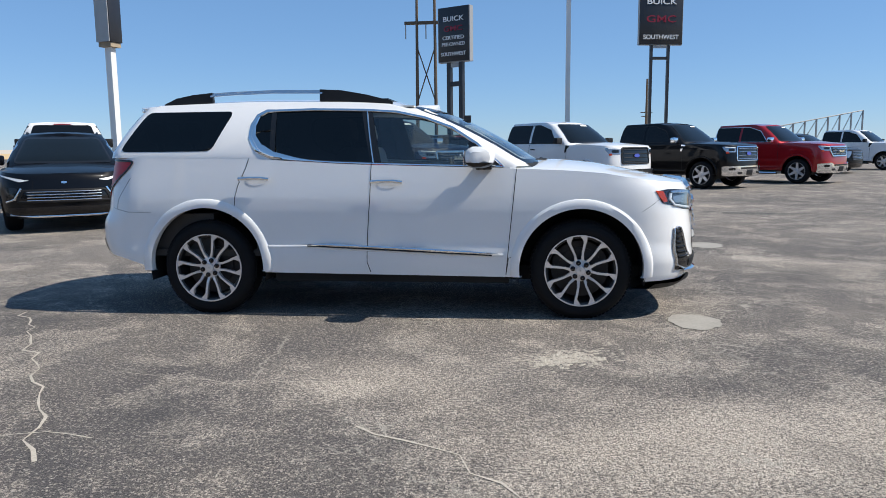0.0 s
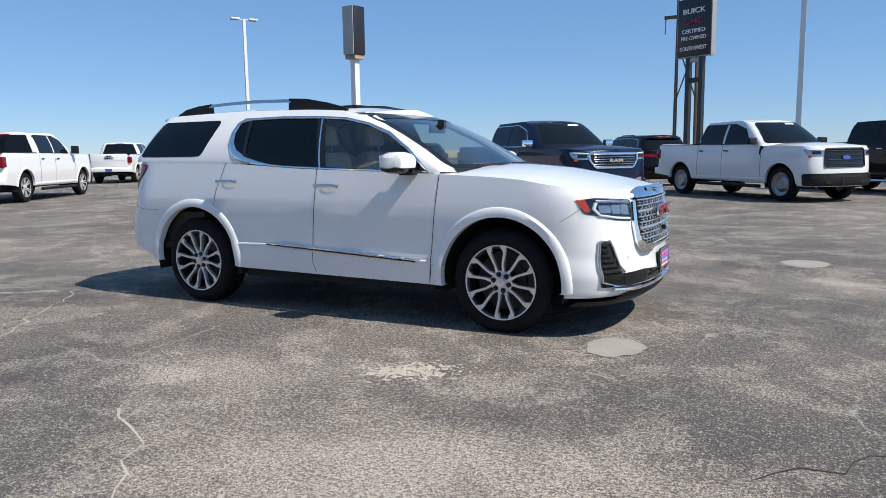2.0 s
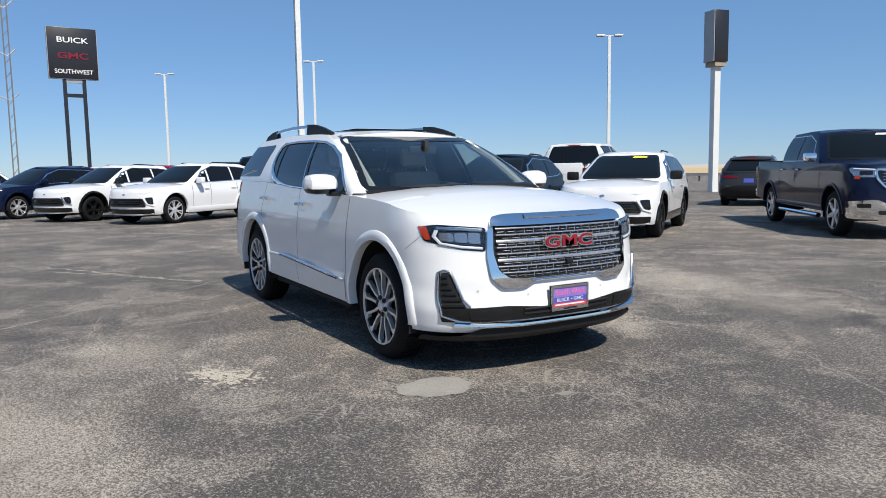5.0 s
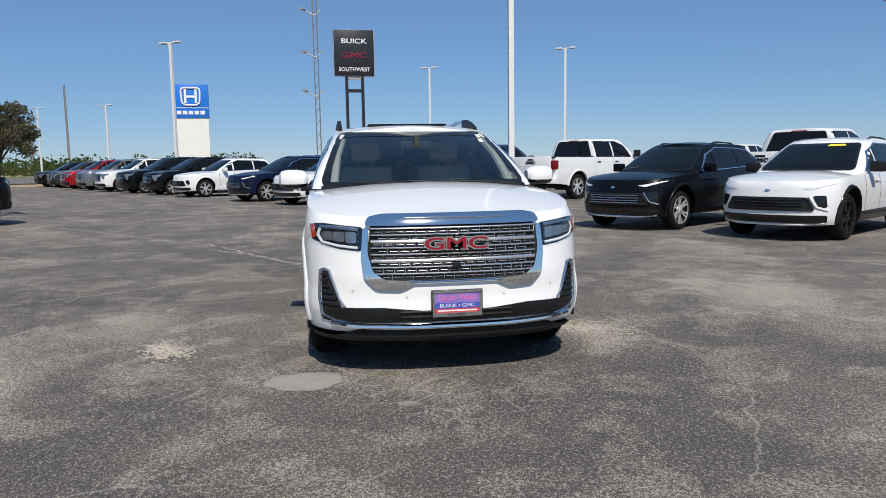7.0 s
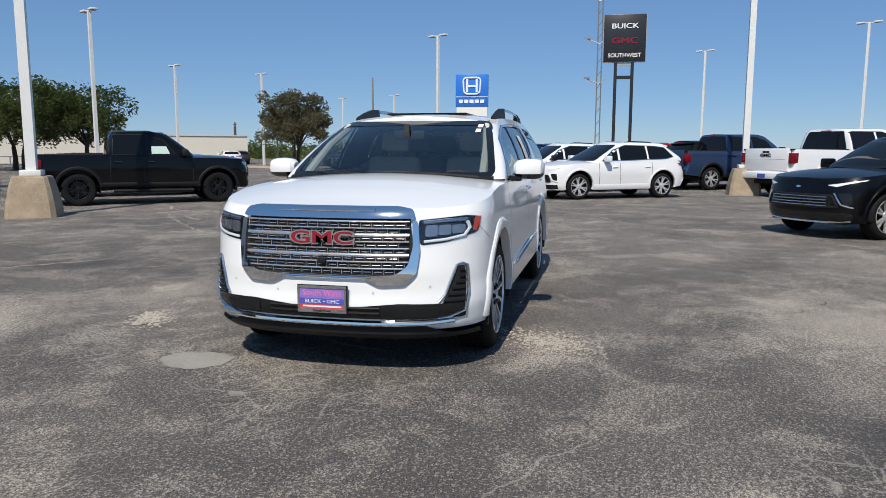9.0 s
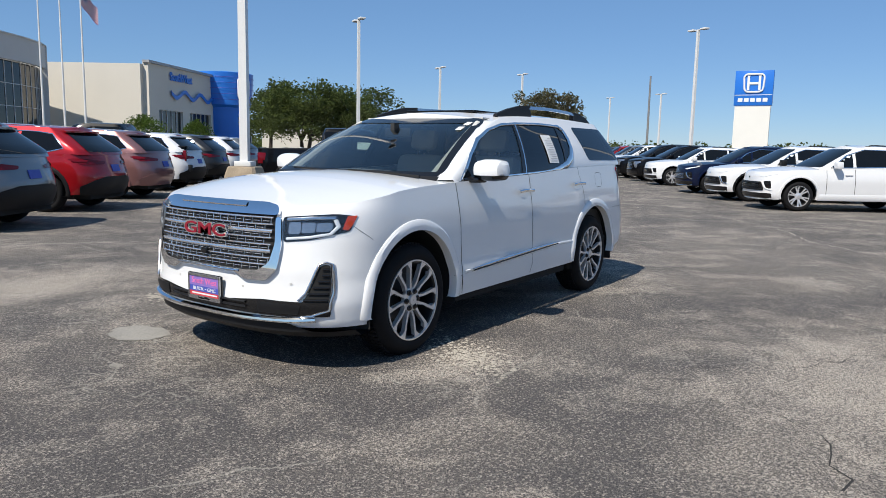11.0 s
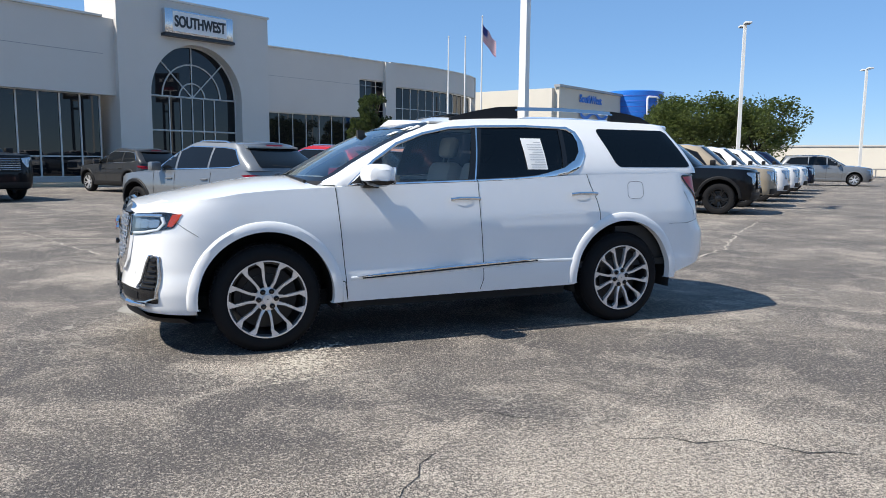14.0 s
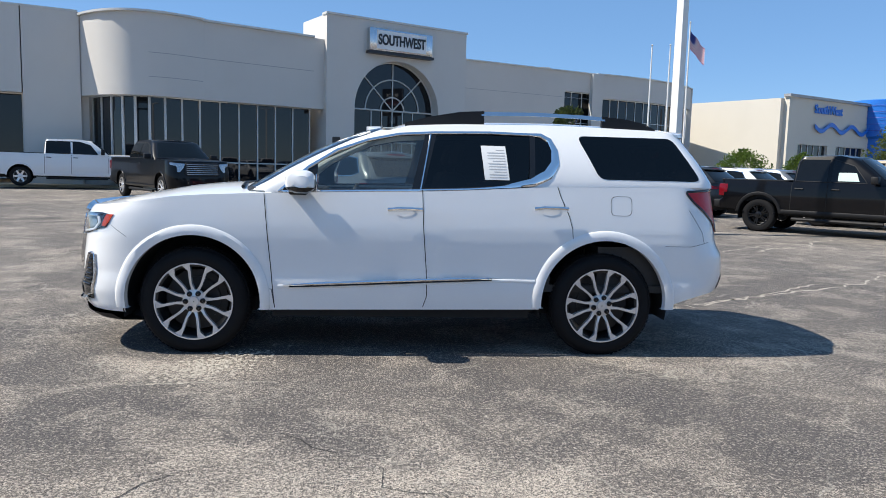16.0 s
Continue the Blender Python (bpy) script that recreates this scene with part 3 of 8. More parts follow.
# ---------------------------------------------------------------- vehicle body
class Shape:
    """Body form: a tub with rounded ends, a bonnet, and a glasshouse on top."""

    def __init__(s, W, xf, xr, cf, nf, cr, nr, zb, zs, zr, crown, cowl, gin, Wr, zg, rcrown, gf, gr, gcf, gcr, gn):
        s.W, s.xf, s.xr, s.cf, s.nf, s.cr, s.nr = W, xf, xr, cf, nf, cr, nr
        s.zb, s.zs, s.zr, s.crown, s.cowl = zb, zs, zr, crown, cowl
        s.gin, s.Wr, s.zg, s.rcrown = gin, Wr, zg, rcrown
        s.gf, s.gr, s.gcf, s.gcr, s.gn = gf, gr, gcf, gcr, gn

    def side(s, x, z):
        w = s.W(z)
        f, r = s.xf(z), s.xr(z)
        a = (x - (f - s.cf)) / s.cf
        b = ((r + s.cr) - x) / s.cr
        if a > 0:
            w *= max(0.0, 1 - min(1, a) ** s.nf) ** (1 / s.nf)
        if b > 0:
            w *= max(0.0, 1 - min(1, b) ** s.nr) ** (1 / s.nr)
        return w

    def front(s, y, z):
        q = min(1, abs(y) / s.W(z))
        return s.xf(z) - s.cf + s.cf * max(0.0, 1 - q ** s.nf) ** (1 / s.nf)

    def rear(s, y, z):
        q = min(1, abs(y) / s.W(z))
        return s.xr(z) + s.cr - s.cr * max(0.0, 1 - q ** s.nr) ** (1 / s.nr)

    def gw(s, x, z):
        a, b = s.zs(x), s.zr(x)
        t = max(0.0, min(1.0, (z - a) / (b - a)))
        return s.W(a) * s.gin + (s.Wr - s.W(a) * s.gin) * (t ** 1.25) + 0.012 * math.sin(math.pi * t)

    def gside(s, x, z):
        w = s.gw(x, z)
        f, r = s.gf(z), s.gr(z)
        a, b = (x - (f - s.gcf)) / s.gcf, ((r + s.gcr) - x) / s.gcr
        if a > 0:
            w *= max(0.0, 1 - min(1, a) ** s.gn) ** (1 / s.gn)
        if b > 0:
            w *= max(0.0, 1 - min(1, b) ** s.gn) ** (1 / s.gn)
        return w

    def gfront(s, y, z):
        f = s.gf(z)
        q = min(1, abs(y) / s.gw(f - s.gcf, z))
        return f - s.gcf + s.gcf * max(0.0, 1 - q ** s.gn) ** (1 / s.gn)

    def grear(s, y, z):
        r = s.gr(z)
        q = min(1, abs(y) / s.gw(r + s.gcr, z))
        return r + s.gcr - s.gcr * max(0.0, 1 - q ** s.gn) ** (1 / s.gn)

    # mappings used by patch() and ribbon()
    def on_side(s, sg):
        return lambda u, v: Vector((u, sg * s.side(u, v), v))

    def on_gside(s, sg):
        return lambda u, v: Vector((u, sg * s.gside(u, v), v))

    def on_front(s):
        return lambda u, v: Vector((s.front(u, v), u, v))

    def on_rear(s):
        return lambda u, v: Vector((s.rear(u, v), u, v))

    def on_gfront(s):
        return lambda u, v: Vector((s.gfront(u, v), u, v))

    def on_grear(s):
        return lambda u, v: Vector((s.grear(u, v), u, v))


XP, XN, YP, YN = Vector((1, 0, 0)), Vector((-1, 0, 0)), Vector((0, 1, 0)), Vector((0, -1, 0))


def columns(step, lo, hi, nc):
    """Half outline from the rear centre to the front centre: ('r', angle), ('s', fraction), ('f', angle)."""
    n = max(4, int((hi - lo) / step))
    cols = [('r', math.pi / 2 * (1 - k / nc)) for k in range(nc)]
    cols += [('s', k / n) for k in range(n + 1)]
    cols += [('f', math.pi / 2 * k / nc) for k in range(1, nc + 1)]
    return cols


def build_body(S, step, rows, nc, holes, arches, rear_open, paint_mat, parent, name="body"):
    """The painted shell as one mesh. holes: (zone, polygon) cut in the glasshouse; arches: (x, z, radius)."""
    V, F = [], []

    def add_grid(grid, keep):
        """grid[row][col] of (pos, tag); mirrored; keep(quad tags) decides."""
        for sg in (1, -1):
            idx = {}
            for i in range(len(grid) - 1):
                for j in range(len(grid[0]) - 1):
                    q = [(i, j), (i, j + 1), (i + 1, j + 1), (i + 1, j)]
                    tags = [grid[a][b][1] for a, b in q]
                    if not keep(tags):
                        continue
                    ids = []
                    for a, b in q:
                        if (a, b) not in idx:
                            p = grid[a][b][0]
                            idx[a, b] = len(V)
                            V.append((p[0], sg * p[1], p[2]))
                        ids.append(idx[a, b])
                    F.append(ids if sg > 0 else ids[::-1])

    def sup(a, n):
        return abs(math.sin(a)) ** (2 / n), abs(math.cos(a)) ** (2 / n)
    # tub
    xm0, xm1 = S.xr(0.7) + S.cr, S.xf(0.7) - S.cf
    cols = columns(step, xm0, xm1, nc)
    grid = []
    for i in range(rows + 1):
        v = i / rows
        row = []
        for kind, p in cols:
            x = S.xr(0.7) if kind == 'r' else S.xf(0.7) if kind == 'f' else xm0 + (xm1 - xm0) * p
            for _ in range(2):
                z = S.zb(x) + (S.zs(x) - S.zb(x)) * v
                if kind == 's':
                    x0, x1 = S.xr(z) + S.cr, S.xf(z) - S.cf
                    x, y = x0 + (x1 - x0) * p, None
                elif kind == 'r':
                    c, d = sup(p, S.nr)
                    x, y = S.xr(z) + S.cr - S.cr * c, S.W(z) * d
                else:
                    c, d = sup(p, S.nf)
                    x, y = S.xf(z) - S.cf + S.cf * c, S.W(z) * d
            if y is None:
                y = S.side(x, z)
            tag = 0
            for ax, az, ar in arches:
                d = math.hypot(x - ax, z - az)
                if d < ar and z < az + ar:
                    tag = 1
                    if d > 1e-4:
                        x, z = ax + (x - ax) * ar / d, az + (z - az) * ar / d
                        if z < S.zb(x):
                            z = S.zb(x)
                    y = S.side(x, z)
            row.append(((x, y, z), tag))
        grid.append(row)
    add_grid(grid, lambda t: sum(t) < 4)
    top = grid[-1]
    cap = []
    for sc in (1.0, 0.97, 0.9, 0.75, 0.5, 0.25, 0.0):
        row = []
        for (x, y, z), _ in top:
            row.append(((x, y * sc, z + S.crown(x) * (1 - sc ** 2.2)), 0 if x > S.cowl else 1))
        cap.append(row)
    add_grid(cap, lambda t: sum(t) < 4)
    # glasshouse
    x0, x1 = S.gr(S.zg) + S.gcr, S.gf(S.zg) - S.gcf
    cols = columns(step, x0, x1, nc)
    grid = []
    grow = max(8, int(rows * 0.8))
    for i in range(grow + 1):
        v = i / grow
        row = []
        for kind, p in cols:
            x = x0 if kind == 'r' else x1 if kind == 'f' else x0 + (x1 - x0) * p
            z = S.zs(x) + (S.zr(x) - S.zs(x)) * v
            for _ in range(2):
                if kind == 's':
                    a, b = S.gr(z) + S.gcr, S.gf(z) - S.gcf
                    x = a + (b - a) * p
                    z = S.zs(x) + (S.zr(x) - S.zs(x)) * v
                    y = S.gside(x, z)
                elif kind == 'r':
                    c, d = sup(p, S.gn)
                    xe = S.gr(z) + S.gcr
                    x, y = xe - S.gcr * c, S.gw(xe, z) * d
                else:
                    c, d = sup(p, S.gn)
                    xe = S.gf(z) - S.gcf
                    x, y = xe + S.gcf * c, S.gw(xe, z) * d
            tag = 0
            for hid, (zone, poly) in enumerate(holes):
                if zone == 's' and kind == 's' or zone == 's' and p < 0.9:
                    if inside(poly, x, z):
                        x, z = snap(poly, x, z)
                        y = S.gside(x, z)
                        tag = hid + 1
                if zone == 'f' and kind == 'f' and inside(poly, y, z):
                    y, z = snap(poly, y, z)
                    y = abs(y)
                    x, tag = S.gfront(y, z), hid + 1
                if zone == 'r' and kind == 'r' and inside(poly, y, z):
                    y, z = snap(poly, y, z)
                    y = abs(y)
                    x, tag = S.grear(y, z), hid + 1
            row.append(((x, y, z), tag))
        grid.append(row)
    add_grid(grid, lambda t: not (t[0] and t[0] == t[1] == t[2] == t[3]))
    top = grid[-1]
    cap = [[((x, y * sc, z + S.rcrown * (1 - sc ** 2.4)), 0) for (x, y, z), _ in top] for sc in (1.0, 0.97, 0.92, 0.8, 0.6, 0.3, 0.0)]
    add_grid(cap, lambda t: True)
    ob = mesh_ob(name, V, F, paint_mat, parent)
    bm = bmesh.new(); bm.from_mesh(ob.data)
    bmesh.ops.remove_doubles(bm, verts=bm.verts, dist=0.0008)
    bmesh.ops.dissolve_degenerate(bm, edges=bm.edges, dist=0.0004)
    bmesh.ops.recalc_face_normals(bm, faces=bm.faces)
    for f in bm.faces:
        f.smooth = True
    for e in bm.edges:
        if len(e.link_faces) == 2 and e.calc_face_angle(0) > radians(38):
            e.smooth = False
    bm.to_mesh(ob.data); bm.free()
    return ob


def flare(S, sg, ax, az, r0, r1, out, z_low, parent, material, step=0.05, name="wheel_arch_trim"):
    """Arch moulding between two radii, proud of the side, turned in at the opening."""
    bm = bmesh.new()
    rows = []
    n = int(math.pi * r1 / step)
    for k in range(-3, n + 4):
        a = math.pi * k / n
        row = []
        for r, o in ((r0 - 0.004, -0.05), (r0 - 0.004, out * 0.8), (r0 + 0.012, out), (r0 + (r1 - r0) * 0.75, out), (r1, out * 0.35), (r1 + 0.004, -0.004)):
            x, z = ax + r * math.cos(a), max(z_low, az + r * math.sin(a))
            row.append(bm.verts.new((x, sg * (S.side(x, z) + o), z)))
        rows.append(row)
    for a, b in zip(rows, rows[1:]):
        for k in range(5):
            bm.faces.new((a[k], a[k + 1], b[k + 1], b[k]))
    bmesh.ops.remove_doubles(bm, verts=bm.verts, dist=0.0008)
    return part(name, bm, material, parent)


def wheel_well(sg, ax, az, r, y_out, y_in, parent):
    bm = bmesh.new()
    rows = []
    for k in range(17):
        a = math.pi * (k / 16 * 1.16 - 0.08)
        rows.append([bm.verts.new((ax + r * math.cos(a), sg * y, az + r * math.sin(a))) for y in (y_out, y_in)] + [bm.verts.new((ax, sg * y_in, az))])
    for a, b in zip(rows, rows[1:]):
        for k in range(2):
            bm.faces.new((a[k], a[k + 1], b[k + 1], b[k]))
    bmesh.ops.remove_doubles(bm, verts=bm.verts, dist=0.001)
    return part("wheel_well", bm, M_UNDER, parent)


# ---------------------------------------------------------------- ground
def build_ground():
    n, vs, fs = 24, [], []
    for i in range(n + 1):
        for j in range(n + 1):
            vs.append(((i / n - 0.5) * 260 - 40, (j / n - 0.5) * 260, 0))
    for i in range(n):
        for j in range(n):
            a = i * (n + 1) + j
            fs.append((a, a + n + 1, a + n + 2, a + 1))
    g = mesh_ob("ground", vs, fs, M_ASPHALT, None, "", False)
    return tagged(g, "grey worn asphalt lot with pale stones and cracks", "asphalt", kind="structure")


GROUND = build_ground()


# ---------------------------------------------------------------- the white SUV
WB = 1.4285          # half wheelbase
HUB = 0.362

SUV = Shape(
    W=table((0.2, 0.875), (0.30, 0.905), (0.44, 0.920), (0.50, 0.921), (0.56, 0.912), (0.70, 0.914), (0.80, 0.917), (0.90, 0.911), (1.00, 0.898), (1.08, 0.886), (1.15, 0.875), (1.25, 0.860), soft=0.015),
    xf=table((0.2, 2.22), (0.30, 2.33), (0.42, 2.36), (0.50, 2.345), (0.62, 2.345), (0.95, 2.30), (1.0, 2.265), (1.03, 2.22), soft=0.02),
    xr=table((0.2, -2.36), (0.42, -2.44), (0.56, -2.50), (0.72, -2.495), (0.80, -2.44), (1.0, -2.415), (1.25, -2.375), soft=0.03),
    cf=0.62, nf=2.65, cr=0.46, nr=2.5,
    zb=table((-2.6, 0.47), (-2.2, 0.46), (-1.85, 0.355), (-1.0, 0.335), (0.9, 0.315), (1.8, 0.285), (2.4, 0.29), soft=0.08),
    zs=table((-2.5, 1.225), (-1.0, 1.20), (-0.3, 1.155), (0.9, 1.118), (1.4, 1.095), (1.75, 1.06), (2.0, 1.015), (2.3, 0.985), soft=0.12),
    zr=table((-2.2, 1.60), (-1.9, 1.622), (-1.1, 1.642), (-0.3, 1.628), (0.1, 1.600), (0.45, 1.565), soft=0.15),
    crown=table((0.9, 0.062), (1.3, 0.07), (1.9, 0.055), (2.2, 0.02), (2.35, 0.004), soft=0.1),
    cowl=0.93, gin=0.985, Wr=0.655, zg=1.4, rcrown=0.045,
    gf=table((1.05, 1.30), (1.15, 1.16), (1.28, 0.95), (1.40, 0.735), (1.50, 0.53), (1.57, 0.34), (1.62, 0.18), (1.66, 0.05), soft=0.02),
    gr=table((1.15, -2.37), (1.25, -2.36), (1.40, -2.27), (1.55, -2.165), (1.62, -2.12), (1.68, -2.09), soft=0.02),
    gcf=0.26, gcr=0.26, gn=2.3)

DLO = [(0.86, 1.128), (0.4, 1.140), (-0.08, 1.155), (-0.45, 1.170), (-0.72, 1.192), (-0.90, 1.228), (-1.01, 1.285), (-1.065, 1.37), (-1.065, 1.46),
       (-1.035, 1.53), (-0.97, 1.566), (-0.6, 1.573), (-0.2, 1.562), (0.04, 1.545), (0.26, 1.498), (0.47, 1.42), (0.66, 1.30)]
QUARTER = rounded([(-2.125, 1.262), (-1.945, 1.568), (-1.235, 1.568), (-1.385, 1.262)], 0.05)
WINDSHIELD = rounded([(-0.80, 1.14), (0.80, 1.14), (0.725, 1.36), (0.635, 1.585), (-0.635, 1.585), (-0.725, 1.36)], 0.06)
REARGLASS = rounded([(-0.72, 1.24), (0.72, 1.24), (0.60, 1.56), (-0.60, 1.56)], 0.06)


def cut_poly(poly, lo=None, hi=None, tilt=0.0):
    """Part of a polygon between two near-vertical lines x = lo and x = hi, leaning by tilt per metre of height."""
    def clip(ps, sign, at):
        out = []
        for i in range(len(ps)):
            a, b = ps[i - 1], ps[i]
            da, db = sign * (a[0] - at - tilt * (a[1] - 1.35)), sign * (b[0] - at - tilt * (b[1] - 1.35))
            if da >= 0:
                out.append(a)
            if da * db < 0:
                t = da / (da - db)
                out.append((a[0] + (b[0] - a[0]) * t, a[1] + (b[1] - a[1]) * t))
        return out
    if lo is not None:
        poly = clip(poly, 1, lo)
    if hi is not None:
        poly = clip(poly, -1, hi)
    return poly


def shrink(poly, d):
    cx = sum(p[0] for p in poly) / len(poly)
    cz = sum(p[1] for p in poly) / len(poly)
    w = max(p[0] for p in poly) - min(p[0] for p in poly)
    h = max(p[1] for p in poly) - min(p[1] for p in poly)
    return [(cx + (p[0] - cx) * (1 - 2 * d / w), cz + (p[1] - cz) * (1 - 2 * d / h)) for p in poly]


def seat(parent, x, y, w, rear=False):
    bm = boxes((x - 0.26, x + 0.26, y - w / 2, y + w / 2, 0.62, 0.78, 0.05))
    part("seat_cushion", bm, M_SEAT, parent, "light grey leather seat")
    bm = bmesh.new()
    box(bm, -0.09, 0.09, -w / 2, w / 2, 0.0, 0.60, 0.07, pose(x - 0.27, y, 0.70, 0, -14, 0))
    part("seat_backrest", bm, M_SEAT, parent, "light grey leather seat")
    for hy in ((0,) if not rear else (-w * 0.3, w * 0.3)):
        bm = bmesh.new()
        box(bm, -0.05, 0.05, -0.14, 0.14, 0.64, 0.83, 0.045, pose(x - 0.27, y + hy, 0.70, 0, -12, 0))
        for s in (-0.06, 0.06):
            tube([pose(x - 0.27, y + hy, 0.70, 0, -12, 0) @ Vector((0, s, 0.55)), pose(x - 0.27, y + hy, 0.70, 0, -12, 0) @ Vector((0, s, 0.66))], 0.007, 6, bm)
        part("headrest", bm, M_SEAT, parent, "light grey leather headrest")


def build_suv():
    S = SUV
    T = thing("suv", "pearl white three-row SUV with chrome grille standing in the lot", "car")
    body = build_body(S, 0.035, 30, 18, [('s', DLO), ('s', QUARTER), ('f', WINDSHIELD), ('r', REARGLASS)],
                      [(WB, HUB + 0.01, 0.462), (-WB, HUB + 0.02, 0.462)], None, M_WHITE, T)
    # underside and cabin tub
    part("underbody", boxes((-2.0, 2.1, -0.62, 0.62, 0.25, 0.36), (-0.9, 0.9, -0.86, 0.86, 0.26, 0.40)), M_UNDER, T)
    part("cabin_floor", boxes((-2.2, 0.85, -0.84, 0.84, 0.45, 0.5), (-2.25, -1.4, -0.82, 0.82, 0.5, 0.78)), M_CABIN, T)
    bm = bmesh.new()
    box(bm, 0.62, 1.12, -0.80, 0.80, 0.78, 1.105, 0.06)
    box(bm, 0.55, 0.75, 0.16, 0.56, 0.98, 1.16, 0.05)
    part("dashboard", bm, M_CABIN, T)
    bm = bmesh.new()
    mw = pose(0.42, 0.37, 1.0, 0, 66, 0)
    ring = [mw @ Vector((0.185 * math.cos(a), 0.185 * math.sin(a), 0)) for a in [2 * math.pi * k / 28 for k in range(29)]]
    tube(ring, 0.017, 8, bm)
    box(bm, -0.04, 0.04, -0.17, 0.17, -0.02, 0.02, 0.01, mw)
    box(bm, -0.17, 0.0, -0.03, 0.03, -0.02, 0.02, 0.01, mw)
    part("steering_wheel", bm, M_CABIN, T)
    for y in (-0.38, 0.38):
        seat(T, 0.02, y, 0.52)
        seat(T, -0.88, y, 0.54)
    seat(T, -1.66, 0, 1.06, True)
    for sg in (1, -1):
        part("pillar_trim", tube([(0.98, sg * 0.70, 1.14), (0.58, sg * 0.66, 1.38), (0.24, sg * 0.60, 1.54)], 0.032, 8), M_CABINLT, T, "light cabin pillar trim")
        part("door_card", boxes((-1.05, 0.72, min(sg * 0.815, sg * 0.84), max(sg * 0.815, sg * 0.84), 0.5, 1.12)), M_CABIN, T)
    part("rear_view_mirror", boxes((0.47, 0.50, -0.13, 0.13, 1.43, 1.50, 0.01), (0.50, 0.56, -0.02, 0.02, 1.46, 1.54)), M_CABIN, T)
    # head lining, from the roof's own form
    part("headliner", boxes((-2.02, 0.16, -0.60, 0.60, 1.588, 1.598)), M_CABINLT, T)
    # glass and frames, both sides
    for sg in (1, -1):
        g, tw = S.on_gside(sg), Vector((0, sg, 0.3))
        fw = cut_poly(shrink(DLO, 0.012), -0.10, None, -0.24)
        rw = cut_poly(shrink(DLO, 0.012), -0.885, -0.17, -0.24)
        qw = cut_poly(shrink(DLO, 0.012), None, -0.915, -0.05)
        part("front_window", patch(fw, g, tw, 0.04, -0.004), M_GLASS, T, "clear front side window")
        part("rear_window", patch(rw, g, tw, 0.04, -0.004), M_PRIV, T, "dark privacy side window")
        part("small_rear_window", patch(qw, g, tw, 0.03, -0.004), M_PRIV, T, "dark privacy side window")
        part("quarter_window", patch(QUARTER, g, tw, 0.04, 0.002), M_PRIV, T, "dark rear quarter window")
        pil = cut_poly(DLO, -0.175, -0.095, -0.24)
        part("door_pillar", patch(pil, g, tw, 0.03, 0.001), M_GLOSSBLK, T)
        part("door_pillar", patch(cut_poly(DLO, -0.92, -0.88, -0.05), g, tw, 0.03, 0.001), M_GLOSSBLK, T)
        part("window_seal", ribbon(shrink(DLO, 0.006), g, tw, 0.016, 0.0, 0.004, True), M_PLASTIC, T)
        inn = cut_poly(DLO, 0.60, None, 0.0)
        part("mirror_sail", patch(inn, g, tw, 0.03, 0.0), M_GLOSSBLK, T)
        part("window_trim", ribbon(DLO, g, tw, lambda t: 0.022 + 0.05 * max(0, 1 - abs(t - 0.46) / 0.10), 0.001, 0.008, True, 0.03), M_CHROME, T, "bright chrome window surround")
        part("pillar_trim", ribbon([(-0.185, 1.565), (-0.11, 1.16)], g, tw, 0.012, 0.002, 0.004), M_CHROME, T)
        # body side: shut lines, lower bright strip, handles
        b, tw2 = S.on_side(sg), Vector((0, sg, 0))
        for line, w in (([(0.955, 1.11), (0.935, 0.9), (0.905, 0.6), (0.88, 0.33)], 0.0055), ([(-0.125, 1.16), (-0.135, 0.9), (-0.160, 0.6), (-0.165, 0.42), (-0.14, 0.345)], 0.0055),
                        ([(-1.075, 1.205), (-1.10, 1.13), (-1.16, 1.0), (-1.185, 0.91), (-1.19, 0.84)], 0.005), ([(0.88, 0.33), (0.90, 0.46), (1.0, 0.47)], 0.005), ([(-1.86, 0.80), (-2.05, 0.80), (-2.20, 0.83)], 0.003),
                        ([(-2.03, 1.06), (-2.14, 0.90), (-2.16, 0.82)], 0.003), ([(1.86, 0.80), (1.95, 0.86), (2.0, 0.90)], 0.0025)):
            part("shut_line", ribbon(line, b, tw2, w, 0.0015), M_UNDER, T)
        part("side_moulding", ribbon([(0.82, 0.492), (0.6, 0.502), (0.2, 0.520), (-0.2, 0.538), (-0.66, 0.556)], b, tw2, lambda t: 0.028 * min(1, 6 * t + 0.15, 6 * (1 - t) + 0.15), 0.008, 0.016), M_CHROME, T, "tapered chrome strip on the doors")
        # thin black ribbon that draws in the shade under the chrome strip
        part("moulding_shadow", ribbon([(0.78, 0.480), (0.6, 0.487), (0.2, 0.505), (-0.2, 0.523), (-0.62, 0.541)], b, tw2, 0.010, 0.014, 0.006), M_GLOSSBLK, T)
        part("sill_crease", ribbon([(0.86, 0.478), (0.4, 0.490), (-0.3, 0.522), (-0.70, 0.538), (-0.93, 0.535)], b, tw2, 0.03, -0.004, 0.012), M_WHITE, T)
        for hx, hz in ((-0.005, 1.02), (-1.025, 1.047)):
            h = part("door_handle", ribbon([(hx + 0.12, hz - 0.004), (hx + 0.05, hz + 0.004), (hx - 0.05, hz + 0.004), (hx - 0.12, hz)], b, tw2, 0.034, 0.022, 0.024), M_CHROME, T, "chrome and white door handle")
            part("handle_recess", patch([(hx + 0.075 * math.cos(a), hz - 0.006 + 0.042 * math.sin(a)) for a in [k * math.pi / 8 for k in range(16)]], b, tw2, 0.02, 0.002), M_WHITE, h)
        flare(S, sg, WB, HUB + 0.01, 0.455, 0.518, 0.015, 0.315, T, M_WHITE)
        flare(S, sg, -WB, HUB + 0.02, 0.455, 0.518, 0.014, 0.345, T, M_WHITE)
        wheel_well(sg, WB, HUB + 0.01, 0.47, 0.91, 0.45, T)
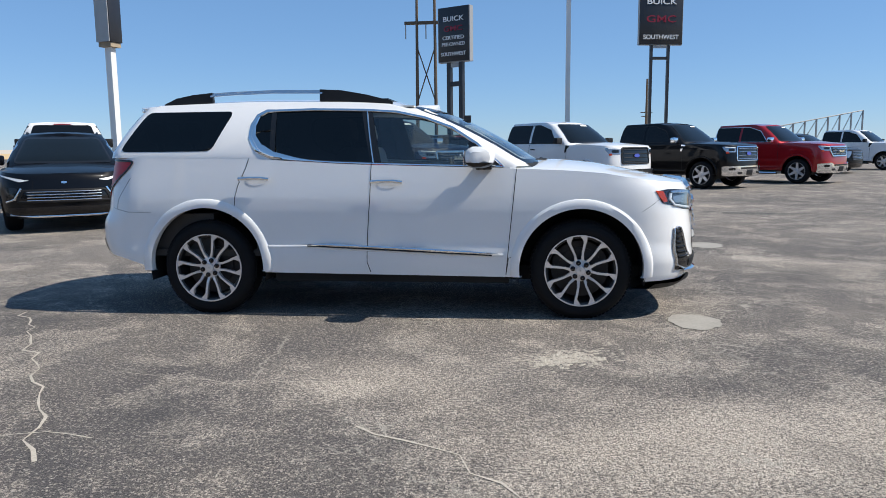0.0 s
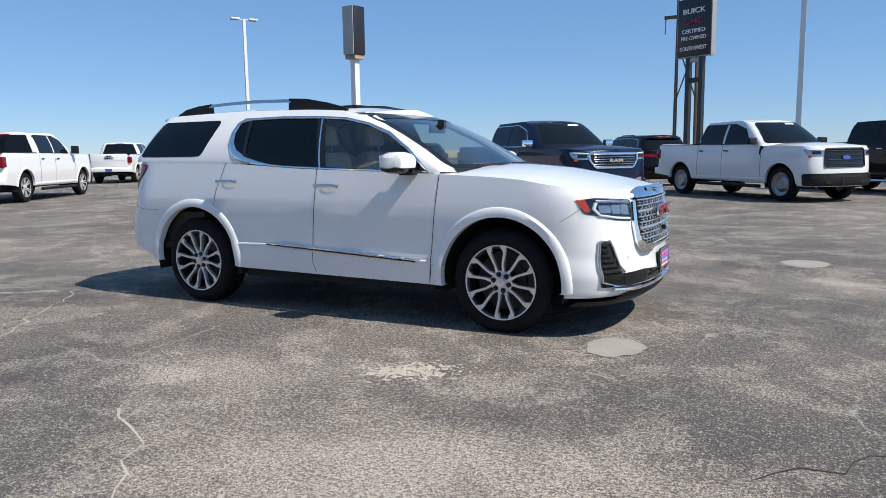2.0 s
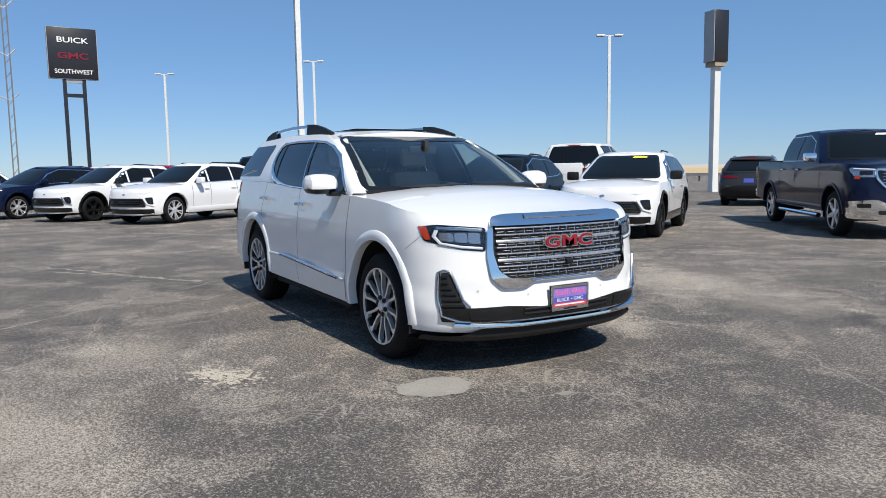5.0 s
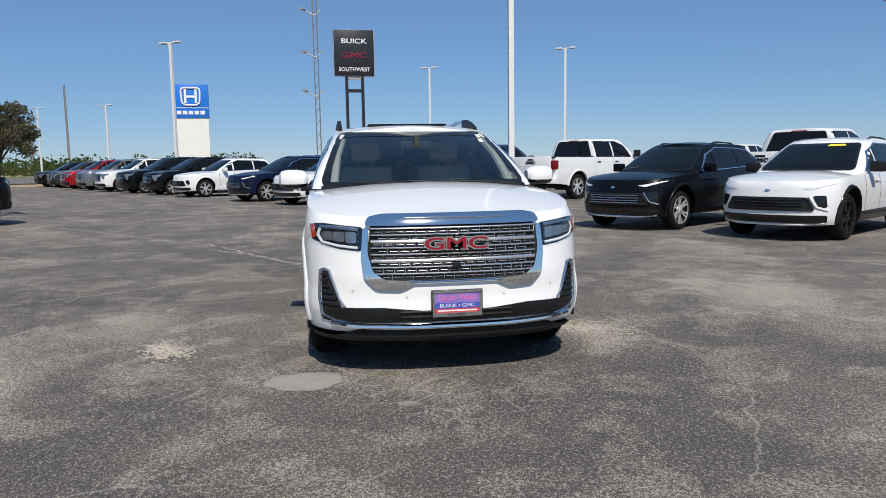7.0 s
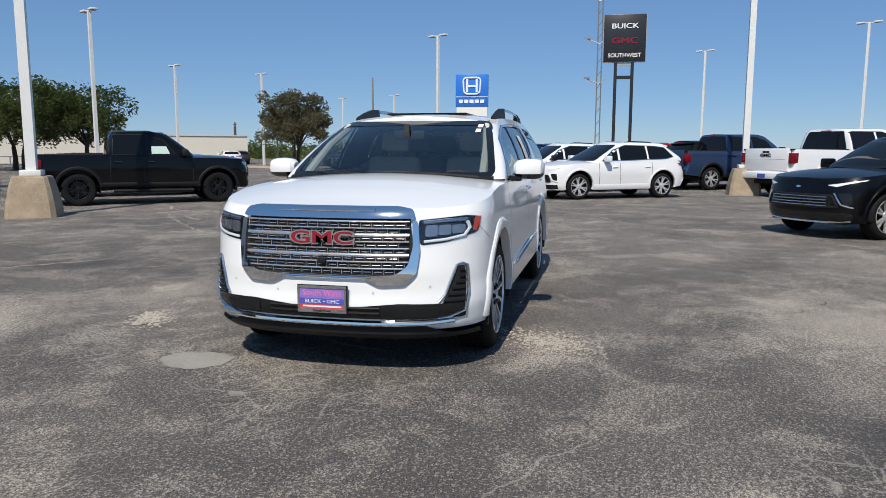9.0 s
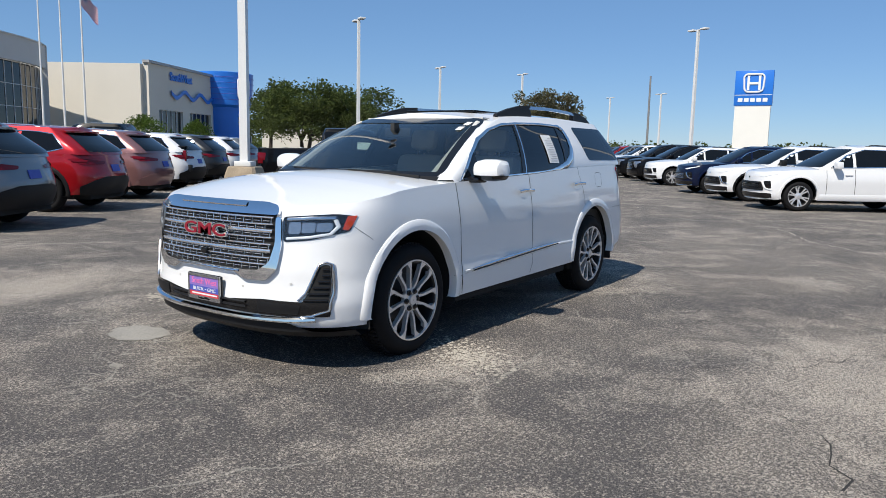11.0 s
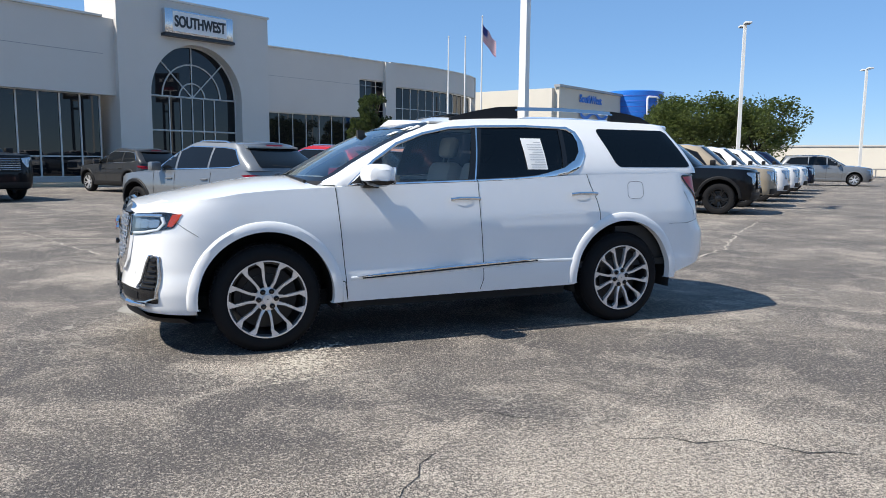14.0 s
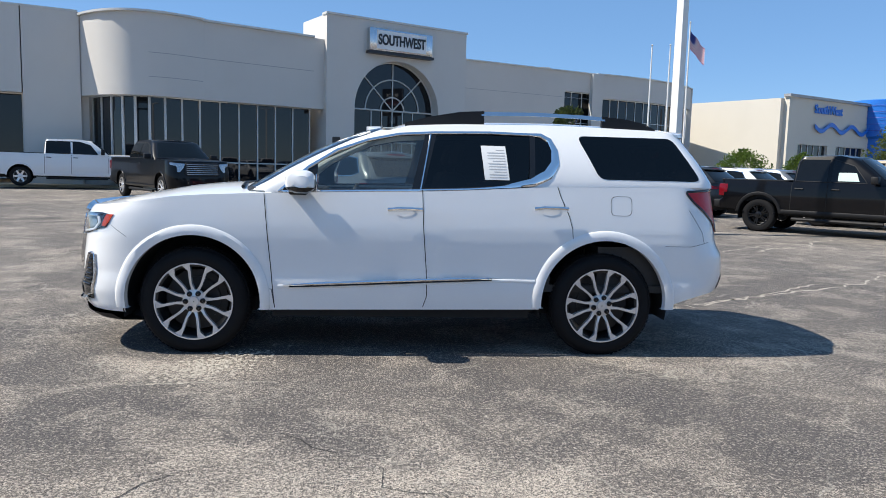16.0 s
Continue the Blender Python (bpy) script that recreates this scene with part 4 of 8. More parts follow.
        wheel_well(sg, -WB, HUB + 0.02, 0.47, 0.91, 0.45, T)
        add_wheel(T, WB, sg * 0.897, HUB, 0.368, 0.262, 0.245, "multi", 72, 8 if sg > 0 else -8)
        add_wheel(T, -WB, sg * 0.897, HUB, 0.368, 0.262, 0.245, "multi", 72, 20)
        # mirror
        mr = thing_mesh_mirror(sg, T)
        # roof rail
        pts = [(-1.80, 0.0), (-1.62, 0.055), (-1.3, 0.072), (-0.6, 0.078), (-0.25, 0.055), (0.02, 0.0)]
        yr = 0.615
        zt = lambda x: S.zr(x) + 0.012
        def rail(seg):
            bm = bmesh.new()
            rows = []
            for x, h in seg:
                z = zt(x) + h
                rows.append([bm.verts.new((x, sg * (yr + dy), z + dz)) for dy, dz in ((-0.018, -0.02), (-0.014, 0.006), (0.012, 0.006), (0.020, -0.022))])
            for a, c in zip(rows, rows[1:]):
                for k in range(4):
                    bm.faces.new((a[k], a[(k + 1) % 4], c[(k + 1) % 4], c[k]))
            bm.faces.new(rows[0]); bm.faces.new(rows[-1][::-1])
            return bm
        r = part("roof_rail", rail([(-1.46, 0.062), (-1.3, 0.068), (-0.95, 0.075), (-0.6, 0.075), (-0.55, 0.073)]), M_SATIN, T, "chrome roof rail with black ends")
        for seg in ([(-1.84, -0.01), (-1.74, 0.030), (-1.60, 0.052), (-1.44, 0.062)], [(-0.57, 0.074), (-0.40, 0.068), (-0.2, 0.040), (0.0, 0.002)]):
            bm = bmesh.new()
            rows = []
            for x, h in seg:
                z = zt(x)
                rows.append([bm.verts.new((x, sg * (yr + dy), zz)) for dy, zz in ((-0.024, z - 0.02), (-0.016, z + h + 0.012), (0.014, z + h + 0.012), (0.026, z - 0.03))])
            for a, c in zip(rows, rows[1:]):
                for k in range(4):
                    bm.faces.new((a[k], a[(k + 1) % 4], c[(k + 1) % 4], c[k]))
            bm.faces.new(rows[0]); bm.faces.new(rows[-1][::-1])
            part("rail_end", bm, M_PLASTIC, r, "black plastic rail end")
        # tail lamp
        tl = rounded([(-2.00, 1.190), (-2.31, 1.20), (-2.36, 1.02), (-2.31, 0.88), (-2.265, 0.96), (-2.16, 1.045), (-2.06, 1.12)], 0.03)
        lamp = part("tail_lamp", patch(tl, b, tw2, 0.02, 0.004, 0.02), M_TAIL, T, "dark red tail lamp")
        part("lamp_edge", ribbon(tl, b, tw2, 0.016, 0.006, 0.004, True), M_GLOSSBLK, lamp, "black lamp edge")
    # fuel flap, driver's side
    b = S.on_side(1)
    part("fuel_flap", ribbon(rounded([(-1.61, 1.01), (-1.61, 1.145), (-1.46, 1.145), (-1.46, 1.01)], 0.04), b, YP, 0.003, 0.0015, 0, True), M_UNDER, T, "thin gap round the fuel flap")
    # windscreen with black border, wipers, stickers
    gfr = S.on_gfront()
    part("windscreen", patch(WINDSHIELD, gfr, XP, 0.05, -0.002), M_GLASS, T, "clear windscreen")
    part("windscreen_border", ribbon(shrink(WINDSHIELD, 0.018), gfr, Vector((1, 0, 0.5)), 0.045, 0.001, 0, True), M_GLOSSBLK, T)
    part("cowl_panel", patch([(-0.80, 1.10), (0.80, 1.10), (0.79, 1.15), (-0.79, 1.15)], gfr, XP, 0.03, 0.004), M_PLASTIC, T)
    part("sunshade_band", patch([(-0.60, 1.553), (0.60, 1.553), (0.60, 1.574), (-0.60, 1.574)], gfr, XP, 0.02, 0.001), M_GLOSSBLK, T)
    for a, c in (((0.70, 1.13), (0.06, 1.165)), ((0.02, 1.13), (-0.55, 1.165))):
        bm = tube([gfr(a[0], a[1]) + Vector((0.03, 0, 0.02)), gfr((a[0] + c[0]) / 2, 1.152) + Vector((0.03, 0, 0.022)), gfr(*c) + Vector((0.012, 0, 0.012))], [0.012, 0.009, 0.006], 6)
        part("wiper", bm, M_PLASTIC, T)
    for pz in (1.525, 1.485):
        part("windscreen_sticker", patch([(0.55, pz), (0.59, pz), (0.585, pz + 0.028), (0.545, pz + 0.028)], gfr, XP, 0.02, 0.003), M_PAPER, T)
    part("tailgate_glass", patch(REARGLASS, S.on_grear(), XN, 0.06, 0.002), M_PRIV, T, "dark tailgate window")
    bm = bmesh.new()
    rows = []
    for k in range(13):
        y = -0.63 + 1.26 * k / 12
        c = 1 - (y / 0.66) ** 4 * 0.3
        x0 = S.grear(y, 1.60)
        rows.append([bm.verts.new(p) for p in ((x0 + 0.16, y, 1.652 - 0.03 * (y / .63) ** 4), (x0 - 0.045 * c, y, 1.632 - 0.03 * (y / .63) ** 4), (x0 - 0.05 * c, y, 1.585), (x0 + 0.06, y, 1.565))])
    for a, c in zip(rows, rows[1:]):
        for k in range(4):
            bm.faces.new((a[k], a[(k + 1) % 4], c[(k + 1) % 4], c[k]))
    bm.faces.new(rows[0]); bm.faces.new(rows[-1][::-1])
    part("roof_spoiler", bm, M_WHITE, T)
    part("sunroof", boxes((-0.62, -0.08, -0.36, 0.36, 1.655, 1.672, 0.003)), M_GLASSDK, T, "dark glass sunroof")
    rear_low = patch(rounded([(-0.74, 0.47), (0.74, 0.47), (0.72, 0.57), (-0.72, 0.57)], 0.03), S.on_rear(), XN, 0.05, 0.006, 0.012)
    part("rear_bumper_insert", rear_low, M_PLASTIC, T)
    build_suv_face(S, T)
    return T


def thing_mesh_mirror(sg, T):
    """Door mirror: white cap above, black shell below, glass behind."""
    S = SUV
    def shell(zlo, zhi, grow):
        bm = bmesh.new()
        rings = []
        for k, (y, s) in enumerate(((0.90, 0.55), (0.925, 0.85), (0.98, 1.0), (1.06, 1.0), (1.105, 0.86), (1.125, 0.5))):
            ring = []
            for i in range(14):
                a = 2 * math.pi * i / 14
                cx, cz = math.cos(a), math.sin(a)
                x = 0.675 + (0.115 if cx > 0 else 0.09) * s * abs(cx) ** 0.7 * (1 if cx > 0 else -1) + 0.02 - 0.12 * (y - 0.93)
                z = 1.200 + 0.078 * s * abs(cz) ** 0.75 * (1 if cz > 0 else -1)
                ring.append(bm.verts.new((x, sg * y, min(max(z, zlo), zhi) + 0)))
            rings.append(ring)
        for a, c in zip(rings, rings[1:]):
            for i in range(14):
                bm.faces.new((a[i], a[(i + 1) % 14], c[(i + 1) % 14], c[i]))
        bm.faces.new(rings[0]); bm.faces.new(rings[-1][::-1])
        bmesh.ops.remove_doubles(bm, verts=bm.verts, dist=0.001)
        return bm
    m = part("door_mirror", shell(1.163, 1.4, 1), M_WHITE, T, "white mirror cap on black foot")
    part("mirror_base", shell(1.0, 1.162, 1), M_GLOSSBLK, m)
    part("mirror_foot", boxes((0.66, 0.78, min(sg * 0.86, sg * 0.96), max(sg * 0.86, sg * 0.96), 1.108, 1.15, 0.012)), M_GLOSSBLK, m)
    part("mirror_glass", boxes((0.582, 0.588, min(sg * 0.955, sg * 1.085), max(sg * 0.955, sg * 1.085), 1.14, 1.255, 0.002)), M_CHROME, m, "mirror glass")
    return m


def build_suv_face(S, T):
    fr = S.on_front()
    # grille: dark field, chrome surround, rows of chrome bars
    field = rounded([(-0.505, 0.95), (-0.522, 0.80), (-0.505, 0.66), (-0.45, 0.615), (0.45, 0.615), (0.505, 0.66), (0.522, 0.80), (0.505, 0.95)], 0.02)
    gr = part("grille", patch(field, fr, XP, 0.03, 0.004, 0.01), M_UNDER, T, "chrome mesh grille with red letters")
    rowsz = [0.925 - 0.0385 * k for k in range(8)]
    for k, z in enumerate(rowsz):
        strong = k in (2, 5)
        half = 0.50 if z > 0.68 else 0.475
        part("grille_bar", ribbon([(-half, z), (half, z)], fr, XP, 0.024 if strong else 0.012, 0.016, 0.012), M_GRILLE, gr)
        n = 15
        bm = bmesh.new()
        half -= 0.01
        for i in range(n):
            y0 = -half + (i + (0.5 if k % 2 else 0.05)) * 2 * half / n
            if y0 + 0.05 > half:
                continue
            ribbon([(y0, z - 0.019), (y0 + 0.044, z - 0.019)], fr, XP, 0.005, 0.010, 0.006, bm=bm, step=0.05)
            ribbon([(y0 + 0.052, z - 0.004), (y0 + 0.052, z - 0.032)], fr, XP, 0.005, 0.008, 0.006, bm=bm, step=0.05)
        part("grille_mesh", bm, M_GRILLE, gr)
    top = rounded([(-0.535, 0.938), (0.535, 0.938), (0.515, 0.982), (0.43, 0.996), (-0.43, 0.996), (-0.515, 0.982)], 0.02)
    part("grille_surround", patch(top, fr, XP, 0.03, 0.030, 0.03), M_CHROME, gr, "broad chrome bar over the grille")
    part("grille_surround", ribbon([(-0.30, 0.978), (0.30, 0.978)], fr, XP, 0.02, 0.030, 0.006), M_CHROME, gr)
    for s in (-1, 1):
        lo = rounded([(s * 0.512, 0.93), (s * 0.545, 0.93), (s * 0.560, 0.76), (s * 0.545, 0.63), (s * 0.475, 0.565), (s * 0.33, 0.560), (s * 0.25, 0.600),
                      (s * 0.25, 0.612), (s * 0.43, 0.622), (s * 0.495, 0.67), (s * 0.522, 0.78)], 0.015)
        part("grille_surround", patch(lo, fr, XP, 0.022, 0.022, 0.03), M_CHROME, gr, "chrome lower corner of the grille")
    part("grille_surround", ribbon([(-0.29, 0.606), (0.29, 0.606)], fr, XP, 0.016, 0.018, 0.008), M_CHROME, gr)
    # red letters with a bright edge
    text_mesh("GMC", 0.100, 0.008, M_CHROME, gr, Matrix.Translation((S.front(0, 0.825) + 0.044, 0, 0.832)) @ FACE_X, "emblem_edge", 1.75, "chrome edge of the letters", 0.008)
    text_mesh("GMC", 0.100, 0.010, M_GMCRED, gr, Matrix.Translation((S.front(0, 0.825) + 0.046, 0, 0.832)) @ FACE_X, "emblem", 1.75, "red letters", 0.0015)
    part("front_camera", boxes((S.front(0, .7) + 0.02, S.front(0, .7) + 0.05, -0.025, 0.025, 0.685, 0.72, 0.006)), M_GLOSSBLK, gr)
    for s in (-1, 1):
        tw = Vector((1, s * 0.6, 0))
        out = rounded([(s * 0.548, 0.935), (s * 0.562, 0.79), (s * 0.70, 0.805), (s * 0.822, 0.845), (s * 0.856, 0.856), (s * 0.862, 0.945), (s * 0.80, 0.957)], 0.02)
        hl = part("headlamp", patch(out, fr, tw, 0.018, 0.003, 0.02), M_GLOSSBLK, T, "angular headlamp with bright light bars")
        part("light_bar", ribbon([(s * 0.800, 0.925), (s * 0.815, 0.885), (s * 0.79, 0.842), (s * 0.70, 0.822), (s * 0.58, 0.810)], fr, tw, 0.017, 0.006, 0.008), M_DRL, hl, "white light bar")
        part("reflector_strip", ribbon([(s * 0.575, 0.920), (s * 0.70, 0.931), (s * 0.80, 0.934)], fr, tw, 0.022, 0.006, 0.008), M_SATIN, hl, "bright upper reflector")
        for q in (0.62, 0.69, 0.76):
            part("lamp_lens", patch(rounded([(s * (q - 0.033), 0.842 + (q - 0.66) * 0.1), (s * (q + 0.033), 0.847 + (q - 0.66) * 0.12), (s * (q + 0.033), 0.908), (s * (q - 0.033), 0.905)], 0.012), fr, tw, 0.012, 0.007, 0.004), M_LAMPIN, hl)
        part("marker_lamp", patch([(s * 0.838, 0.942), (s * 0.830, 0.868), (s * 0.848, 0.862), (s * 0.860, 0.90), (s * 0.864, 0.946)], fr, tw, 0.012, 0.006, 0.004), M_AMBER, hl, "orange side marker")
        part("lamp_cover", patch(out, fr, tw, 0.02, 0.016), M_LENS, hl, "clear lamp cover")
        # side intake and its grey outline
        ins = rounded([(s * 0.762, 0.665), (s * 0.800, 0.665), (s * 0.808, 0.50), (s * 0.795, 0.40), (s * 0.655, 0.40), (s * 0.70, 0.47)], 0.02)
        it = part("side_intake", patch(ins, fr, tw, 0.02, 0.004), M_UNDER, T, "black slatted side intake")
        for k in range(6):
            z = 0.64 - k * 0.036
            y0 = 0.76 - max(0, (0.60 - z)) * 0.55
            part("slat", ribbon([(s * (y0 + 0.01), z), (s * 0.797, z)], fr, tw, 0.016, 0.006, 0.01, step=0.03), M_GLOSSBLK, it)
        part("intake_edge", ribbon([(s * 0.665, 0.455), (s * 0.70, 0.50), (s * 0.757, 0.672), (s * 0.784, 0.680), (s * 0.808, 0.668), (s * 0.817, 0.50), (s * 0.803, 0.40), (s * 0.72, 0.368), (s * 0.60, 0.352)], fr, tw, 0.014, 0.004, 0.012), M_SATIN, it, "grey outline of the intake")
        for yy in (0.30, 0.62):
            part("parking_sensor", patch([(s * yy + 0.008 * math.cos(a), 0.512 + (yy - 0.3) * 0.12 + 0.008 * math.sin(a)) for a in [k * math.pi / 5 for k in range(10)]], fr, tw, 0.005, 0.002), M_CAP, T)
    low = rounded([(-0.80, 0.36), (-0.82, 0.445), (-0.45, 0.452), (-0.2, 0.43), (0.2, 0.43), (0.45, 0.452), (0.82, 0.445), (0.80, 0.36)], 0.01)
    li = part("lower_intake", patch(low, fr, XP, 0.025, 0.006), M_GLOSSBLK, T, "black lower bumper opening")
    for z in (0.40, 0.425):
        part("slat", ribbon([(-0.34, z), (0.34, z)], fr, XP, 0.012, 0.008, 0.012), M_PLASTIC, li)
    for s in (-1, 1):
        part("fog_panel", patch(rounded([(s * 0.42, 0.375), (s * 0.66, 0.375), (s * 0.68, 0.43), (s * 0.42, 0.44)], 0.01), fr, XP, 0.02, 0.010, 0.004), M_PLASTIC, li)
    part("bumper_strip", ribbon([(-0.74, 0.352), (-0.6, 0.342), (-0.32, 0.337), (0.32, 0.337), (0.6, 0.342), (0.74, 0.352)], fr, XP, 0.034, 0.012, 0.024), M_CHROME, T, "chrome strip along the bumper")
    # lower lip in black
    bm = bmesh.new()
    rows = []
    for k in range(33):
        y = -0.87 + 1.74 * k / 32
        x = S.front(y, 0.30)
        rows.append([bm.verts.new(p) for p in ((x + 0.010, y, 0.318 - 0.052 * min(1, max(0, (abs(y) - 0.58) / 0.14))), (x + 0.006, y, 0.262), (x - 0.05, y * 0.99, 0.225), (x - 0.28, y * 0.97, 0.222), (x - 0.3, y * .97, 0.30))])
    for a, c in zip(rows, rows[1:]):
        for k in range(4):
            bm.faces.new((a[k], a[k + 1], c[k + 1], c[k]))
    part("lower_lip", bm, M_PLASTIC, T, "black plastic chin")
    # dealer plate
    px = S.front(0, 0.46) + 0.012
    pl = part("dealer_plate", boxes((px, px + 0.012, -0.158, 0.158, 0.388, 0.555, 0.004)), M_GLOSSBLK, T, "violet dealer plate in a chrome frame")
    part("plate_frame", boxes((px + 0.010, px + 0.020, -0.152, 0.152, 0.536, 0.552), (px + 0.010, px + 0.020, -0.152, 0.152, 0.392, 0.416), (px + 0.010, px + 0.020, -0.152, -0.138, 0.414, 0.538), (px + 0.010, px + 0.020, 0.138, 0.152, 0.414, 0.538)), M_SATIN, pl, "chrome plate frame")
    part("plate_print", boxes((px + 0.012, px + 0.015, -0.138, 0.138, 0.476, 0.537)), M_PURPLE, pl, "violet panel")
    part("plate_print", boxes((px + 0.012, px + 0.015, -0.138, 0.138, 0.441, 0.4755)), M_PRINTBLUE, pl, "blue panel")
    part("plate_print", boxes((px + 0.012, px + 0.015, -0.138, 0.138, 0.416, 0.4405)), M_PRINTRED, pl, "red panel")
    tm = lambda z: Matrix.Translation((px + 0.0165, 0, z)) @ FACE_X
    text_mesh("South West", 0.052, 0.001, M_PINK, pl, tm(0.507), "plate_lettering", 0.95, "pink lettering")
    text_mesh("BUICK \u2022 GMC", 0.030, 0.001, M_SIGNWHITE, pl, tm(0.458), "plate_lettering", 1.2, "white lettering")
    part("plate_lettering", boxes((px + 0.015, px + 0.0165, -0.12, 0.12, 0.424, 0.433)), M_SIGNWHITE, pl, "line of small white print")
    text_mesh("SouthWest", 0.022, 0.001, M_GLOSSBLK, pl, Matrix.Translation((px + 0.0215, 0, 0.404)) @ FACE_X, "plate_lettering", 1.1, "dark lettering")


SUV_THING = build_suv()
# paper in the rear driver's-side window
_g = SUV.on_gside(1)
_pm = tagged(part("window_notice", patch([(-0.735, 1.240), (-0.56, 1.240), (-0.535, 1.478), (-0.71, 1.478)], _g, Vector((0, 1, 0.2)), 0.05, 0.004, 0.001), M_PAPER), "white printed sheet in the rear side window", "paper")
_bm = bmesh.new()
for k in range(11):
    z = 1.445 - k * 0.019
    w = 0.06 if k == 0 else 0.125 if k % 4 else 0.09
    patch([(-0.722 + (z - 1.235) * 0.1, z), (-0.722 + (z - 1.235) * 0.1 + w, z), (-0.722 + (z - 1.235) * 0.1 + w, z + 0.005), (-0.722 + (z - 1.235) * 0.1, z + 0.005)], _g, Vector((0, 1, 0.2)), 0.004, 0.0055, bm=_bm)
part("print_lines", _bm, M_INK, _pm, "lines of small grey print")


# ---------------------------------------------------------------- parked vehicles
def suv_form(h, fo, ro, W, H, belt, hood, slope=0.0, rake=0.0):
    F, R = h + fo, -h - ro
    return Shape(
        W=table((0.2, W * 0.93), (0.4, W * 0.97), (0.75, W), (belt - 0.12, W * 0.985), (belt, W * 0.955), (belt + 0.2, W * 0.93), soft=0.04),
        xf=table((0.2, F - 0.12), (0.35, F), (0.6, F), (hood - 0.12, F - 0.05), (hood, F - 0.14), soft=0.03),
        xr=table((0.2, R + 0.15), (0.5, R), (0.7, R), (belt, R + 0.10), (belt + 0.2, R + 0.14), soft=0.04),
        cf=0.62, nf=2.5, cr=0.46, nr=2.4,
        zb=table((R, 0.36), (-h, 0.30), (h, 0.28), (F, 0.26)),
        zs=table((R, belt + 0.08), (-0.6, belt + 0.03), (h - 0.75, belt), (h, hood + 0.015), (F - 0.25, hood - 0.045), (F, hood - 0.09), soft=0.12),
        zr=table((R, H - 0.09 - slope), (R + 0.5, H - 0.055 - slope * 0.7), (-0.3, H - 0.035), (0.2, H - 0.05), (0.6, H - 0.10), soft=0.2),
        crown=table((h - 0.6, 0.07), (h + 0.3, 0.06), (F, 0.005), soft=0.1),
        cowl=h - 0.65, gin=0.98, Wr=W * 0.69, zg=belt + 0.28, rcrown=0.04,
        gf=table((belt - 0.05, h - 0.30), (belt + 0.12, h - 0.52), (belt + 0.3, h - 0.85), (H - 0.14, h - 1.18), (H, h - 1.5), soft=0.02),
        gr=table((belt, R + 0.08), (belt + 0.15, R + 0.14), (H - 0.15, R + 0.38 + slope + rake), (H, R + 0.52 + slope + rake), soft=0.02),
        gcf=0.28, gcr=0.30, gn=2.3)


def pickup_form(h, fo, ro, W, H, belt, hood, cab):
    F, R = h + fo, -h - ro
    return Shape(
        W=table((0.3, W * 0.93), (0.5, W * 0.97), (0.85, W), (belt - 0.1, W * 0.985), (belt + 0.02, W * 0.965), (belt + 0.2, W * 0.94), soft=0.04),
        xf=table((0.3, F - 0.1), (0.45, F), (0.8, F - 0.01), (hood - 0.1, F - 0.05), (hood, F - 0.12), soft=0.03),
        xr=table((0.3, R + 0.06), (0.6, R), (0.72, R), (0.78, R + 0.09), (belt, R + 0.09), soft=0.01),
        cf=0.5, nf=3.0, cr=0.12, nr=2.4,
        zb=table((R, 0.56), (-h, 0.46), (h, 0.42), (F, 0.36)),
        zs=table((R, belt + 0.02), (cab, belt), (cab + 0.3, belt - 0.01), (h - 0.9, belt - 0.05), (h, hood), (F - 0.2, hood - 0.03), (F, hood - 0.07), soft=0.1),
        zr=table((cab, H - 0.06), (0.2, H - 0.035), (h - 1.3, H - 0.08), soft=0.12),
        crown=table((h - 0.6, 0.07), (h + 0.3, 0.065), (F, 0.01), soft=0.1),
        cowl=h - 0.75, gin=0.985, Wr=W * 0.73, zg=belt + 0.3, rcrown=0.035,
        gf=table((belt - 0.08, h - 0.42), (belt + 0.10, h - 0.60), (belt + 0.35, h - 0.90), (H - 0.1, h - 1.16), (H, h - 1.45), soft=0.02),
        gr=table((belt, cab), (H - 0.2, cab + 0.05), (H, cab + 0.14), soft=0.02),
        gcf=0.30, gcr=0.10, gn=2.6)


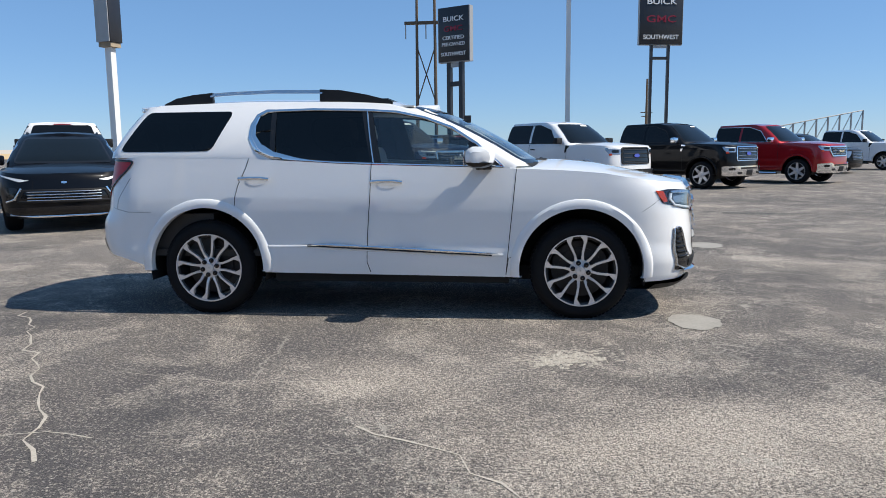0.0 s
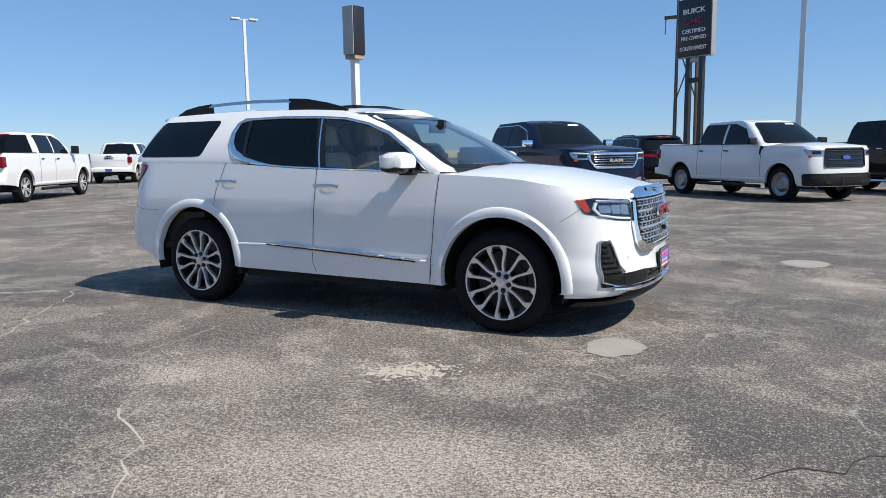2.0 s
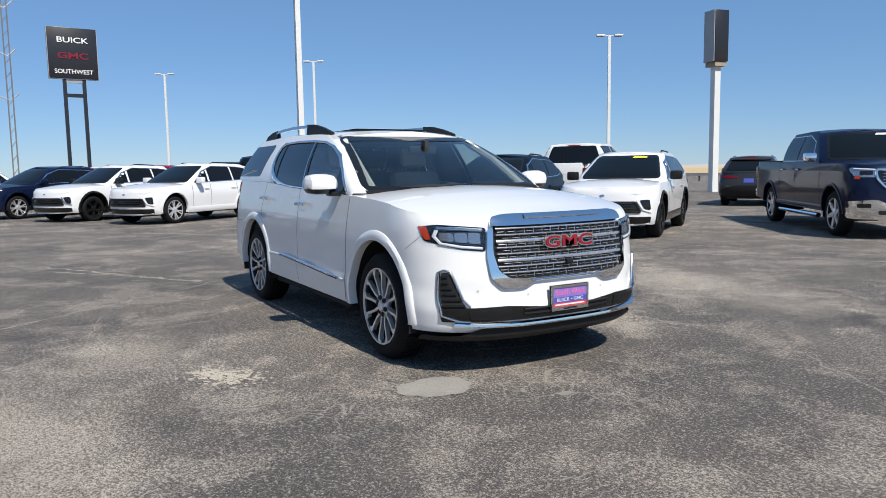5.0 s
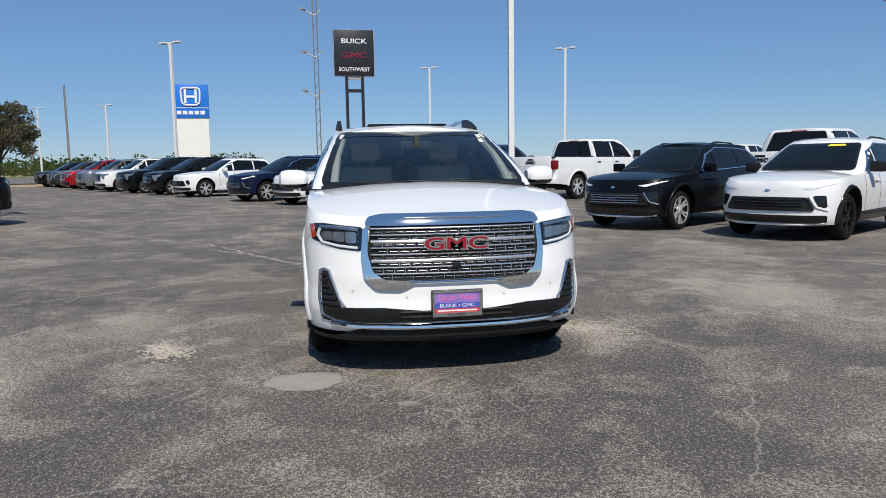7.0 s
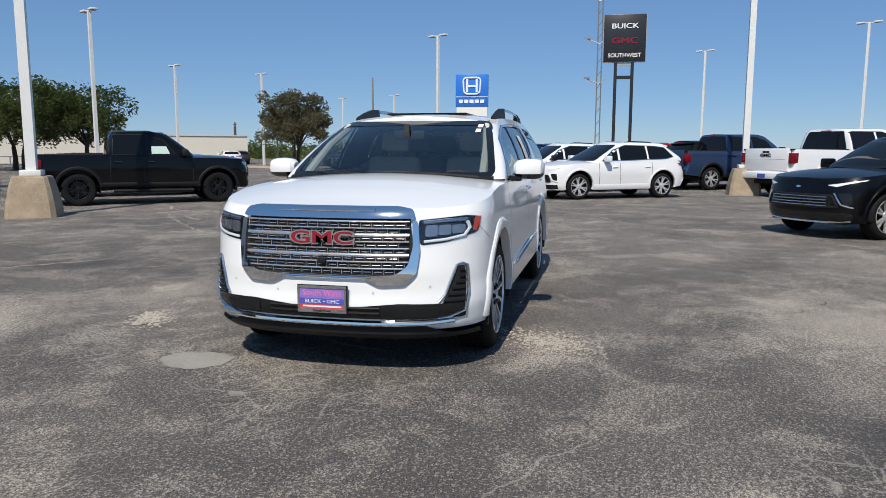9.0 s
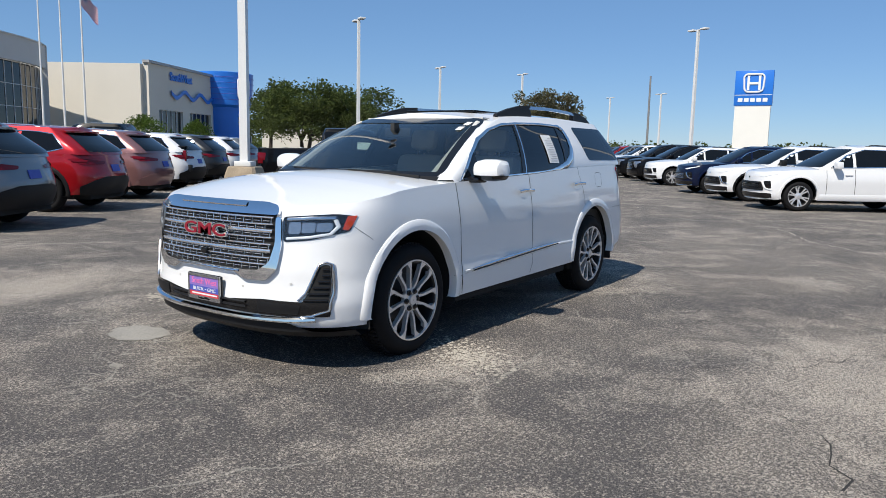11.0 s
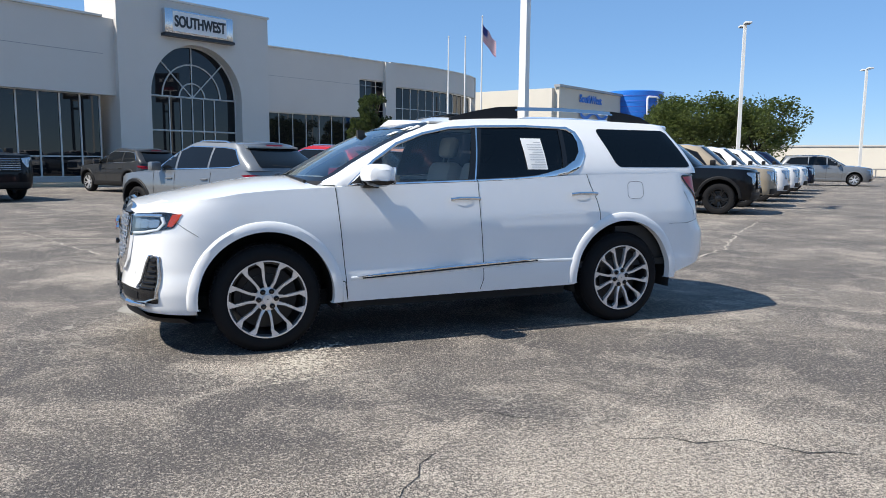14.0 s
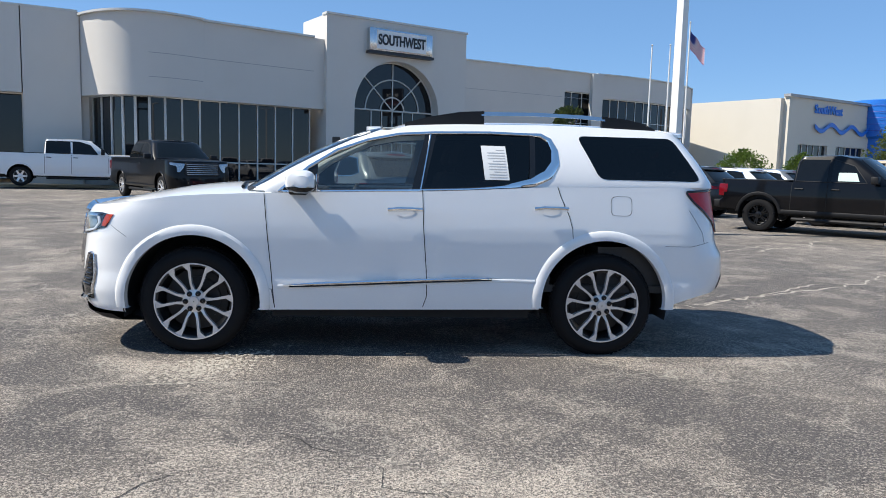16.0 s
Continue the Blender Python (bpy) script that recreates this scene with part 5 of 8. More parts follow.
def vehicle(name, form, kind, colour, label, m, R, rim, style, h, look_="buick", cladding=None, group="parked cars", glass=None, sticker=None, chrome_mirror=False, tail=None, cab=None, paper=False):
    """A parked car: shell, panes, lamps, grille, bumpers, mirrors, handles and wheels."""
    S = form
    T = thing(name, label, "pickup truck" if kind == "pickup" else "car", m, group)
    ra = R + 0.085
    build_body(S, 0.13, 12, 9, [], [(h, R + 0.02, ra), (-h, R + 0.02, ra)], None, colour, T)
    F, B = S.xf(0.6), S.xr(0.6)
    belt, H = S.zs(0.0), S.zr(0.0)
    W = S.W(0.75)
    clad = cladding or M_PLASTIC
    part("underbody", boxes((B + 0.2, F - 0.2, -W * 0.72, W * 0.72, 0.24 if kind != "pickup" else 0.4, 0.5), (-h + ra + .05, h - ra - .05, -W * 0.92, W * 0.92, 0.27 if kind != "pickup" else 0.44, 0.5)), M_UNDER, T)
    glass = glass or M_GLASSDK
    barv = M_CHROME if look_ == "fordblack" else M_PLASTIC
    # side panes
    zt = H - 0.085
    if kind == "pickup":
        x_r = cab + 0.12
        dlo = [(h - 1.02, belt + 0.035), (x_r, belt + 0.05), (x_r + 0.02, zt - 0.02), (x_r + 0.10, zt), (h - 1.75, zt), (h - 1.32, zt - 0.14)]
        md = (h - 0.98 + cab) / 2
        splits = [(cut_poly(dlo, md + 0.05, None), glass), (cut_poly(dlo, None, md - 0.03), glass)]
    else:
        xr = S.gr(belt + 0.2)
        dlo = [(h - 0.72, belt + 0.035), (-0.4, belt + 0.065), (xr + 0.62, belt + 0.10), (xr + 0.36, belt + 0.16), (xr + 0.62, zt - 0.05), (xr + 0.95, zt - 0.01), (-0.2, zt + 0.015), (h - 1.5, zt - 0.01), (h - 1.15, zt - 0.13)]
        splits = [(cut_poly(dlo, 0.12, None), glass), (cut_poly(dlo, -0.86, 0.05), glass), (cut_poly(dlo, None, -0.92), glass)]
    for sg in (1, -1):
        g, tw = S.on_gside(sg), Vector((0, sg, 0.3))
        b, tw2 = S.on_side(sg), Vector((0, sg, 0))
        for poly, gm in splits:
            if len(poly) > 2:
                part("side_window", patch(rounded(poly, 0.03), g, tw, 0.09, 0.005), gm, T)
        part("window_trim", ribbon(dlo, g, tw, 0.022, 0.003, 0.006, True, 0.12), M_CHROME if look_ in ("buick", "ram", "crv") else M_PLASTIC, T)
        if kind == "pickup" and paper and sg < 0:
            part("window_notice", patch([(h - 1.62, belt + 0.07), (h - 1.18, belt + 0.07), (h - 1.26, belt + 0.26), (h - 1.62, belt + 0.26)], g, tw, 0.08, 0.012), M_PAPERGR, T, "pale green price sheet in the window")
        # shut lines, handles
        mid_ = (h - 0.98 + cab) / 2 if kind == "pickup" else 0
        xs = (h - 0.62, mid_, cab + 0.06) if kind == "pickup" else (h - 0.62, 0.08, -1.0)
        for xx in xs:
            part("shut_line", ribbon([(xx, belt), (xx - 0.02, S.zb(0) + 0.12)], b, tw2, 0.012, 0.003, step=0.15), M_UNDER, T)
        for xx in xs[1:]:
            hx = xx + 0.16
            part("door_handle", ribbon([(hx + 0.09, belt - 0.13), (hx - 0.09, belt - 0.125)], b, tw2, 0.035, 0.012, 0.02, step=0.09), M_CHROME if chrome_mirror else colour if kind != "pickup" else M_PLASTIC, T)
        zl = S.zb(0)
        if kind == "pickup":
            part("side_step", tube([(h - ra - 0.15, sg * (W - 0.02), zl - 0.10), (cab + 0.1, sg * (W - 0.02), zl - 0.09)], 0.045, 8), M_CHROME if chrome_mirror else M_PLASTIC, T, "side step bar")
            if look_ in ("ford", "fordblack"):
                part("fender_vent", patch([(h - 0.66, belt - 0.02), (h - 0.52, belt - 0.04), (h - 0.60, belt - 0.12), (h - 0.66, belt - 0.24), (h - 0.69, belt - 0.20)], b, tw2, 0.04, 0.008), barv, T)
        part("sill_cladding", ribbon([(h - ra + 0.02, zl + 0.06), (-h + ra - 0.02, zl + 0.07)], b, tw2, 0.16 if kind != "pickup" else 0.1, 0.006, 0.012, step=0.2), clad, T)
        for ax in (h, -h):
            flare(S, sg, ax, R + 0.02, ra - 0.008, ra + (0.06 if clad is M_PLASTIC else 0.04), 0.022, S.zb(ax) + 0.01, T, clad, 0.14)
            wheel_well(sg, ax, R + 0.02, ra + 0.01, W * 0.96, 0.4, T)
            add_wheel(T, ax, sg * W * 0.965, R, R, rim, 0.24, style, 32, random.uniform(0, 60))
        mx = h - 0.86
        my = S.W(belt) + 0.02
        ms = 1.5 if look_ == "tow" else 1.0
        bm = bmesh.new()
        box(bm, mx - 0.05, mx + 0.10, min(sg * my, sg * (my + 0.22)), max(sg * my, sg * (my + 0.22)), belt + 0.02, belt + 0.02 + 0.17 * ms, 0.03)
        part("door_mirror", bm, M_CHROME if chrome_mirror else (M_PLASTIC if kind == "pickup" or clad is M_GLOSSBLK else colour), T)
        # lamps
        zh = S.zs(F - 0.2) - 0.10
        fr, twf = S.on_front(), Vector((1, sg * 0.4, 0))
        if look_ == "buick":
            sl = part("headlamp", patch([(sg * 0.48, zh - 0.01), (sg * 0.62, zh - 0.035), (sg * (W - 0.06), zh + 0.055), (sg * (W - 0.05), zh + 0.075), (sg * 0.66, zh + 0.02)], fr, twf, 0.035, 0.006), M_DRL, T, "slim bright headlamp")
            part("lower_lamp", patch(rounded([(sg * 0.64, zh - 0.13), (sg * 0.80, zh - 0.12), (sg * 0.82, zh - 0.30), (sg * 0.74, zh - 0.32)], 0.03), fr, twf, 0.05, 0.006), M_GLOSSBLK, T, "dark lower lamp pocket")
            part("bumper_fin", ribbon([(sg * 0.60, zh - 0.13), (sg * 0.70, zh - 0.30), (sg * 0.82, zh - 0.345)], fr, twf, 0.035, 0.006, 0.014), M_CHROME if colour is not M_WHITE2 or random.random() < 0.5 else M_WHITE2, T, "chrome bumper fin")
        elif look_ == "gmc":
            part("headlamp", patch(rounded([(sg * 0.56, zh + 0.01), (sg * 0.60, zh - 0.12), (sg * 0.72, zh - 0.26), (sg * 0.80, zh - 0.26), (sg * 0.80, zh - 0.08), (sg * (W - 0.06), zh - 0.03), (sg * (W - 0.06), zh + 0.04)], 0.02), fr, twf, 0.04, 0.006), M_LAMPIN, T, "clear C-shaped headlamp")
        else:
            hl = part("headlamp", patch(rounded([(sg * 0.60, zh + 0.02), (sg * 0.60, zh - 0.12), (sg * (W - 0.10), zh - 0.12), (sg * (W - 0.04), zh), (sg * (W - 0.05), zh + 0.05)], 0.03), fr, twf, 0.05, 0.006), M_LAMPIN, T, "clear headlamp with bright strips")
            part("lamp_lens", patch(rounded([(sg * 0.66, zh - 0.01), (sg * 0.66, zh - 0.08), (sg * (W - 0.16), zh - 0.08), (sg * (W - 0.16), zh - 0.01)], 0.02), fr, twf, 0.04, 0.010), M_GLOSSBLK, hl)
            part("light_bar", ribbon([(sg * 0.63, zh + 0.01), (sg * (W - 0.09), zh + 0.025)], fr, twf, 0.018, 0.012, 0.006), M_DRL, hl)
            part("marker_lamp", patch([(sg * (W - 0.16), zh - 0.10), (sg * (W - 0.1), zh - 0.10), (sg * (W - 0.09), zh - 0.15), (sg * (W - 0.16), zh - 0.15)], fr, twf, 0.04, 0.010), M_AMBER, hl)
        re, twr = S.on_rear(), Vector((-1, sg * 0.4, 0))
        if kind == "pickup":
            part("tail_lamp", boxes((S.xr(1.0) - 0.02, S.xr(1.0) + 0.20, min(sg * (W - 0.16), sg * (W + 0.004)), max(sg * (W - 0.16), sg * (W + 0.004)), belt - 0.36, belt - 0.06, 0.02)), M_TAILDK, T, "red tail lamp")
        else:
            zl2 = belt - 0.02
            part("tail_lamp", patch(rounded([(sg * 0.30, zl2 - 0.06), (sg * 0.34, zl2 - 0.11), (sg * (W - 0.10), zl2 - 0.12), (sg * (W - 0.03), zl2 - 0.02), (sg * (W - 0.06), zl2)], 0.02), re, twr, 0.05, 0.008), M_TAILDK, T, "slim red tail lamp")
            part("tail_lamp", ribbon([(B + 0.42, zl2 - 0.04), (B + 0.22, zl2 - 0.06)], b, tw2, 0.06, 0.006, 0.012), M_TAILDK, T, "slim red tail lamp")
    # panes in front and behind
    gf_, gb_ = S.on_gfront(), S.on_grear()
    wz0, wz1 = belt + 0.05, H - 0.07
    ww0, ww1 = S.gw(h - 0.9, wz0) - 0.10, S.gw(h - 1.3, wz1) - 0.09
    wsc = rounded([(-ww0, wz0), (ww0, wz0), (ww1, wz1), (-ww1, wz1)], 0.06)
    part("windscreen", patch(wsc, gf_, XP, 0.09, 0.006), M_GLASSGR, T, "grey-green windscreen")
    part("windscreen_border", ribbon(shrink(wsc, 0.01), gf_, XP, 0.035, 0.007, 0, True, 0.12), M_GLOSSBLK, T)
    if sticker:
        part("windscreen_sticker", patch([(ww1 * 0.2, wz1 - 0.05), (ww1 * 0.7, wz1 - 0.05), (ww1 * 0.65, wz1 - 0.015), (ww1 * 0.25, wz1 - 0.015)], gf_, XP, 0.03, 0.012), sticker, T)
    bz0 = belt + (0.10 if kind != "pickup" else 0.06)
    bw0, bw1 = S.W(belt) * (0.80 if kind != "pickup" else 0.84), S.Wr * 0.86
    part("rear_window", patch(rounded([(-bw0, bz0), (bw0, bz0), (bw1, wz1), (-bw1, wz1)], 0.06), gb_, XN, 0.09, 0.008), M_GLASSDK, T, "dark rear window")
    part("brake_lamp", patch([(-0.2, wz1 + 0.005), (0.2, wz1 + 0.005), (0.19, wz1 + 0.028), (-0.19, wz1 + 0.028)], gb_, XN, 0.03, 0.012), M_TAILDK, T)
    # grille and bumpers
    fr, re = S.on_front(), S.on_rear()
    zt_ = S.zs(F - 0.2) - 0.10
    if look_ == "buick":
        gp = rounded([(-0.58, zt_ - 0.17), (0.58, zt_ - 0.17), (0.66, zt_ - 0.34), (-0.66, zt_ - 0.34)], 0.03)
        low = rounded([(-0.80, 0.30), (0.80, 0.30), (0.82, 0.42), (-0.82, 0.42)], 0.03)
        bars, barm = 4, M_PLASTIC if colour is M_WHITE2 else M_SATIN
    elif look_ == "gmc":
        gp = rounded([(-0.54, zt_ + 0.02), (0.54, zt_ + 0.02), (0.56, zt_ - 0.30), (0.5, zt_ - 0.36), (-0.5, zt_ - 0.36), (-0.56, zt_ - 0.30)], 0.03)
        low = rounded([(-0.80, S.zb(F) + 0.04), (0.80, S.zb(F) + 0.04), (0.82, S.zb(F) + 0.2), (-0.82, S.zb(F) + 0.2)], 0.03)
        bars, barm = 6, M_SATIN
    elif look_ == "ram":
        gp = rounded([(-0.62, zt_ + 0.01), (0.62, zt_ + 0.01), (0.60, zt_ - 0.14), (0.48, zt_ - 0.29), (-0.48, zt_ - 0.29), (-0.60, zt_ - 0.14)], 0.05)
        low = rounded([(-W + 0.06, S.zb(F) + 0.02), (W - 0.06, S.zb(F) + 0.02), (W - 0.03, S.zb(F) + 0.30), (0.6, S.zb(F) + 0.33), (0.45, S.zb(F) + 0.25), (-0.45, S.zb(F) + 0.25), (-0.6, S.zb(F) + 0.33), (-W + 0.03, S.zb(F) + 0.30)], 0.04)
        bars, barm = 6, M_CHROME
    else:
        gp = rounded([(-0.56, zt_ + 0.04), (0.56, zt_ + 0.04), (0.58, zt_ - 0.36), (-0.58, zt_ - 0.36)], 0.05)
        low = rounded([(-W + 0.06, S.zb(F) + 0.05), (W - 0.06, S.zb(F) + 0.05), (W - 0.03, S.zb(F) + 0.31), (-W + 0.03, S.zb(F) + 0.31)], 0.04)
        bars, barm = 4, M_CHROME if look_ in ("ram", "fordblack") else M_PLASTIC
    gz0, gz1 = min(p[1] for p in gp), max(p[1] for p in gp)
    gr_ = part("grille", patch(gp, fr, XP, 0.06, 0.010), M_GLOSSBLK, T, "dark grille with bars")
    for k in range(bars):
        z = gz0 + (k + 0.5) / bars * (gz1 - gz0)
        part("grille_bar", ribbon([(-0.52, z), (0.52, z)], fr, XP, 0.020 if look_ != "ram" else 0.016, 0.016, 0.012, step=0.13), barm, gr_)
    part("grille_surround", ribbon(gp, fr, XP, 0.04 if look_ != "ram" else 0.045, 0.014, 0.014, True, 0.1), M_CHROME if look_ in ("ram", "fordblack") or (look_ == "gmc" and colour is not M_BLACK) else M_PLASTIC, gr_)
    if look_ in ("ford", "fordblack"):
        part("badge", patch([(0.12 * math.cos(a), (gz0 + gz1) / 2 + 0.05 * math.sin(a)) for a in [k * math.pi / 7 for k in range(14)]], fr, XP, 0.03, 0.035), M_PRINTBLUE, gr_, "blue oval badge")
    elif look_ == "ram":
        text_mesh("RAM", 0.10, 0.012, M_CHROME, gr_, Matrix.Translation((S.front(0, (gz0 + gz1) / 2) + 0.058, 0, (gz0 + gz1) / 2)) @ FACE_X, "emblem", 1.7, "bright letters", 0.004)
    elif look_ == "buick":
        part("badge", patch([(0.045 * math.cos(a), zt_ - 0.045 + 0.02 * math.sin(a)) for a in [k * math.pi / 5 for k in range(10)]], fr, XP, 0.02, 0.010), M_CHROME, T, "small chrome badge")
    bump = {"ram": M_CHROME, "fordblack": M_CHROME}.get(look_, M_PLASTIC)
    part("front_bumper", patch(low, fr, XP, 0.07, 0.008 if look_ == "buick" else 0.014 if look_ == "gmc" else 0.05, 0.06 if kind == "pickup" else 0.02), bump if kind == "pickup" else M_GLOSSBLK, T, "front bumper")
    if look_ in ("ram", "fordblack", "ford"):
        zb_ = S.zb(F)
        part("bumper_slot", patch(rounded([(-0.46, zb_ + 0.215), (0.46, zb_ + 0.215), (0.48, zb_ + 0.27), (-0.48, zb_ + 0.27)], 0.02), fr, XP, 0.07, 0.054), M_UNDER, T, "dark bumper opening")
        part("front_plate", patch([(-0.16, zb_ + 0.07), (0.16, zb_ + 0.07), (0.16, zb_ + 0.20), (-0.16, zb_ + 0.20)], fr, XP, 0.07, 0.058, 0.006), M_PLASTIC, T, "dark empty plate holder")
        for sg in (1, -1):
            part("fog_lamp", patch(rounded([(sg * 0.68, zb_ + 0.19), (sg * 0.86, zb_ + 0.19), (sg * 0.86, zb_ + 0.26), (sg * 0.68, zb_ + 0.26)], 0.02), fr, XP, 0.05, 0.055), M_GLOSSBLK, T, "dark fog lamp pocket")
            part("tow_hook", patch(rounded([(sg * 0.42, zb_ + 0.09), (sg * 0.58, zb_ + 0.09), (sg * 0.58, zb_ + 0.14), (sg * 0.42, zb_ + 0.14)], 0.02), fr, XP, 0.05, 0.056), M_UNDER, T, "dark tow hook opening")
    if look_ == "buick":
        part("bumper_strip", ribbon([(-0.78, 0.30), (-0.5, 0.275), (0.5, 0.275), (0.78, 0.30)], fr, XP, 0.03, 0.01, 0.014, step=0.15), M_CHROME if colour is not M_WHITE2 else M_WHITE2, T)
    if kind == "pickup":
        # load bed with tailgate, rails and bumper
        zr_ = S.zs(B + 0.5)
        part("bed_liner", boxes((B + 0.14, cab - 0.02, -W + 0.16, W - 0.16, zr_ - 0.52, zr_ - 0.48), (B + 0.14, cab - 0.02, -W + 0.12, -W + 0.16, zr_ - 0.5, zr_ - 0.005), (B + 0.14, cab - 0.02, W - 0.16, W - 0.12, zr_ - 0.5, zr_ - 0.005), (cab - 0.06, cab - 0.02, -W + 0.12, W - 0.12, zr_ - 0.5, zr_ + 0.02)), M_PLASTIC, T, "black bed liner")
        for s in (1, -1):
            part("bed_rail", boxes((B + 0.12, cab - 0.03, min(s * (W - 0.17), s * (W - 0.035)), max(s * (W - 0.17), s * (W - 0.035)), zr_ - 0.015, zr_ + 0.018, 0.008)), M_PLASTIC, T)
        tg = part("tailgate", boxes((B + 0.065, B + 0.13, -W + 0.17, W - 0.17, 0.80, zr_ + 0.03, 0.02)), colour, T, "tailgate")
        part("tailgate_handle", boxes((B + 0.055, B + 0.07, -0.13, 0.13, zr_ - 0.10, zr_ - 0.05, 0.01)), M_PLASTIC, tg)
        part("tailgate_crease", boxes((B + 0.058, B + 0.068, -W + 0.25, W - 0.25, zr_ - 0.28, zr_ - 0.265)), colour, tg)
        if look_ in ("gmc", "tow"):
            text_mesh("GMC", 0.12, 0.006, M_GMCRED if colour is M_BLACK else M_PLASTIC, tg, Matrix.Translation((B + 0.055, 0, zr_ - 0.17)) @ pose(0, 0, 0, 90, 0, -90), "emblem", 1.6, "dark letters", 0.003)
        bm = bmesh.new()
        box(bm, B - 0.06, B + 0.16, -W + 0.03, W - 0.03, 0.55, 0.74, 0.03)
        part("rear_bumper", bm, M_CHROME if look_ in ("ram", "fordblack", "tow") and colour is not M_WHITE2 else colour if colour is M_WHITE2 else M_PLASTIC, T, "rear bumper")
        part("rear_plate", boxes((B - 0.075, B - 0.06, -0.15, 0.15, 0.57, 0.70)), M_PRINTBLUE, T, "dark blue dealer plate")
    else:
        low = rounded([(-W + 0.10, 0.33), (W - 0.10, 0.33), (W - 0.05, 0.50), (W - 0.24, 0.60), (0.40, 0.67), (-0.40, 0.67), (-W + 0.24, 0.60), (-W + 0.05, 0.50)], 0.03)
        part("rear_bumper", patch(low, re, XN, 0.08, 0.010, 0.02), clad, T, "dark rear bumper")
        part("rear_plate", patch([(-0.15, 0.76), (0.15, 0.76), (0.15, 0.89), (-0.15, 0.89)], re, XN, 0.08, 0.014, 0.012), M_PRINTBLUE, T, "dark blue dealer plate")
        bm = bmesh.new()
        rows = []
        for k in range(7):
            y = -S.Wr * 0.95 + 1.9 * S.Wr * k / 6
            x0 = S.grear(y, H - 0.09)
            rows.append([bm.verts.new(p) for p in ((x0 + 0.15, y, H - 0.035), (x0 - 0.09, y, H - 0.075), (x0 - 0.09, y, H - 0.105), (x0 + 0.06, y, H - 0.11))])
        for a, c in zip(rows, rows[1:]):
            for k in range(4):
                bm.faces.new((a[k], a[(k + 1) % 4], c[(k + 1) % 4], c[k]))
        bm.faces.new(rows[0]); bm.faces.new(rows[-1][::-1])
        part("roof_spoiler", bm, clad if clad is M_GLOSSBLK else colour, T)
        if look_ != "sedan":
            for s in (1, -1):
                zz = S.zr(-0.5) + 0.02
                part("roof_rail", tube([(-h + 0.15, s * S.Wr * 0.9, S.zr(-h + 0.15) - 0.01), (-h + 0.3, s * S.Wr * 0.9, S.zr(-h + 0.3) + 0.03), (-0.6, s * S.Wr * 0.9, zz + 0.012), (-0.4, s * S.Wr * 0.9, S.zr(-0.4) + 0.03), (-0.25, s * S.Wr * 0.9, S.zr(-0.25) - 0.015)], 0.016, 6), M_PLASTIC if colour in (M_WHITE2, M_BLACK) else M_SATIN, T)
    return T


def stand(px, py, heading, lx, ly, z=0.0):
    """Pose of a car whose wheel at (lx, ly) of its own plan stands on (px, py)."""
    a = radians(heading)
    return pose(px - lx * math.cos(a) + ly * math.sin(a), py - lx * math.sin(a) - ly * math.cos(a), z, 0, 0, heading)


EH = 1.385
envision = lambda: suv_form(EH, 0.90, 0.98, 0.94, 1.64, 1.02, 1.0, 0.03, 0.17)
terrain = lambda: suv_form(1.41, 0.92, 1.0, 0.95, 1.72, 1.10, 1.06)
enclave = lambda: suv_form(1.53, 0.98, 1.10, 1.0, 1.78, 1.13, 1.10)
sedan = lambda: suv_form(1.41, 0.92, 1.10, 0.93, 1.44, 0.95, 0.92, 0.05)
halfton = lambda: pickup_form(1.86, 0.95, 1.20, 1.01, 2.00, 1.36, 1.32, -1.18)
heavy = lambda: pickup_form(2.02, 1.02, 1.35, 1.04, 2.07, 1.40, 1.38, -1.15)
midsize = lambda: pickup_form(1.66, 0.90, 1.05, 0.96, 1.87, 1.22, 1.16, -0.98)


def place_suv(px, py, heading, lx, ly, colour, words, style="split", form=None, h=EH, look_="buick", clad=None, sticker=None, R=0.365, rim=0.255, name="suv", group="parked cars"):
    return vehicle(name, (form or envision)(), "suv", colour, words, stand(px, py, heading, lx * h, ly), R, rim, style, h, look_, clad, group, None, sticker)


def place_truck(px, py, heading, lx, ly, colour, words, form=None, h=1.86, look_="ford", style="chrome", cab=-1.18, R=0.41, rim=0.275, chrome_mirror=False, clad=None, z=0.0, paper=False):
    return vehicle("pickup_truck", (form or halfton)(), "pickup", colour, words, stand(px, py, heading, lx * h, ly, z), R, rim, style, h, look_, clad or (M_PLASTIC if style == "black" else colour), "parked pickups", None, M_PAPER if look_ in ("ford", "fordblack", "ram") else None, chrome_mirror, None, cab, paper)


M_YELLOW = mat("yellow_sticker", (0.75, 0.65, 0.05), 0.7, 0, 0.05, 6, 40)
# beside and behind the white SUV
place_suv(-5.95, 5.72, -57, 1, 0.88, M_BLACK, "black compact SUV with chrome bumper fins, parked", "split", clad=M_BLACK)
place_suv(-3.57, 7.30, -57, 1, 0.88, M_WHITE2, "white compact SUV with black wheels and mirrors", "black", clad=M_GLOSSBLK, sticker=M_YELLOW)
place_truck(-1.75, 9.85, -39, 1, -0.9, M_NAVY, "dark blue pickup with broad chrome grille and bumper", look_="ram", chrome_mirror=True)
place_truck(2.65, 13.5, -44, 1, -0.9, M_WHITE2, "white work pickup with black bumper and steel wheels", look_="ford", style="steel")
place_truck(6.25, 16.1, -44, 1, -0.9, M_BLACK, "black pickup with chrome bumper and grille bars", look_="fordblack", chrome_mirror=True)
place_truck(9.9, 18.8, -44, 1, -0.9, M_RED, "bright red pickup with chrome bumper", look_="ram", chrome_mirror=True)
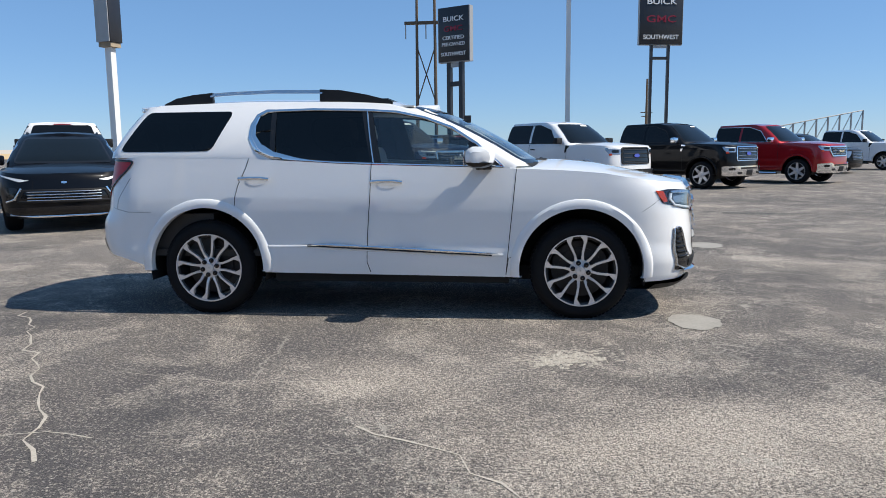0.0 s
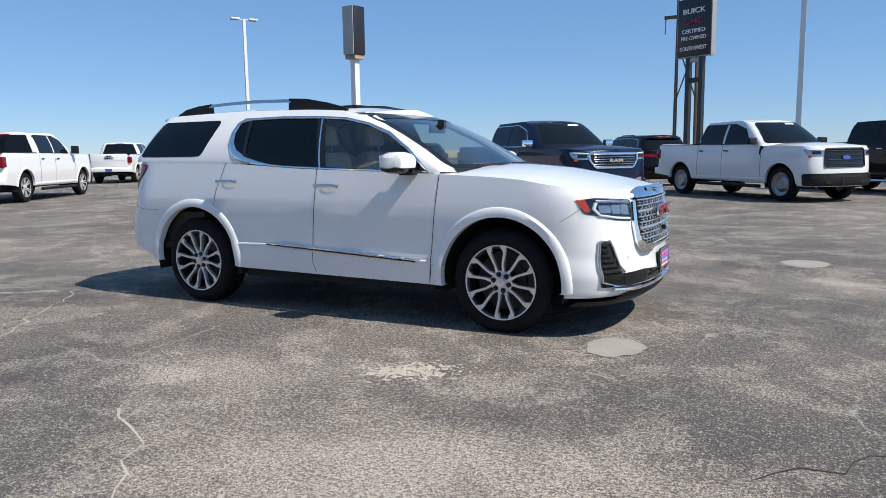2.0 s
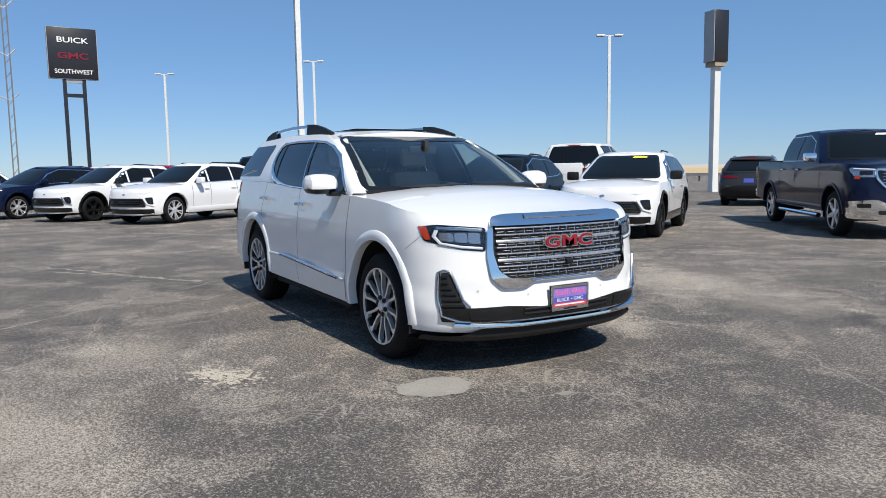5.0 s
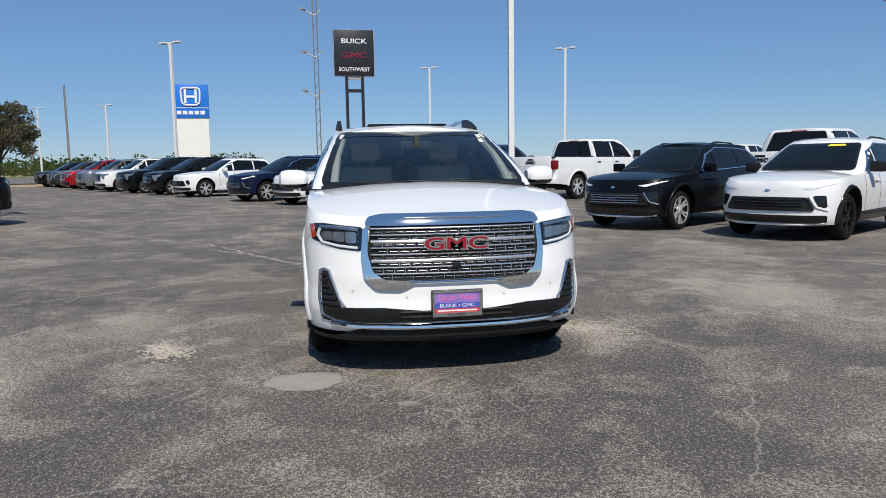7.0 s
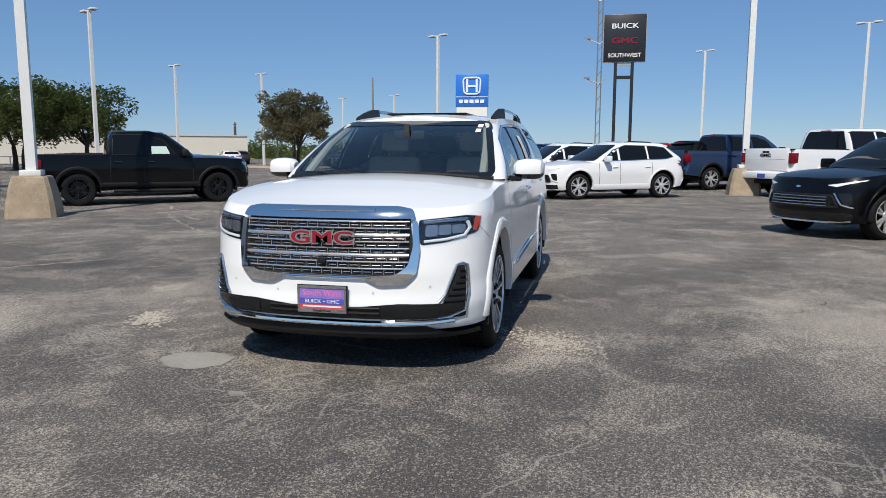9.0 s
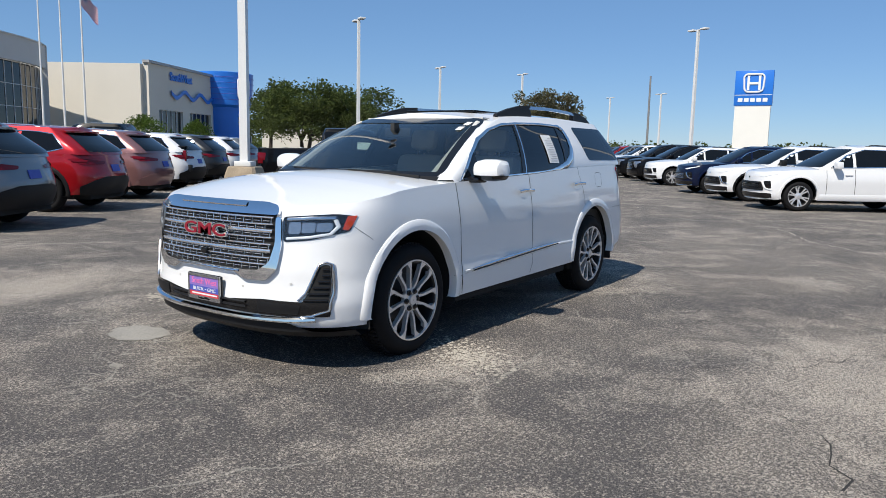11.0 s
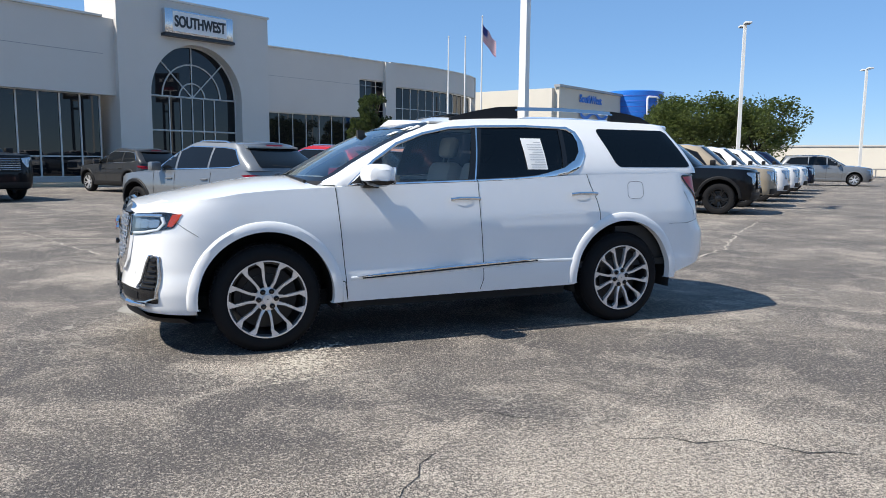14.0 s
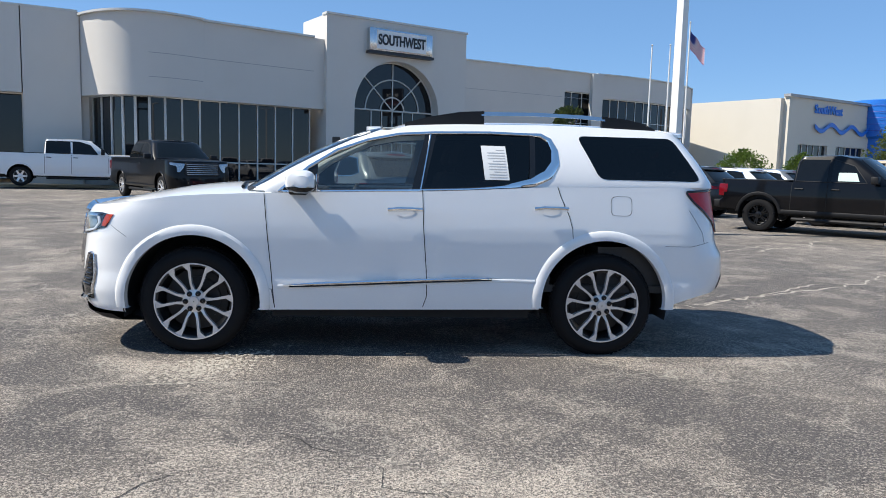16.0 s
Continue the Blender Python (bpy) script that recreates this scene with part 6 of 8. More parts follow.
place_truck(18.4, 31.5, -44, 1, -0.9, M_WHITE2, "white pickup parked far off beside the red one", look_="ford", style="chrome")
place_suv(14.2, 27.5, -44, 1, -0.9, M_BLACK, "black large SUV parked behind the red pickup", "split", enclave, 1.53, "gmc", M_BLACK)
place_suv(-10.35, 17.65, 122, -1, 0.88, M_GREY, "dark grey crossover seen from its tail", "split", None, EH, "crv", M_PLASTIC)
place_suv(-2.5, 20.5, 130, -1, 0.88, M_BLACK, "black SUV with roof rails behind the white pickup", "split", enclave, 1.53, "crv", M_BLACK)
place_truck(-18.55, 6.65, 122, -1, 0.93, M_WHITE2, "white heavy pickup with its tailgate to the aisle", heavy, 2.02, "tow", "split", -1.15, 0.43, 0.28)
place_truck(-20.8, 5.0, 122, -1, -0.93, M_BLUE, "slate blue pickup with black wheel arches", halfton, 1.86, "gmc", "split", clad=M_PLASTIC)
place_truck(-26.5, 19.6, 125, -1, -0.93, M_WHITE2, "white pickup with its tailgate to the aisle", halfton, 1.86, "gmc", "chrome")
place_truck(-25.3, 20.5, 125, -1, 0.93, M_BLACK, "black pickup with chrome rear bumper, parked", halfton, 1.86, "fordblack", "chrome")

place_truck(-10.35, 10.75, 123, -1, 0.0, M_WHITE2, "white heavy pickup behind the black SUV, tail outward", heavy, 2.02, "tow", "split", -1.15, 0.43, 0.28)

# long row that faces the aisle
ROW = [(-14.4, 0.72, M_WHITE2, envision, EH, "buick", "split", "white compact SUV with chrome bumper fins in the row"),
       (-17.2, -1.0, M_WHITE2, envision, EH, "buick", "black", "white compact SUV with black grille in the row"),
       (-20.2, -2.85, M_NAVY, envision, EH, "buick", "split", "dark blue compact SUV in the row"),
       (-25.2, -5.75, M_WHITE2, envision, EH, "buick", "split", "white compact SUV with silver wheels in the row"),
       (-28.4, -7.7, M_BLACK, terrain, 1.41, "gmc", "split", "black boxy SUV with bright grille in the row"),
       (-31.4, -9.6, M_BLACK, enclave, 1.53, "gmc", "split", "large black SUV with chrome wheels in the row"),
       (-34.6, -11.6, M_WHITE2, enclave, 1.53, "gmc", "split", "large white SUV with dark grille in the row"),
       (-37.7, -13.5, M_SILVER, enclave, 1.53, "gmc", "split", "large silver SUV in the row"),
       (-40.8, -15.4, M_RED, enclave, 1.53, "gmc", "split", "large red SUV in the row"),
       (-43.9, -17.3, M_GREY, terrain, 1.41, "gmc", "split", "dark grey SUV near the end of the row"),
       (-47.0, -19.2, M_BLACK, terrain, 1.41, "gmc", "split", "black SUV at the end of the row")]
for x, y, c, f, h, lk, st, words in ROW:
    place_suv(x, y, -57, 1, 0.88, c, words, st, f, h, lk, M_GLOSSBLK if st == "black" else c, group="row along the aisle")
for x, y, c, f, h, words in ((-27.0, 2.2, M_RED, terrain, 1.41, "red SUV in the second row"), (-24.0, 4.2, M_BLACK, enclave, 1.53, "black SUV in the second row"),
                             (-30.0, 0.2, M_WHITE2, terrain, 1.41, "white SUV in the second row"), (-33.2, -1.8, M_BLACK, enclave, 1.53, "black SUV in the second row")):
    place_suv(x, y, 123, -1, 0.88, c, words, "split", f, h, "gmc", c, group="second row")

# row with tails to the aisle, by the showroom
for k, (c, words) in enumerate(((M_SILVER, "silver compact SUV with black wheels, tail to the aisle"), (M_RED, "red compact SUV with black wheels, tail to the aisle"),
                                (M_ROSE, "rose metallic compact SUV, tail to the aisle"), (M_WHITE2, "white compact SUV, tail to the aisle"), (M_GREY, "dark grey compact SUV, tail to the aisle"),
                                (M_WHITE2, "white compact SUV, tail to the aisle"), (M_SILVER, "silver compact SUV, tail to the aisle"))):
    place_suv(0.86 - 2.6 * k, -8.0 - 2.15 * k, -57, -1, 0.88, c, words, "black", clad=M_PLASTIC if c is not M_ROSE else M_ROSE, group="tails row", look_="buick")
place_suv(4.3, -25.2, -57, 1, 0.88, M_GREY, "dark grey SUV parked near the showroom", "split", envision, EH, "buick", M_PLASTIC, group="by the showroom")
place_suv(-10.5, -25.5, 30, 1, 0.88, M_WHITE2, "large white SUV with roof rails near the showroom", "split", enclave, 1.53, "gmc", M_BLACK, group="by the showroom")

# pickups across the aisle
for k, (c, words, st) in enumerate(((M_BLACK, "black mid-size pickup with black wheels and a price sheet", "black"), (M_TAN, "sand-coloured mid-size pickup, parked", "black"), (M_WHITE2, "white mid-size pickup, parked", "black"),
                                    (M_WHITE2, "white mid-size pickup, parked", "black"), (M_WHITE2, "white mid-size pickup, parked", "black"), (M_NAVY, "dark blue mid-size pickup, parked", "black"))):
    place_truck(-8.9 - 2.90 * k, -11.0 - 2.19 * k, 132, -1, -0.9, c, words, midsize, 1.66, "gmc", st, -0.98, 0.40, 0.25, clad=M_PLASTIC, paper=k == 0)
place_truck(-6.9, -14.6, -48, -1, 0.9, M_BLACK, "black pickup parked tail to tail", midsize, 1.66, "gmc", "black", -0.98, 0.40, 0.25, clad=M_PLASTIC)
place_suv(-33.5, -26.5, 132, -1, -0.88, M_SILVER, "large silver SUV at the end of the pickups", "split", enclave, 1.53, "gmc", M_SILVER)
place_suv(-61.0, -35.5, 215, 1, -0.85, M_WHITE2, "white saloon car parked by the far wall", "split", sedan, 1.41, "sedan", M_WHITE2, R=0.33, rim=0.24)
place_suv(-66.5, -37.5, 215, 1, -0.85, M_GREY, "grey saloon car parked by the far wall", "split", sedan, 1.41, "sedan", M_GREY, R=0.33, rim=0.24)
# by the showroom
place_truck(7.35, -18.45, 126, 1, -0.93, M_BLACK, "black heavy pickup with tall bright grille", heavy, 2.02, "gmc", "split", -1.15, 0.43, 0.28)
place_truck(15.6, -26.4, 202, -1, -0.93, M_WHITE2, "white long pickup parked on the paving", heavy, 2.02, "tow", "chrome", -1.15, 0.42, 0.26, z=0.12)


# ---------------------------------------------------------------- lot furniture
def lamp_post(x, y, top, arms=2, base=True, heading=0.0, words="tall white lamp post", ground=0.0):
    T = thing("street_lamp", words + (" on a weathered concrete base" if base else " with flat twin heads"), "lamp post", pose(x, y, ground, 0, 0, heading), "lamp posts")
    z0 = 0.0
    if base:
        bm = bmesh.new()
        rows = []
        for z, r in ((0, 0.47), (0.3, 0.44), (0.62, 0.38), (0.80, 0.33), (0.83, 0.31)):
            rows.append([bm.verts.new((sx * r, sy * r, z)) for sx, sy in ((-0.82, -1), (0.82, -1), (1, -0.82), (1, 0.82), (0.82, 1), (-0.82, 1), (-1, 0.82), (-1, -0.82))])
        for a, b in zip(rows, rows[1:]):
            for k in range(8):
                bm.faces.new((a[k], a[(k + 1) % 8], b[(k + 1) % 8], b[k]))
        bm.faces.new(rows[-1])
        part("concrete_base", bm, M_CONC, T, "tan weathered concrete base", smooth=False)
        part("base_plate", boxes((-0.2, 0.2, -0.2, 0.2, 0.83, 0.95, 0.02)), M_POLE, T)
        z0 = 0.83
    bm = bmesh.new()
    s0, s1 = 0.095, 0.075
    rows = [[bm.verts.new((sx * r, sy * r, z)) for sx, sy in ((-1, -1), (1, -1), (1, 1), (-1, 1))] for z, r in ((z0, s0), (top, s1))]
    for k in range(4):
        bm.faces.new((rows[0][k], rows[0][(k + 1) % 4], rows[1][(k + 1) % 4], rows[1][k]))
    bm.faces.new(rows[1])
    part("pole", bm, M_POLE, T, smooth=False)
    for s in ((1, -1) if arms == 2 else (1,)):
        bm = bmesh.new()
        box(bm, min(0, s * 0.35), max(0, s * 0.35), -0.03, 0.03, top - 0.05, top, 0.0)
        part("arm", bm, M_POLE, T)
        bm = bmesh.new()
        box(bm, min(s * 0.28, s * 0.78), max(s * 0.28, s * 0.78), -0.18, 0.18, top - 0.06, top + 0.04, 0.02)
        hd = part("lamp_head", bm, M_POLE, T, "flat white lamp head")
        bm = boxes((min(s * 0.33, s * 0.73), max(s * 0.33, s * 0.73), -0.14, 0.14, top - 0.075, top - 0.061))
        part("lamp_glass", bm, M_GALV, hd)
    return T


lamp_post(-18.05, 5.64, 12.5, base=True)
lamp_post(-6.25, -9.87, 12.5, base=True, heading=30)
lamp_post(2.7, 23.6, 13.0, base=True)
for x, y, top in ((-26.7, 28.0, 9.1), (-43.3, -10.3, 9.2), (-49.1, 18.1, 10.0), (-28.4, -25.9, 8.8), (-60.5, 9.0, 9.9), (-95.0, -37.0, 9.0), (-78.0, -24.0, 8.0), (-58.0, -31.0, 8.6), (-47.0, -33.0, 8.2)):
    lamp_post(x, y, top, base=False, heading=60, words="white lot lamp post")


def sign_letters(T, panel, lines, w):
    for words, z, size, material, wide in lines:
        text_mesh(words, size, 0.02, material, panel, Matrix.Translation((0, -0.27, z)) @ UPRIGHT, "lettering", wide, "raised lettering", size * 0.012)


def dealer_sign(x, y, yaw, bottom, top, width, lines, posts=True, words="tall dark dealer sign on two black posts", ground=0.0):
    T = thing("dealer_sign", words, "sign", pose(x, y, ground, 0, 0, yaw), "dealer signs")
    panel = part("panel", boxes((-width / 2, width / 2, -0.25, 0.25, bottom, top, 0.03)), M_SIGNDK, T, "dark sign panel")
    part("panel_edge", boxes((-width / 2 - 0.04, width / 2 + 0.04, -0.2, 0.2, bottom - 0.05, bottom - 0.002), (-width / 2 - 0.05, -width / 2 - 0.002, -0.2, 0.2, bottom, top), (width / 2 + 0.002, width / 2 + 0.05, -0.2, 0.2, bottom, top)), M_SIGNSIDE, T, "grey panel edge")
    sign_letters(T, panel, lines, width)
    if posts:
        for s in (-1, 1):
            part("post", boxes((s * width * 0.2 - 0.14, s * width * 0.2 + 0.14, -0.14, 0.14, 0, bottom - 0.05)), M_SIGNDK, T)
        part("crossbar", boxes((-width * 0.2, width * 0.2, -0.1, 0.1, bottom - 1.55, bottom - 1.25)), M_SIGNDK, T)
        part("crossbar", boxes((-width * 0.2, width * 0.2, -0.1, 0.1, bottom - 0.35, bottom - 0.1)), M_SIGNSIDE, T)
    return T


BIG = lambda b: [("BUICK", b + 3.15, 0.62, M_SIGNWHITE, 1.35), ("GMC", b + 1.85, 0.72, M_GMCRED, 1.5), ("SOUTHWEST", b + 0.55, 0.5, M_SIGNWHITE, 1.0)]
dealer_sign(-64.0, 2.3, 93, 9.55, 13.75, 3.75, BIG(9.55))
dealer_sign(15.3, 75.6, 12, 12.0, 17.9, 4.7, [("BUICK", 16.4, 0.85, M_SIGNWHITE, 1.35), ("GMC", 14.6, 1.0, M_GMCRED, 1.5), ("SOUTHWEST", 12.75, 0.66, M_SIGNWHITE, 1.0)])
dealer_sign(-3.4, 41.0, -28, 6.75, 10.1, 2.3, [("BUICK", 9.35, 0.42, M_SIGNWHITE, 1.3), ("GMC", 8.75, 0.46, M_GMCRED, 1.4), ("CERTIFIED", 8.2, 0.32, M_SIGNWHITE, 1.1), ("PRE-OWNED", 7.8, 0.30, M_SIGNWHITE, 1.0), ("SOUTHWEST", 7.2, 0.32, M_SIGNWHITE, 1.0)], words="dark certified pre-owned dealer sign on posts")
# sign seen from its edge and back, on one white post
T = thing("pole_sign", "tall dark sign box on one white post", "sign", pose(-19.0, 27.9, 0, 0, 0, 78))
pn = part("panel", boxes((-0.40, 0.40, -0.42, 0.42, 6.5, 9.0, 0.03)), M_SIGNDK, T, "dark sign box")
part("panel_edge", boxes((-0.45, -0.405, -0.38, 0.38, 6.5, 9.0)), M_SIGNSIDE, T, "weathered edge")
part("panel_foot", boxes((-0.34, 0.34, -0.36, 0.36, 6.28, 6.49)), M_CONC, T)
part("post", boxes((-0.17, 0.17, -0.17, 0.17, 0, 6.28)), M_POLE, T, "white square post")

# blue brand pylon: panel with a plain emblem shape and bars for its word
T = thing("pylon_sign", "blue brand panel on a white clad pylon", "sign", pose(-101.0, -19.0, 0, 0, 0, 97))
part("pylon", boxes((-2.25, 2.25, -0.4, 0.4, 0, 7.95)), M_CREAM, T, "white pylon cladding")
pn = part("panel", boxes((-2.4, 2.4, -0.5, 0.5, 7.95, 12.6, 0.04)), M_HONDABLUE, T, "bright blue panel")
part("panel_gap", boxes((-2.35, 2.35, -0.52, -0.5, 9.32, 9.40)), M_CREAM, pn)
bm = bmesh.new()
ring = [Vector((p[0], -0.56, p[1])) for p in rounded([(-1.15, 9.75), (1.15, 9.75), (1.3, 12.1), (-1.3, 12.1)], 0.6, 5)]
tube(ring + [ring[0]], 0.13, 6, bm)
part("emblem", bm, M_SIGNWHITE, pn, "white rounded emblem frame")
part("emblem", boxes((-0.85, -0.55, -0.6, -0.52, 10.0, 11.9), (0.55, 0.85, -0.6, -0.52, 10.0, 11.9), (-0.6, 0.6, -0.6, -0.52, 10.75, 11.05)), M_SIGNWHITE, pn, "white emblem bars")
for k in range(5):
    part("letter_block", boxes((-1.9 + k * 0.78, -1.3 + k * 0.78, -0.55, -0.52, 8.45, 8.95)), M_SIGNWHITE, pn, "white block in place of a letter")


def mast(x, y, top, r, words, wood=True, arms=()):
    T = thing("utility_pole", words, "utility pole", pose(x, y, 0))
    part("pole", tube([(0, 0, 0), (0, 0, top)], [r * 1.4, r], 8), M_WOOD if wood else M_GALV, T)
    for z, w, a in arms:
        bm = bmesh.new()
        box(bm, -w / 2, w / 2, -0.06, 0.06, z - 0.08, z + 0.08, 0, pose(0, 0, 0, 0, 0, a))
        part("crossarm", bm, M_WOOD if wood else M_GALV, T)
    return T


# lattice-free steel radio pole beside the tall sign
T = thing("antenna_mast", "slender grey steel antenna mast with short side brackets", "mast", pose(-150.0, -1.8, 0))
for dy in (-0.42, 0.42):
    part("pole", tube([(0, dy, 0), (0, dy, 46)], 0.14, 6), M_GALV, T)
for k in range(18):
    part("rung", tube([(0, -0.42, 1.8 + k * 2.5), (0, 0.42, 3.0 + k * 2.5)], 0.07, 5), M_GALV, T)
for z in (16.0, 24.0, 32.5):
    part("bracket", tube([(0.3, -2.6, z + 0.4), (0, 0, z - 0.7), (0, 1.4, z + 0.6)], 0.12, 5), M_GALV, T)
    part("bracket_plate", boxes((0.0, 0.6, -3.1, -1.9, z + 0.35, z + 0.7)), M_GALV, T)
T = thing("power_frame", "two-legged wooden power line frame with crossarm", "utility pole", pose(-13.5, 102.5, 0))
for s in (-1.42, 1.42):
    part("pole", tube([(s, 0, 0), (s * 0.92, 0, 23.0)], [0.28, 0.19], 8), M_WOOD, T)
part("crossarm", boxes((-3.15, 3.0, -0.18, 0.18, 19.3, 19.75)), M_WOOD, T)
part("brace", tube([(-1.39, 0, 8), (1.31, 0, 16)], 0.095, 5), M_WOOD, T)
part("brace", tube([(1.39, 0, 8), (-1.31, 0, 16)], 0.095, 5), M_WOOD, T)
for s in (-3.0, 0, 2.85):
    part("insulator", tube([(s, 0, 19.3), (s, 0, 17.25)], 0.09, 5), M_GALV, T)
mast(-183.0, -62.0, 21.0, 0.24, "tall weathered steel line pole", False)
mast(-92, -46, 5.6, 0.08, "thin far utility pole", True, ((5.2, 1.6, 40),))
mast(-78, -45, 5.0, 0.08, "far utility pole with crossarm", True, ((4.7, 1.4, 40), (4.3, 1.0, 40)))
mast(-70, -40.5, 4.2, 0.07, "dark far utility pole", True)
mast(-76, -44.0, 4.4, 0.07, "dark far utility pole", True)
mast(26, 150, 15.0, 0.2, "far utility pole behind the black pickup", True, ((8.2, 2.4, 0), (7.4, 2.0, 0)))
mast(-27.5, 91, 5.2, 0.07, "thin far utility pole", True, ((4.7, 0.9, 0),))


# ---------------------------------------------------------------- showroom
def wall_run(T, pts, z0, z1, thick, material, name="wall"):
    """A wall along plan points, with its thickness behind."""
    bm = bmesh.new()
    ps = [Vector(p) for p in pts]
    offs = []
    for i, p in enumerate(ps):
        d = (ps[min(i + 1, len(ps) - 1)] - ps[max(i - 1, 0)]).normalized()
        offs.append(p + Vector((-d.y, d.x)) * -thick)
    q = []
    for p, o in zip(ps, offs):
        q.append([bm.verts.new((p.x, p.y, z0)), bm.verts.new((p.x, p.y, z1)), bm.verts.new((o.x, o.y, z1)), bm.verts.new((o.x, o.y, z0))])
    for a, b in zip(q, q[1:]):
        for k in range(4):
            bm.faces.new((a[k], a[(k + 1) % 4], b[(k + 1) % 4], b[k]))
    bm.faces.new(q[0]); bm.faces.new(q[-1][::-1])
    return part(name, bm, material, T, split=20)


def along(a, b, t):
    return (a[0] + (b[0] - a[0]) * t, a[1] + (b[1] - a[1]) * t)


def glazing(T, a, b, z0, z1, cols, rows, inset=0.18):
    """A band of dark panes between pale mullions, each pane a part."""
    d = (Vector(b) - Vector(a))
    L = d.length
    m = pose(a[0], a[1], 0, 0, 0, math.degrees(math.atan2(d.y, d.x)))
    win = part("window", boxes((0, L, inset + 0.02, inset + 0.06, z0, z1)), M_BLDGLASS, T, "dark glazing band")
    win.matrix_local = m
    for i in range(cols):
        for j in range(rows):
            pn = part("pane", boxes((L * i / cols + 0.03, L * (i + 1) / cols - 0.03, inset, inset + 0.015, z0 + (z1 - z0) * j / rows + 0.03, z0 + (z1 - z0) * (j + 1) / rows - 0.03)), M_BLDGLASS, win, smooth=False)
    bm = bmesh.new()
    for i in range(cols + 1):
        box(bm, L * i / cols - 0.035, L * i / cols + 0.035, inset - 0.05, inset + 0.01, z0, z1)
    for j in range(rows + 1):
        zz = z0 + (z1 - z0) * j / rows
        box(bm, 0, L, inset - 0.045, inset + 0.005, zz - 0.03, zz + 0.03)
    if rows == 1 and z1 - z0 > 3.5:
        box(bm, 0, L, inset - 0.045, inset + 0.005, z0 + 0.95, z0 + 1.01)
    part("window_frame", bm, M_FRAME, win, "pale window frame", smooth=False)
    return win


def showroom():
    T = thing("dealership_building", "grey-beige stucco showroom with dark glass and an arched entrance tower", "building")
    A, B = (3.35, -34.1), (-4.6, -38.5)            # tower front, running left to right as seen from the lot
    zt, zl, zr = 9.35, 8.05, 7.85
    # each wall runs so that its outer face is the side of the lot
    u = (Vector(B) - Vector(A)).normalized()
    n = Vector((-u.y, u.x)) * -1        # towards the lot
    if n.y < 0:
        n = -n
    LT = (Vector(B) - Vector(A)).length
    mt = pose(A[0], A[1], 0, 0, 0, math.degrees(math.atan2(u.y, u.x)))
    # tower in its own frame: x along the front, +y away from the building side
    sgn = 1 if (mt.to_3x3() @ Vector((0, 1, 0))).y > 0 else -1
    tower = new_tower(T, mt, LT, zt, sgn)
    # left wing: straight wall, round bay, pier
    wall_run(T, [(9.2, -31.1), (4.2, -34.4), (3.0, -35.2)], 4.35, zl, 0.4, M_STUCCO)
    glazing(T, (9.2, -31.1), (4.2, -34.4), 0.35, 4.35, 6, 1, -0.2 * sgn)
    bay = []
    for k in range(9):
        t = k / 8
        bay.append((9.2 + 5.4 * t, -31.1 + 2.0 * t + 1.1 * math.sin(math.pi * t) - 2.2 * t * t))
    wall_run(T, bay[::-1], 4.35, zl + 0.05, 0.4, M_STUCCO)
    for k in range(8):
        glazing(T, bay[k + 1], bay[k], 0.35, 4.35, 1, 1, -0.2 * sgn)
    wall_run(T, [(15.0, -33.5), bay[-1]], 0, zl, 0.4, M_STUCCO)
    wall_run(T, [(17.2, -30.3), (15.0, -31.3)], 0, zl + 0.2, 0.5, M_STUCCO, "pier")
    wall_run(T, [(24.0, -28.0), (17.2, -30.3)], 4.35, zl + 0.2, 0.5, M_STUCCO)
    glazing(T, (24.0, -28.4), (17.4, -30.6), 0.35, 4.35, 5, 1, -0.2 * sgn)
    # right wing, set back behind the tower
    def back(x, y):
        return (1.9 + (x - 1.9) * 1.33, 5.5 + (y - 5.5) * 1.33)
    zr, zw, zw2, zc = 10.0, 5.0, 8.35, 7.95
    Rw = [back(-3.6, -38.6), back(-13.4, -43.2)]
    wall_run(T, [Rw[0], along(*Rw, 0.75)], zw, zr, 0.4, M_STUCCO)
    wall_run(T, [along(*Rw, 0.75), Rw[1]], zw2, zr, 0.4, M_STUCCO)
    glazing(T, Rw[0], along(*Rw, 0.75), 0.35, zw, 8, 1, -0.2 * sgn)
    glazing(T, along(*Rw, 0.75), Rw[1], 0.35, zw2, 3, 3, -0.2 * sgn)
    curve = [back(*p) for p in ((-13.4, -43.0), (-15.4, -43.7), (-17.6, -44.8), (-19.8, -46.3), (-21.6, -48.0), (-22.5, -49.2))]
    wall_run(T, curve, zc, zr, 0.4, M_STUCCO)
    wall_run(T, [back(-13.0, -42.8), back(-13.8, -43.1)], 0, zr + 0.02, 0.5, M_STUCCO, "pier")
    for k in range(5):
        glazing(T, curve[k], curve[k + 1], 0.35, zc, 3, 4, -0.2 * sgn)
    wall_run(T, [back(-22.4, -49.0), back(-22.9, -50.2), back(-20, -58)], 0, zr, 0.5, M_STUCCO)
    # flat roof closing the block, and low plinth
    bm = bmesh.new()
    f = [(24, -28.6), (17.2, -30.9), (15, -32), (9.2, -31.8), (4.2, -35.2), back(-4.0, -39.6), back(-13.4, -43.8), back(-22.4, -49.8), back(-16, -64), (34, -44)]
    vs = [bm.verts.new((x, y, 6.0)) for x, y in f] + [bm.verts.new((x, y, 6.2)) for x, y in f]
    bm.faces.new(vs[:10]); bm.faces.new(vs[10:])
    for k in range(10):
        bm.faces.new((vs[k], vs[(k + 1) % 10], vs[10 + (k + 1) % 10], vs[10 + k]))
    part("roof", bm, M_CAP, T, smooth=False)
    wall_run(T, [(34, -44), (24, -28.4)], 0, 7.6, 0.4, M_STUCCO)
